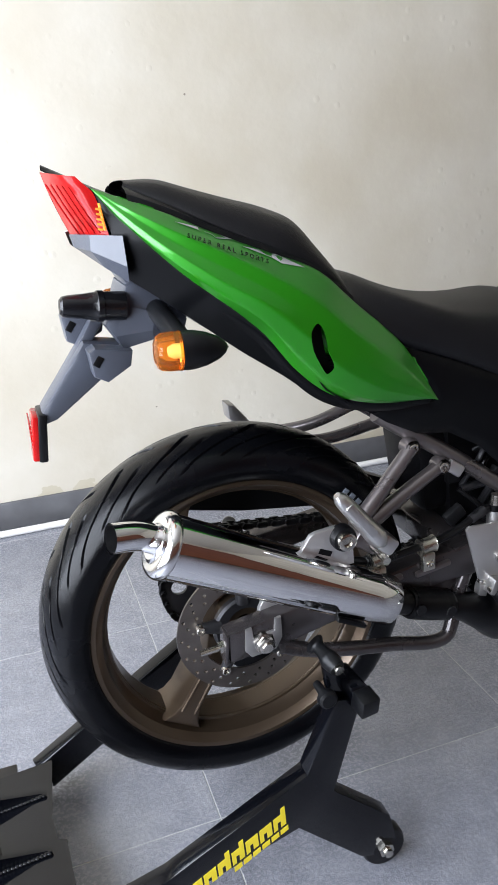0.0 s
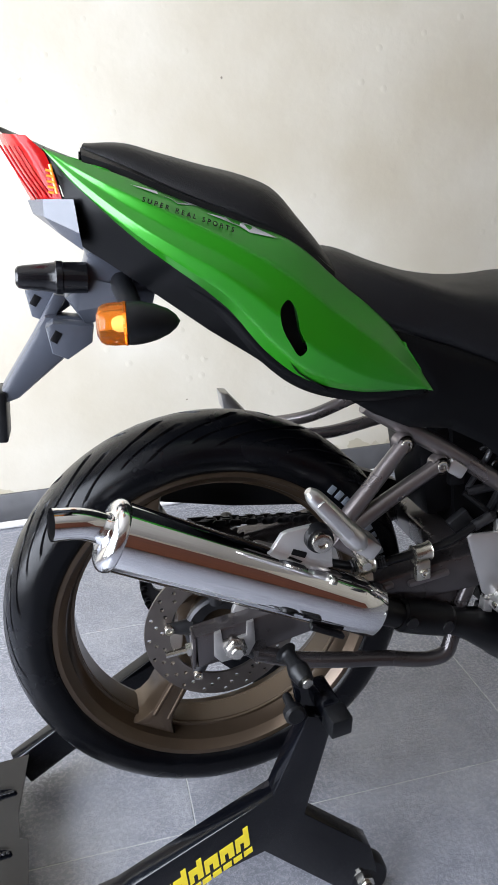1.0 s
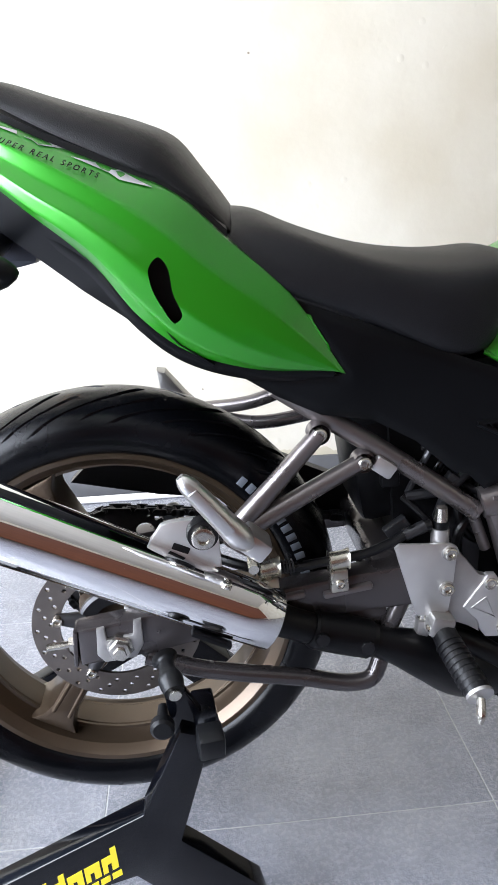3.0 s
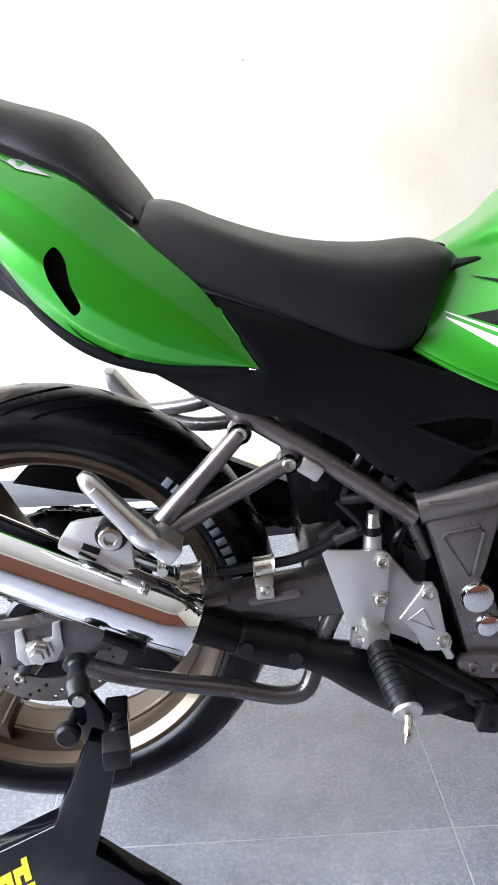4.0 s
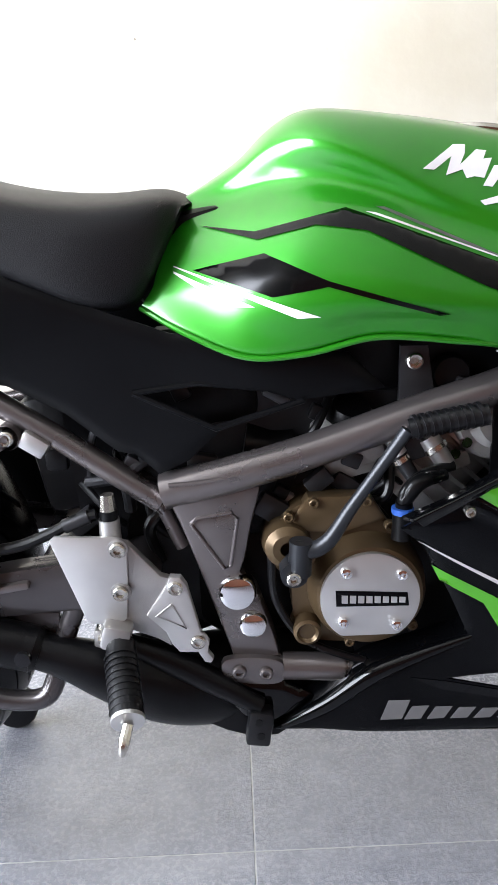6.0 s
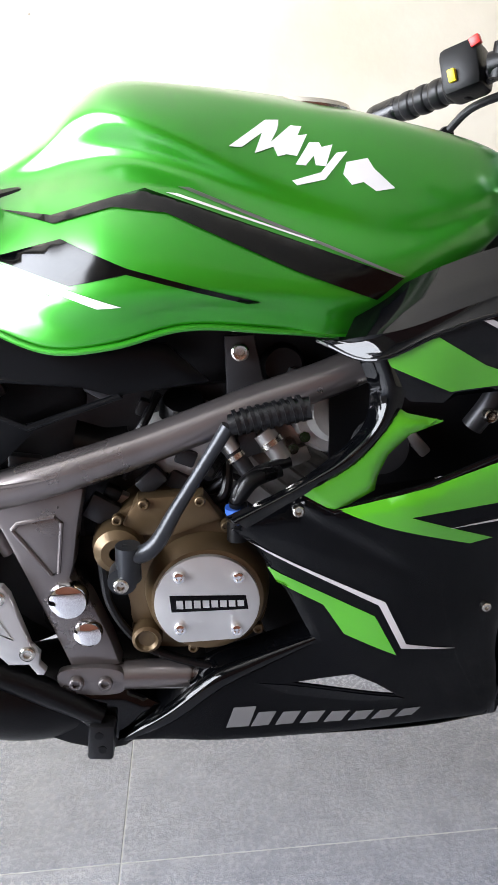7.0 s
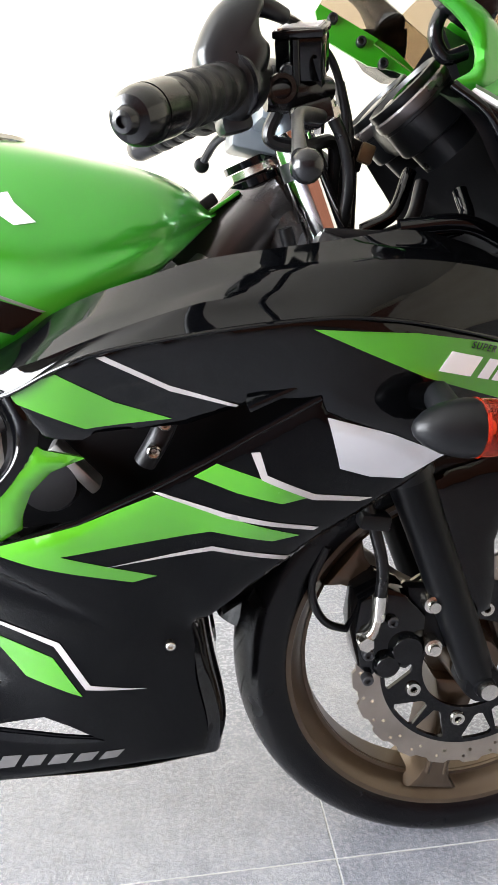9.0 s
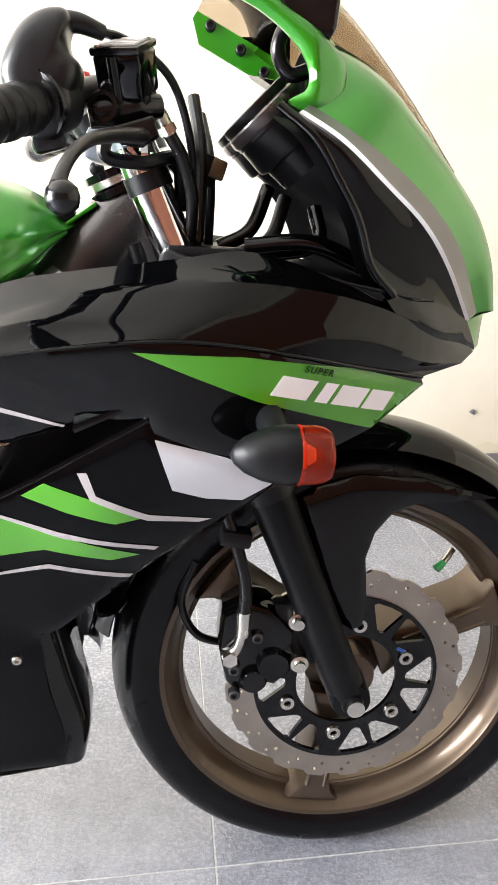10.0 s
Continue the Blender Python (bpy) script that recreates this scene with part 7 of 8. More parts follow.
for k in range(8):
    x = 0.682 + 0.0262 * k
    z0, z1 = 0.274 - 0.0008 * k, 0.291 - 0.0018 * k
    w = 0.024 if k == 0 else 0.019
    decal("emblem", [(x, 0, z0), (x + w, 0, z0), (x + w + 0.009, 0, z1 + (0.006 if k == 0 else 0)), (x + 0.009, 0, z1 + (0.006 if k == 0 else 0))], gl, GREYV, low, 0.001, label="grey slanted emblem bars", step=0.006)
for k, w in enumerate((0.033, 0.012, 0.028, 0.024)):
    x = (1.192, 1.233, 1.249, 1.28)[k]
    z = 0.681 - 0.26 * (x - 1.192)
    decal("emblem", [(x, 0, z), (x + w, 0, z - 0.26 * w), (x + w + 0.012, 0, z - 0.26 * w + 0.016), (x + 0.012, 0, z + 0.016)], gm, WHITEV, side, 0.0016, label="white slanted emblem bars", step=0.006)


def lettering(name, text, size, at, turn, material, parent, f=None, gap=1.25):
    cu = bpy.data.curves.new(name, "FONT")
    cu.body, cu.size, cu.extrude, cu.shear, cu.offset, cu.space_character = text, size, 0.0003, 0.2, size * 0.018, gap
    tmp = bpy.data.objects.new(name, cu)
    scene.collection.objects.link(tmp)
    bpy.context.view_layer.update()
    me = bpy.data.meshes.new_from_object(tmp.evaluated_get(bpy.context.evaluated_depsgraph_get()))
    bpy.data.objects.remove(tmp)
    b = bmesh.new()
    b.from_mesh(me)
    bmesh.ops.transform(b, matrix=pose(*at, *turn), verts=b.verts)
    for v in b.verts if f else ():
        v.co.y = f(v.co.x, v.co.z) - (0.0048 if f is gt else 0.0022) + (0.0003 if v.co.y > at[1] else 0)
    return part(name, b, material, parent)


lettering("lettering", "SUPER", 0.0085, (1.2225, gm(1.235, 0.7) - 0.0022, 0.6985), (90, 15, 0), DARK, side, gm)
lettering("lettering", "SUPER REAL SPORTS", 0.007, (-0.07, -0.11, 0.967), (90, 21, 0), BLACKVINYL, panel, gt, 1.7)
# bay behind the air opening; an added dark sheet keeps it dark
part("opening_filler", sheet([(0.80, 0, 0.66), (1.09, 0, 0.70), (1.14, 0, 0.70), (1.14, 0, 0.64), (1.10, 0, 0.60), (0.92, 0, 0.53), (0.80, 0, 0.52)], lambda x, z: -0.10, 0.03, 0.004), DARK, low)
duct = part("coolant_pipe", tube([(0.965, -0.125, 0.645), (0.95, -0.13, 0.615), (0.935, -0.125, 0.59)], 0.011, 14), DARKSTEEL, low)
bolt("pipe_bolt", Vector((0.957, -0.14, 0.632)), 0.007, low)
bolt("pipe_bolt", Vector((0.945, -0.142, 0.606)), 0.007, low)
part("duct_rib", block((0.87, -0.12, 0.59), (0.012, 0.03, 0.06), (0, -40, 0), 0.003), CASTALU, low)
part("duct_disc", turned([(0, 0.01), (0.026, 0.01), (0.03, 0.0)], (0.845, -0.125, 0.576), (0, -1, 0), 28), DARKSTEEL, low)
part("cowl_fin", block((1.055, -0.195, 0.668), (0.06, 0.02, 0.006), (0, -22, 0), 0.002), GLOSS, low)

# nose and screen
def widen(q, out):
    """The line carried outwards along the sight from beside it; out falls off towards the chin."""
    e = np.array((1.08, -0.785, 0.829))
    r = []
    for p in q:
        d = out * min(1.0, max(0.0, (p[2] - 0.757) / 0.13))
        r.append(tuple(e + (np.array(p) - e) * (p[1] - d - e[1]) / (p[1] - e[1])))
    return r


NA, NB, NC = widen(NA, 0.062), widen(NB, 0.05), widen(NC, 0.04)
nose = pair("nose_cowl", skin([NA, [((a[0] + b[0]) / 2, (a[1] + b[1]) / 2 - 0.003, (a[2] + b[2]) / 2) for a, b in zip(NA, NB)], NB], 40, 12, mirror=False, thick=0.002), GLOSS, bike, "gloss black and green nose cowl with a white stripe", 40)
pair("nose_stripe", skin([NB, [(x + 0.0028, y - 0.0015, z + 0.002) for x, y, z in NB]], 40, 3, mirror=False), WHITEV, nose, "white stripe")
NB3 = [(x + 0.0028, y - 0.0015, z + 0.002) for x, y, z in NB]
NC = [(x + 0.004, y + 0.001, z + 0.003) for x, y, z in NC]
pair("nose_band", skin([NB3, NC], 40, 6, mirror=False), GREYV, nose, "grey band")
part("nose_top", skin([NC, [(0.5 * (a[0] + b[0]) + 0.012, a[1] * 0.72, 0.5 * (a[2] + b[2]) + 0.006) for a, b in zip(cr(NC, 7), cr(ND, 7))], [tuple(p) for p in cr(ND, 7)]], 40, 14, thick=0.002), GREEN, nose, "glossy green nose panel", 60)
pair("nose_lower", skin([[(1.295, -0.157, 0.762), (1.325, -0.15, 0.752), (1.365, -0.125, 0.745), (1.404, -0.095, 0.724)], [(1.31, -0.16, 0.742), (1.345, -0.145, 0.728), (1.385, -0.112, 0.712), (1.423, -0.076, 0.692)], [(1.345, -0.12, 0.70), (1.38, -0.10, 0.69), (1.42, -0.06, 0.682), (1.44, 0.0, 0.68)]], 24, 8, mirror=False), GLOSS, nose)
part("chin", skin([[(1.404, -0.095, 0.724), (1.423, -0.076, 0.692)], [(1.44, -0.05, 0.724), (1.44, -0.045, 0.69)], [(1.456, 0, 0.714), (1.45, 0, 0.685)]], 8, 8), GREEN, nose)
part("screen_surround", sheet(GREENUP, rounded(GREENUP, lambda x, z: -0.152 + 0.5 * max(0, x - 1.235), 0.005, 0.009), 0.004, 0.004, (), True), GREEN, nose, "green screen surround", 45)
part("screen_surround", sheet([(1.147, 0, 1.027), (1.153, 0, 1.001), (1.208, 0, 0.972), (1.239, 0, 0.967), (1.28, 0, 0.953), (1.239, 0, 0.989), (1.152, 0, 1.034)], lambda x, z: 0.105, 0.01, 0.004), GREEN, nose, "green screen surround", 45)
for q in ((1.166, 0.103, 1.019), (1.199, 0.103, 0.996), (1.225, 0.103, 0.974)):
    bolt("surround_screw", Vector(q), 0.006, nose, axis=(0, -1, 0.1), material=PLASTIC)
part("screen_stay", tube([(1.225, -0.1, 0.985), (1.214, -0.1, 0.972), (1.211, -0.1, 0.957), (1.221, -0.1, 0.941), (1.24, -0.1, 0.945)], 0.0065, 14, 40), SEMI, nose)
part("nose_lip", tube([(x + 0.002, y + 0.002, z) for x, y, z in NA], 0.0042, 12, 50), GLOSS, nose)
SCR = [(1.262, 0, 1.042), (1.31, 0, 0.995), (1.36, 0, 0.94), (1.405, 0, 0.878), (1.412, 0, 0.868)]
scr = part("windscreen", skin([[(1.215, -0.105, 0.995), (1.262, -0.10, 0.962), (1.312, -0.088, 0.918), (1.362, -0.065, 0.875), (1.40, -0.03, 0.862)], [(1.245, -0.06, 1.025), (1.292, -0.058, 0.985), (1.344, -0.05, 0.93), (1.392, -0.036, 0.876), (1.41, -0.015, 0.866)], SCR], 40, 14, thick=0.003), SMOKE, bike, "smoky brown windscreen", 60)
scr.visible_shadow = False
scr2 = part("screen_side", sheet([(1.152, 0, 1.034), (1.239, 0, 0.989), (1.28, 0, 0.957), (1.302, 0, 0.982), (1.234, 0, 1.031), (1.195, 0, 1.06), (1.165, 0, 1.056)], lambda x, z: 0.105, 0.02, 0.003), SMOKE, scr)
scr2.visible_shadow = False
for q in ((1.297, -0.098, 0.927), (1.334, -0.085, 0.893)):
    bolt("screen_screw", Vector(q), 0.0055, scr, axis=(0.6, -0.4, 0.7), material=STEEL)
BOOT = [(1.202, 0, 1.012), (1.202, 0, 0.992), (1.216, 0, 0.975), (1.238, 0, 0.962), (1.248, 0, 0.961), (1.254, 0, 0.969), (1.257, 0, 0.994), (1.257, 0, 1.013)]
for s in (1, -1):
    b = plate(BOOT, *((-0.138, -0.098) if s > 0 else (-0.16, -0.118)), 0.010)
    mir = part("mirror_foot", b if s > 0 else mirror_bm(b), SEMI, bike, "black mirror foot and rubber boot", 50)
    part("mirror_stem", tube([(1.235, -0.118 * s, 1.01), (1.215, -0.15 * s, 1.05), (1.19, -0.19 * s, 1.08)], [0.022, 0.013, 0.01], 16), SEMI, mir)
part("nose_liner", skin([[(x - 0.008, y * 0.94, z - 0.004) for x, y, z in q] for q in (NA, NB, NC, ND)], 40, 20), DARK, nose, "black inner liner")
# instruments
nrm = Vector((-0.68, 0, 0.73))
gau = part("instrument_pod", block((1.212, -0.018, 0.897), (0.05, 0.11, 0.05), (0, -43, 0), 0.014), HOUSING, bike, "black instrument pod with two round dials", 50)
for y in (-0.062, 0.026):
    c = Vector((1.197, y, 0.92))
    part("dial_drum", turned([(0.038, -0.004), (0.0385, -0.02), (0.0375, -0.021), (0.0375, -0.045), (0.036, -0.048), (0.031, -0.05), (0.029, -0.072), (0.0, -0.073)], c, nrm, 48), HOUSING, gau)
    part("dial_bezel", turned([(0.033, 0.0), (0.036, 0.004), (0.039, 0.003), (0.0395, -0.003), (0.0385, -0.005)], c, nrm, 48), HOUSING, gau)
    part("dial_trim", turned([(0.0385, -0.005), (0.0402, -0.007), (0.0405, -0.014), (0.0388, -0.017)], c, nrm, 48), TITAN, gau, "satin grey trim ring")
    part("dial_glass", turned([(0.0, 0.003), (0.02, 0.002), (0.034, -0.001)], c, nrm, 40), GLOSS, gau)
for k, q in enumerate([((1.21, -0.05, 0.85), (1.19, -0.06, 0.81), (1.16, -0.06, 0.795)), ((1.23, -0.03, 0.84), (1.21, -0.05, 0.80), (1.17, -0.05, 0.785)), ((1.25, -0.08, 0.83), (1.25, -0.1, 0.80), (1.20, -0.1, 0.79), (1.15, -0.09, 0.79))]):
    part("pod_stay", tube(q, 0.007, 12, 24), (GLOSS, DARKSTEEL, GLOSS)[k], gau)
part("stay_plate", block((1.16, -0.05, 0.79), (0.10, 0.12, 0.012), (0, 5, 0), 0.003), DARK, gau)
part("head_bracket", tube([(1.29, -0.11, 0.78), (1.24, -0.12, 0.80), (1.18, -0.115, 0.797)], 0.0085, 12, 24), GLOSS, gau)
part("ducting", block((1.23, 0, 0.76), (0.14, 0.22, 0.03), (0, 5, 0), 0.01), DARK, gau)

# steering head and bars
head = part("steering_head", tube([(1.005, 0, 0.745), (1.04, 0, 0.79), (1.075, 0, 0.828), (1.085, 0, 0.835)], [0.042, 0.037, 0.036, 0.036], 28, 16), HEADM, bike, "dark titanium-grey steering head")
part("head_tube", tube([(1.11, 0, 0.765), (1.071, 0, 0.848)], 0.03, 28), HEADM, head)
yoke = part("top_yoke", block((1.068, 0, 0.884), (0.064, 0.085, 0.03), (0, 12, 0), 0.006), YOKEM, bike, "grey alloy top yoke")
part("yoke_wing", block((1.078, 0, 0.894), (0.046, 0.225, 0.02), (0, 18, 0), 0.006), YOKEM, yoke)
for k, (dz, rr_, mm) in enumerate(((0.0, 0.036, GLOSS), (0.0095, 0.0325, STEEL), (0.017, 0.036, GLOSS))):
    part("bearing_ring", tube([(1.071 - 0.3 * dz, 0, 0.846 + dz), (1.0685 - 0.3 * dz, 0, 0.8525 + dz)], rr_, 36), mm, yoke)
for s in (-1, 1):
    part("fork_cap", tube([(1.083, s * 0.089, 0.89), (1.072, s * 0.089, 0.92)], 0.022, 24), DARKSTEEL, yoke)
    part("fork_cap_nut", tube([(1.072, s * 0.089, 0.92), (1.069, s * 0.089, 0.929)], 0.013, 6), STEEL, yoke, smooth=20)
part("stem_nut", tube([(1.058, 0, 0.89), (1.052, 0, 0.906)], 0.02, 6), STEEL, yoke, smooth=20)
part("ignition_switch", tube([(1.045, 0, 0.90), (1.035, 0, 0.915)], 0.018, 20), PLASTIC, yoke)
bolt("pinch_bolt", Vector((1.078, -0.043, 0.886)), 0.0095, yoke)
part("lower_yoke", block((1.13, 0, 0.775), (0.06, 0.23, 0.03), (0, 20, 0), 0.008), DARKSTEEL, bike)


def grip_set(s, p_in, p_out):
    """A clip-on bar with its rubber grip and bar end; s is the side."""
    a, b = Vector(p_in), Vector(p_out)
    d = (b - a).normalized()
    bar = part("clip_on_bar", tube([a, b], 0.011, 16), DARKSTEEL, bike, "black clip-on handlebar")
    g0, g1 = a.lerp(b, 0.42), a.lerp(b, 0.95)
    part("grip", tube([g0, g0.lerp(g1, 0.5), g1], [0.0165, 0.0165, 0.0165], 22, 12), SOFTRUBBER, bar, "ribbed black rubber grip")
    for k in range(4):
        q = g0.lerp(g1, 0.05 + 0.175 * k)
        part("grip_ring", tube([q, q + d * 0.001, q + d * 0.0145, q + d * 0.0155], [0.0165, 0.0176, 0.0176, 0.0165], 24, 8), SOFTRUBBER, bar)
    part("grip_sleeve", tube([g0.lerp(g1, 0.76), g0.lerp(g1, 0.775), g1], [0.0167, 0.0174, 0.0175], 26, 8), SEMI, bar, "smooth glossy grip end")
    part("grip_flange", tube([g0 - d * 0.008, g0 - d * 0.006, g0 - d * 0.001, g0], [0.0185, 0.0205, 0.0205, 0.0185], 30), SOFTRUBBER, bar)
    part("bar_end", turned([(0, 0.027), (0.003, 0.027), (0.0035, 0.03), (0.0062, 0.0295), (0.0075, 0.0265), (0.0082, 0.023), (0.0132, 0.0205), (0.0162, 0.014), (0.0175, 0.005), (0.017, 0.0), (0.0135, 0.0)], g1, d, 28), SEMI, bar)
    part("clamp", tube([Vector((1.09, 0.089 * s, 0.886)), Vector((1.079, 0.089 * s, 0.914))], 0.0265, 28), YOKEM, bar)
    part("clamp_arm", beam((1.083, 0.09 * s, 0.9), a + d * 0.03, 0.024, 0.02), DARKSTEEL, bar)
    return bar, a, d


rbar, ra, rd = grip_set(-1, (1.066, -0.108, 0.928), (0.953, -0.322, 0.867))
tc0 = ra + rd * 0.088
part("throttle_housing", turned([(0.0, -0.016), (0.020, -0.016), (0.0235, -0.012), (0.0245, 0.006), (0.0235, 0.011), (0.0205, 0.014), (0.0, 0.014)], tc0, rd, 48), HOUSING, rbar, "black throttle and switch housing")
part("housing_ring", turned([(0.0235, 0.0105), (0.0245, 0.013), (0.0235, 0.0155), (0.0185, 0.016)], tc0, rd, 48), SEMI, rbar)
HT = [(0.994, 0, 0.921), (0.998, 0, 0.936), (1.01, 0, 0.955), (1.022, 0, 0.964), (1.035, 0, 0.968), (1.044, 0, 0.967), (1.048, 0, 0.96), (1.044, 0, 0.949), (1.046, 0, 0.938), (1.052, 0, 0.931), (1.051, 0, 0.92), (1.045, 0, 0.908), (1.034, 0, 0.88), (1.018, 0, 0.878), (1.01, 0, 0.888)]
part("housing_shell", dome(HT, -0.188, -0.165, 0.018), HOUSING, rbar, "", 70)
part("housing_foot", block((1.024, -0.182, 0.879), (0.026, 0.026, 0.014), (0, -14, 10), 0.005), HOUSING, rbar)
part("cable_elbow", tube([(1.036, -0.172, 0.962), (1.05, -0.17, 0.962), (1.061, -0.167, 0.959), (1.068, -0.163, 0.957)], [0.0085, 0.0075, 0.0065, 0.0058], 16, 16), HOUSING, rbar)
part("throttle_cable", tube([(1.062, -0.166, 0.958), (1.085, -0.135, 0.957), (1.118, -0.11, 0.935), (1.135, -0.09, 0.88), (1.13, -0.06, 0.80)], 0.0036, 10, 40), HOSEM, rbar)
RT = (20, 2, -21)
RM = pose(1.084, -0.15, 0.932, *RT)
res = part("brake_reservoir", block(tuple(RM @ Vector((0, 0, 0))), (0.037, 0.037, 0.032), RT, 0.003, taper=1.04), GLOSS, bike, "black brake fluid reservoir with a plain cap")
part("reservoir_cap", block(tuple(RM @ Vector((0, 0, 0.0185))), (0.0405, 0.0405, 0.006), RT, 0.0018), SEMI, res)
part("cap_label", block(tuple(RM @ Vector((0, 0, 0.0217))), (0.034, 0.034, 0.001), RT, 0.0004), GREYV, res)
for k in range(5):
    part("label_bar", block(tuple(RM @ Vector((0, -0.012 + 0.006 * k, 0.0225))), (0.03, 0.002, 0.0006), RT, 0), WHITEV, res)
for k in (-1, 1):
    part("cap_screw", turned([(0, 0.0012), (0.0026, 0.0012), (0.003, 0.0)], RM @ Vector((0.015 * k, 0.015 * k, 0.0215)), RM.to_3x3() @ Vector((0, 0, 1)), 12), STEEL, res)
part("sight_boss", turned([(0, 0.0035), (0.006, 0.0035), (0.0075, 0.002), (0.008, -0.002)], RM @ Vector((-0.008, -0.0185, -0.008)), RM.to_3x3() @ Vector((0, -1, 0)), 24), SEMI, res)
part("reservoir_post", tube([RM @ Vector((-0.003, -0.0175, -0.017)), RM @ Vector((-0.003, -0.0175, 0.015))], 0.0048, 18), GLOSS, res)
part("reservoir_foot", block(tuple(RM @ Vector((0.002, 0.004, -0.023))), (0.03, 0.026, 0.02), RT, 0.006, taper=1.12), SEMI, res)
part("master_body", tube([(1.052, -0.152, 0.902), (1.07, -0.15, 0.905), (1.09, -0.146, 0.908), (1.108, -0.138, 0.91)], [0.011, 0.0135, 0.0125, 0.0095], 20, 18), SEMI, res)
part("master_boss", turned([(0.0, 0.003), (0.007, 0.003), (0.008, 0.0065), (0.0115, 0.0065), (0.013, 0.004), (0.013, -0.02)], (1.066, -0.158, 0.906), (-0.2, -1, 0.1), 30), SEMI, res, "round black clamp boss")
part("lever_bracket", plate([(1.073, 0, 0.893), (1.103, 0, 0.901), (1.107, 0, 0.886), (1.094, 0, 0.877), (1.076, 0, 0.88)], -0.168, -0.146, 0.003), SEMI, res, "", 30)
part("pivot_bolt", turned([(0, 0.005), (0.005, 0.005), (0.0055, -0.018)], (1.096, -0.158, 0.892), (0, -0.4, 1), 6), STEEL, res, smooth=20)
part("brake_lever", tube([(1.097, -0.162, 0.886), (1.075, -0.21, 0.882), (1.062, -0.25, 0.876), (1.054, -0.29, 0.865), (1.05, -0.315, 0.854), (1.048, -0.33, 0.844)], [0.0058, 0.0056, 0.0046, 0.0042, 0.0044, 0.0052], 14, 50), DARKSTEEL, res, "dark grey brake lever with a ball end")
part("lever_ball", turned([(0, -0.0105), (0.0056, -0.009), (0.0094, -0.0047), (0.0105, 0), (0.0094, 0.0047), (0.0056, 0.009), (0, 0.0105)], (1.051, -0.335, 0.838), "x", 24), SEMI, res)
part("hose_banjo", tube([(1.104, -0.128, 0.912), (1.11, -0.125, 0.903), (1.116, -0.122, 0.89)], [0.0062, 0.0058, 0.0062], 12), CLAMPM, res)
part("banjo_nut", tube([(1.1125, -0.124, 0.897), (1.1155, -0.123, 0.891)], 0.0082, 6), STEEL, res, smooth=20)
part("caliper_hose", tube([(1.116, -0.122, 0.89), (1.126, -0.118, 0.872), (1.134, -0.108, 0.84), (1.13, -0.09, 0.79)], 0.0058, 12, 30), HOSEM, res)
part("lever_hose", tube([(1.07, -0.12, 0.9), (1.06, -0.12, 0.875), (1.09, -0.115, 0.868), (1.12, -0.1, 0.872), (1.125, -0.08, 0.83)], 0.006, 10, 40), HOSEM, res)
lbar, la, ld = grip_set(1, (1.085, 0.11, 0.952), (0.938, 0.30, 0.905))
part("switch_housing", block((1.022, 0.185, 0.944), (0.05, 0.055, 0.058), (-10, -15, -38), 0.01), PLASTIC, lbar, "black switch housing with red and yellow buttons")
part("bar_stub", tube([(1.04, 0.15, 0.945), (1.092, 0.10, 0.958)], 0.016, 20), PLASTIC, lbar)
part("lever_perch", tube([(1.045, 0.14, 0.93), (1.05, 0.14, 0.968)], 0.012, 16), PLASTIC, lbar)
part("horn_button", block((0.998, 0.165, 0.938), (0.009, 0.01, 0.015), (0, -15, -38), 0.0012), YELLOW, lbar, "yellow button")
part("light_switch", block((1.022, 0.16, 0.974), (0.012, 0.011, 0.011), (0, -25, -38), 0.0012), REDM, lbar, "red button")
part("clutch_lever", tube([(1.1, 0.125, 0.925), (1.07, 0.17, 0.918), (1.04, 0.215, 0.905), (1.024, 0.245, 0.883)], 0.0055, 10, 30), DARKSTEEL, lbar)
part("lever_ball", turned([(0, -0.0105), (0.0095, -0.005), (0.0105, 0), (0.0095, 0.005), (0, 0.0105)], (1.022, 0.248, 0.879), "y", 16), PLASTIC, lbar)
for k, q in enumerate([((1.14, -0.04, 0.93), (1.145, -0.06, 0.88), (1.14, -0.07, 0.80)), ((1.15, 0.02, 0.92), (1.155, -0.03, 0.87), (1.15, -0.05, 0.79)), ((1.10, 0.02, 0.88), (1.13, -0.03, 0.86), (1.14, -0.06, 0.77))]):
    part("wiring", tube(q, (0.006, 0.005, 0.007)[k], 10, 24), HOSEM, yoke)
part("wire_connector", block((1.148, -0.055, 0.865), (0.022, 0.02, 0.028), (0, 20, 20), 0.003), DARK, yoke)
part("wire_tag", block((1.16, -0.07, 0.865), (0.014, 0.008, 0.018), (0, 20, 0), 0.002), CASEM, yoke)
sg = signal((1.207, -0.243, 0.642), (-1, -0.05, 0.06), 0.025, ORANGELENS, 1, (1.19, -0.17, 0.668), "grey front turn signal with an orange lens")
signal((1.207, 0.243, 0.642), (-1, 0.05, 0.06), 0.025, ORANGELENS, 1, (1.19, 0.17, 0.668), "grey front turn signal with an orange lens")

# ---- rear stand ----
stand = base("paddock_stand", (-0.1, 0, 0), "black steel motorcycle stand with yellow graphics under the rear wheel", "motorcycle stand")


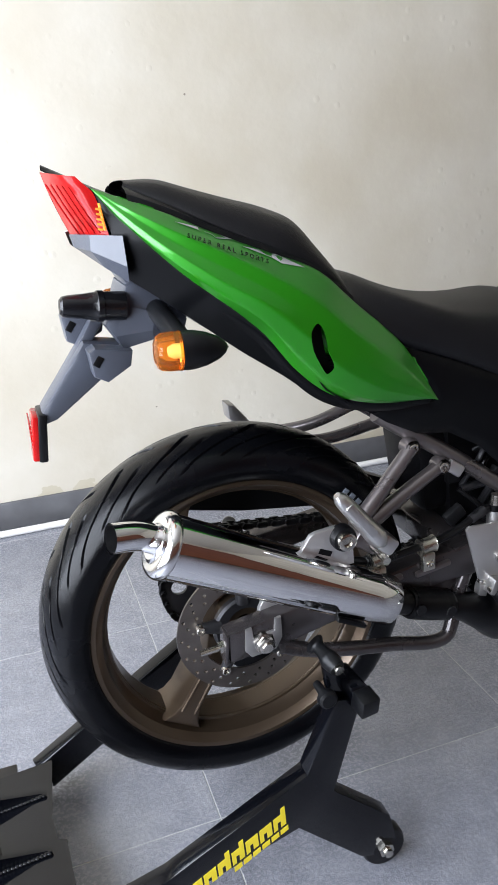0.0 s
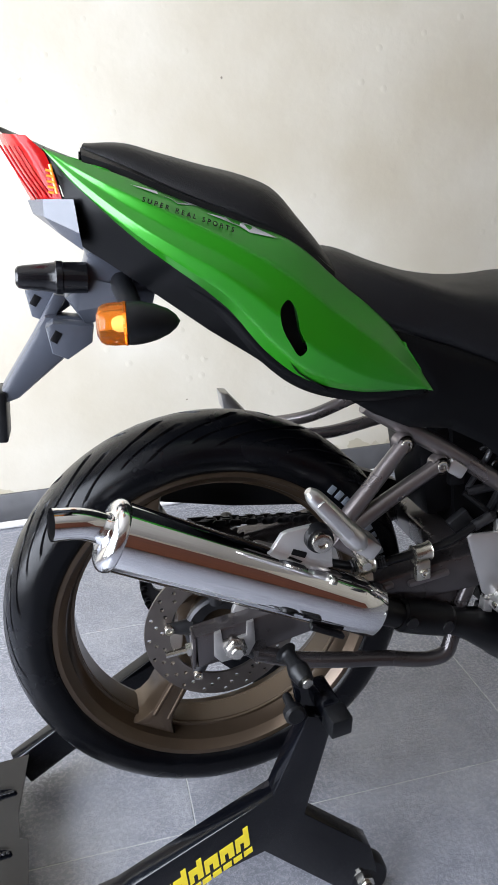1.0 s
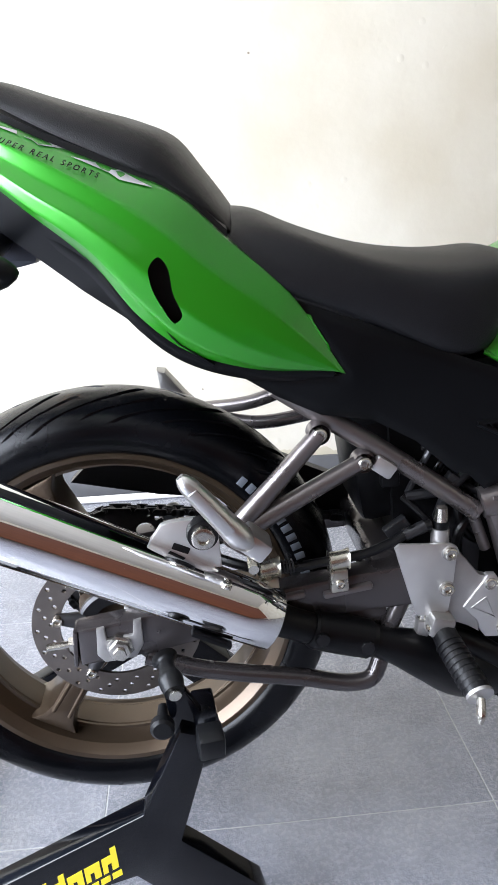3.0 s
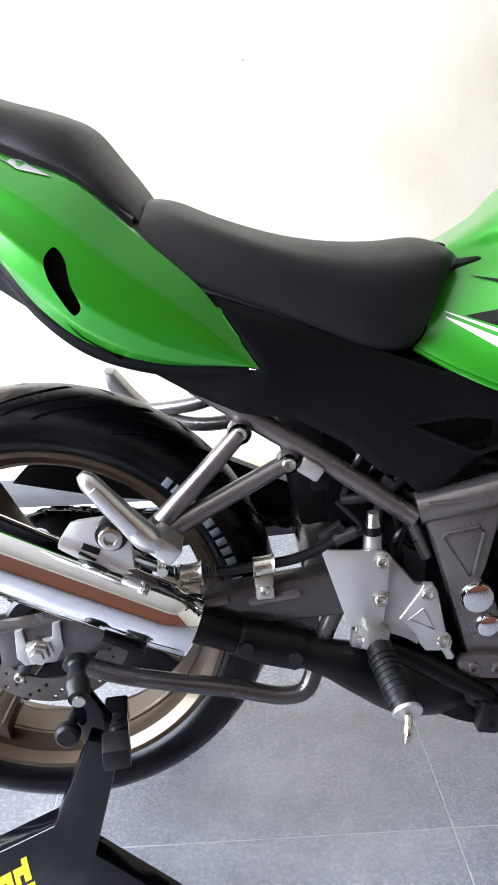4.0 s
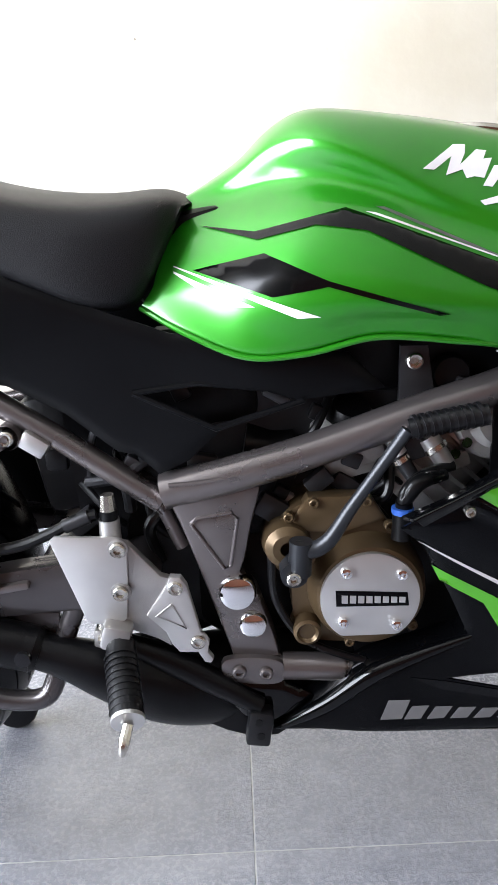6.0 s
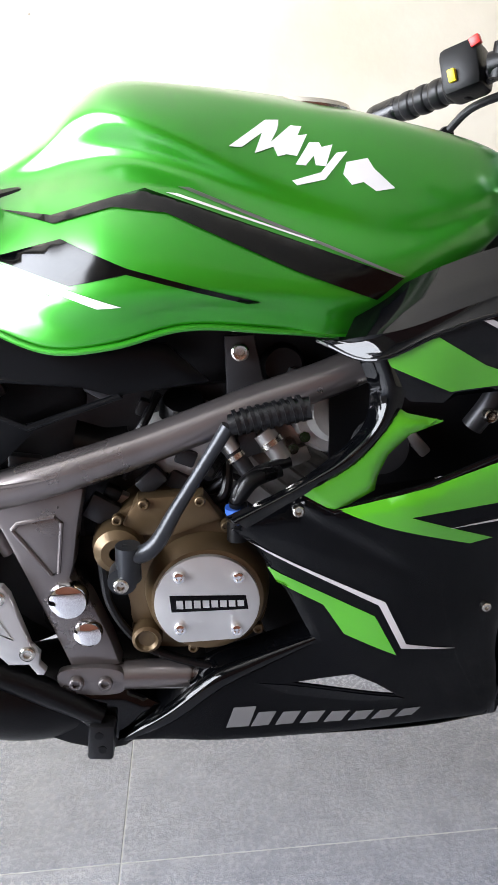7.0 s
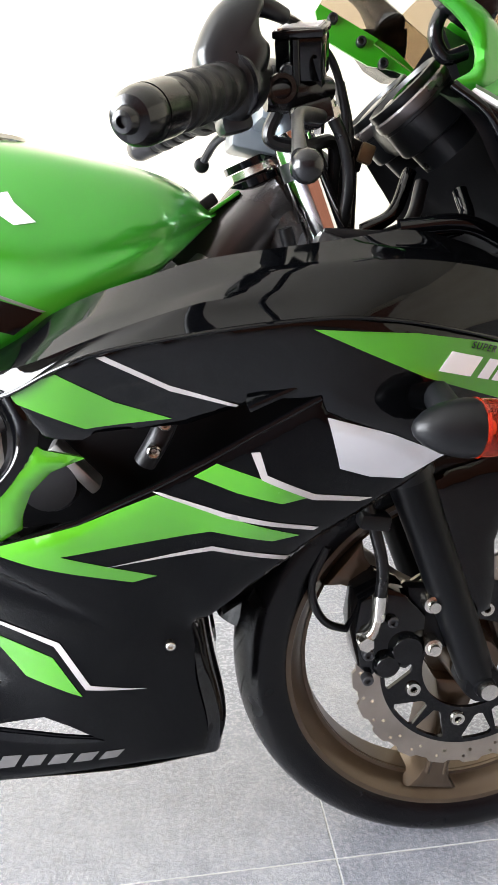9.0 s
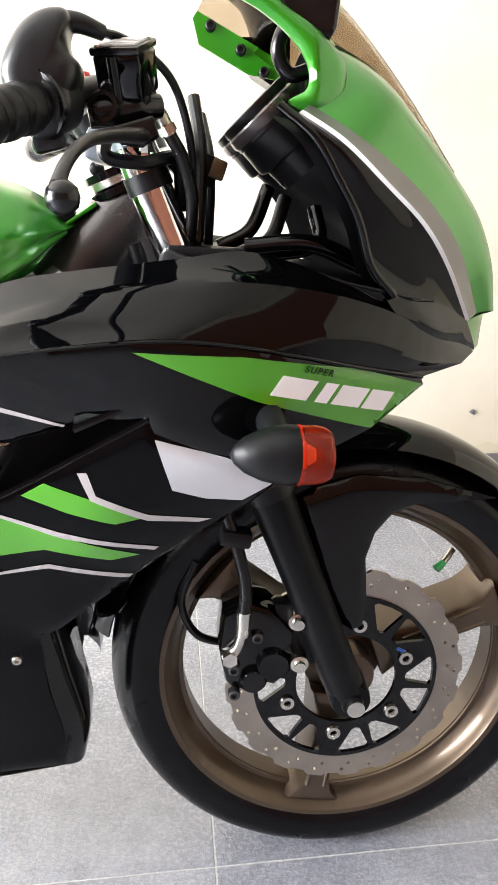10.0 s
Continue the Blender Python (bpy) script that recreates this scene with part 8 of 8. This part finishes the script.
UPRIGHT = [(0.03, 0, 0.195), (0.004, 0, 0.138), (0.106, 0, 0.036), (0.148, 0, 0.02), (0.168, 0, 0.045), (0.155, 0, 0.10), (0.061, 0, 0.187), (0.103, 0, 0.335), (0.069, 0, 0.347), (0.019, 0, 0.232)]
ARMP = [(-0.40, 0, 0.04), (-0.145, 0, 0.093), (0.004, 0, 0.138)] + UPRIGHT[2:] + [(-0.191, 0, 0.126), (-0.40, 0, 0.07)]
for s in (1, -1):
    y = -0.222 * s
    lo_, hi_ = min(y - 0.014, y + 0.014), max(y - 0.014, y + 0.014)
    sa = part("side_arm", plate(ARMP if s > 0 else UPRIGHT, lo_, hi_, 0.002), STANDM, stand, "black enamelled side arm")
    part("stand_wheel", turned([(0.0, 0.015), (0.012, 0.015), (0.02, 0.014), (0.033, 0.013), (0.036, 0.008), (0.036, -0.008), (0.033, -0.013), (0.02, -0.014), (0.0, -0.015)], (0.148, y, 0.036), "y", 36), SOFTRUBBER, stand, "black rubber stand wheel")
    part("wheel_bolt", turned([(0, 0.009), (0.0075, 0.009), (0.0075, 0.003), (0.013, 0.002), (0.013, -0.004)], (0.148, y - s * 0.018, 0.036), (0, -s, 0), 6), STEEL, stand, smooth=20)
    part("arm_head", plate([(0.052, 0, 0.40), (0.072, 0, 0.40), (0.102, 0, 0.345), (0.098, 0, 0.318), (0.062, 0, 0.33)], min(y - s * 0.002, y + s * 0.01), max(y - s * 0.002, y + s * 0.01), 0.002), STANDM, stand)
    part("slide_tube", beam((0.094, y + s * 0.04, 0.350), (0.102, y - s * 0.03, 0.345), 0.026, 0.026), STANDM, stand)
    part("tube_plug", beam((0.1, y - s * 0.014, 0.347), (0.104, y - s * 0.042, 0.343), 0.029, 0.029), PLASTIC, stand)
    part("clamp_knob", turned([(0.0, 0.012), (0.010, 0.012), (0.0135, 0.009), (0.0135, 0.0), (0.007, -0.004), (0.006, -0.03)], (0.05, y - s * 0.012, 0.359), (0, -s, 0.05), 24), PLASTIC, stand)
    part("bobbin", tube([(0.055, y + s * 0.034, 0.412), (0.057, y + s * 0.028, 0.411), (0.059, y + s * 0.014, 0.41), (0.062, y + s * 0.002, 0.407), (0.066, y - s * 0.016, 0.403)], [0.0155, 0.0105, 0.010, 0.014, 0.011], 20, 24), PLASTIC, stand, "black bobbin spool")
    part("bobbin_bolt", tube([(0.066, y - s * 0.015, 0.403), (0.067, y - s * 0.021, 0.402)], 0.007, 12), STEEL, stand)
part("rear_beam", beam((0.02, 0.222, 0.19), (-0.345, 0.115, 0.045), 0.028, 0.062), STANDM, stand)
# cross plate and handle at the back
part("cross_plate", sheet([(-0.325, 0, 0.10), (-0.336, 0, -0.02), (-0.33, 0, -0.07), (-0.318, 0, -0.075), (-0.31, 0, -0.24), (-0.42, 0, -0.24), (-0.42, 0, 0.10)], lambda x, z: 0.0, 0.02, 0.006), STANDM, stand, "glossy black cross plate with welds")
plate_ob = scene.objects["cross_plate"]
plate_ob.data.transform(Matrix(((1, 0, 0, 0), (0, 0, 1, 0), (0.1, -1, 0, 0.115), (0, 0, 0, 1))))
part("cross_tube", beam((-0.405, -0.235, 0.045), (-0.405, 0.13, 0.045), 0.04, 0.05), STANDM, stand)
for y in (-0.085, 0.03):
    part("gusset", sheet([(-0.345, 0, 0.085), (-0.47, 0, 0.108), (-0.47, 0, 0.05), (-0.40, 0, 0.06)], lambda x, z, y=y: y - 0.003, 0.02, 0.006), STANDM, stand)
    wb = bmesh.new()
    for k in range(16):
        turned([(0, -0.003), (0.004, -0.001), (0.0045, 0.001), (0, 0.004)], (-0.345 - 0.006 * k, y - 0.006, 0.0835 - 0.0006 * k), (0, 0, 1), 8, wb)
    part("weld_bead", wb, STANDM, stand)
part("handle", beam((-0.42, -0.05, 0.06), (-0.75, -0.1, 0.12), 0.04, 0.04), STANDM, stand)
# graphics on the near arm
g0 = Vector((-0.163, 0, 0.076))
ux, uz = Vector((0.875, 0, 0.484)), Vector((-0.06, 0, 1.0))
for k in range(7):
    # slanted bars of the emblem: tall ones have an ascender, each is notched at its foot
    p = g0 + ux * (0.0245 * k)
    hgt = 0.034 if k in (2, 3, 6) else 0.024
    q = [p, p + ux * 0.007, p + ux * 0.007 + uz * 0.012, p + ux * 0.0125 + uz * 0.012, p + ux * 0.0125, p + ux * 0.0215, p + ux * 0.0215 + uz * hgt, p + ux * 0.0135 + uz * hgt, p + ux * 0.0135 + uz * 0.024, p + uz * 0.024]
    part("emblem", sheet(q, lambda x, z: -0.2366, 0.03, 0.0006), YELLOW, stand, "yellow emblem bars")
for k in range(6):
    p = g0 + ux * (0.075 + 0.0165 * k) - uz * 0.014
    part("emblem", sheet([p, p + ux * 0.0135, p + ux * 0.0135 + uz * 0.009, p + uz * 0.009], lambda x, z: -0.2366, 0.03, 0.0006), YELLOW, stand, "yellow emblem bars")

# ---- floor tiles ----
TS, TX, TY = 0.606, 0.5385, -0.056
tile_mesh = {}
for i in range(-5, 7):
    for j in range(-6, 4):
        x0, x1 = max(TX + i * TS, X0) + 0.0009, min(TX + (i + 1) * TS, X1) - 0.0009
        y0, y1 = max(TY + j * TS, Y0) + 0.0009, min(TY + (j + 1) * TS, Y1 - 0.012) - 0.0009
        if x1 - x0 < 0.02 or y1 - y0 < 0.02:
            continue
        key = (round(x1 - x0, 3), round(y1 - y0, 3))
        if key not in tile_mesh:
            me = bpy.data.meshes.new("tile")
            b = block((0, 0, -0.004), (x1 - x0, y1 - y0, 0.008), bevel=0.0008)
            b.to_mesh(me)
            b.free()
            me.materials.append(TILE)
            tile_mesh[key] = me
        t_ob = new("tile", tile_mesh[key])
        t_ob.location = ((x0 + x1) / 2, (y0 + y1) / 2, 0)
        t_ob.parent = floor_ob
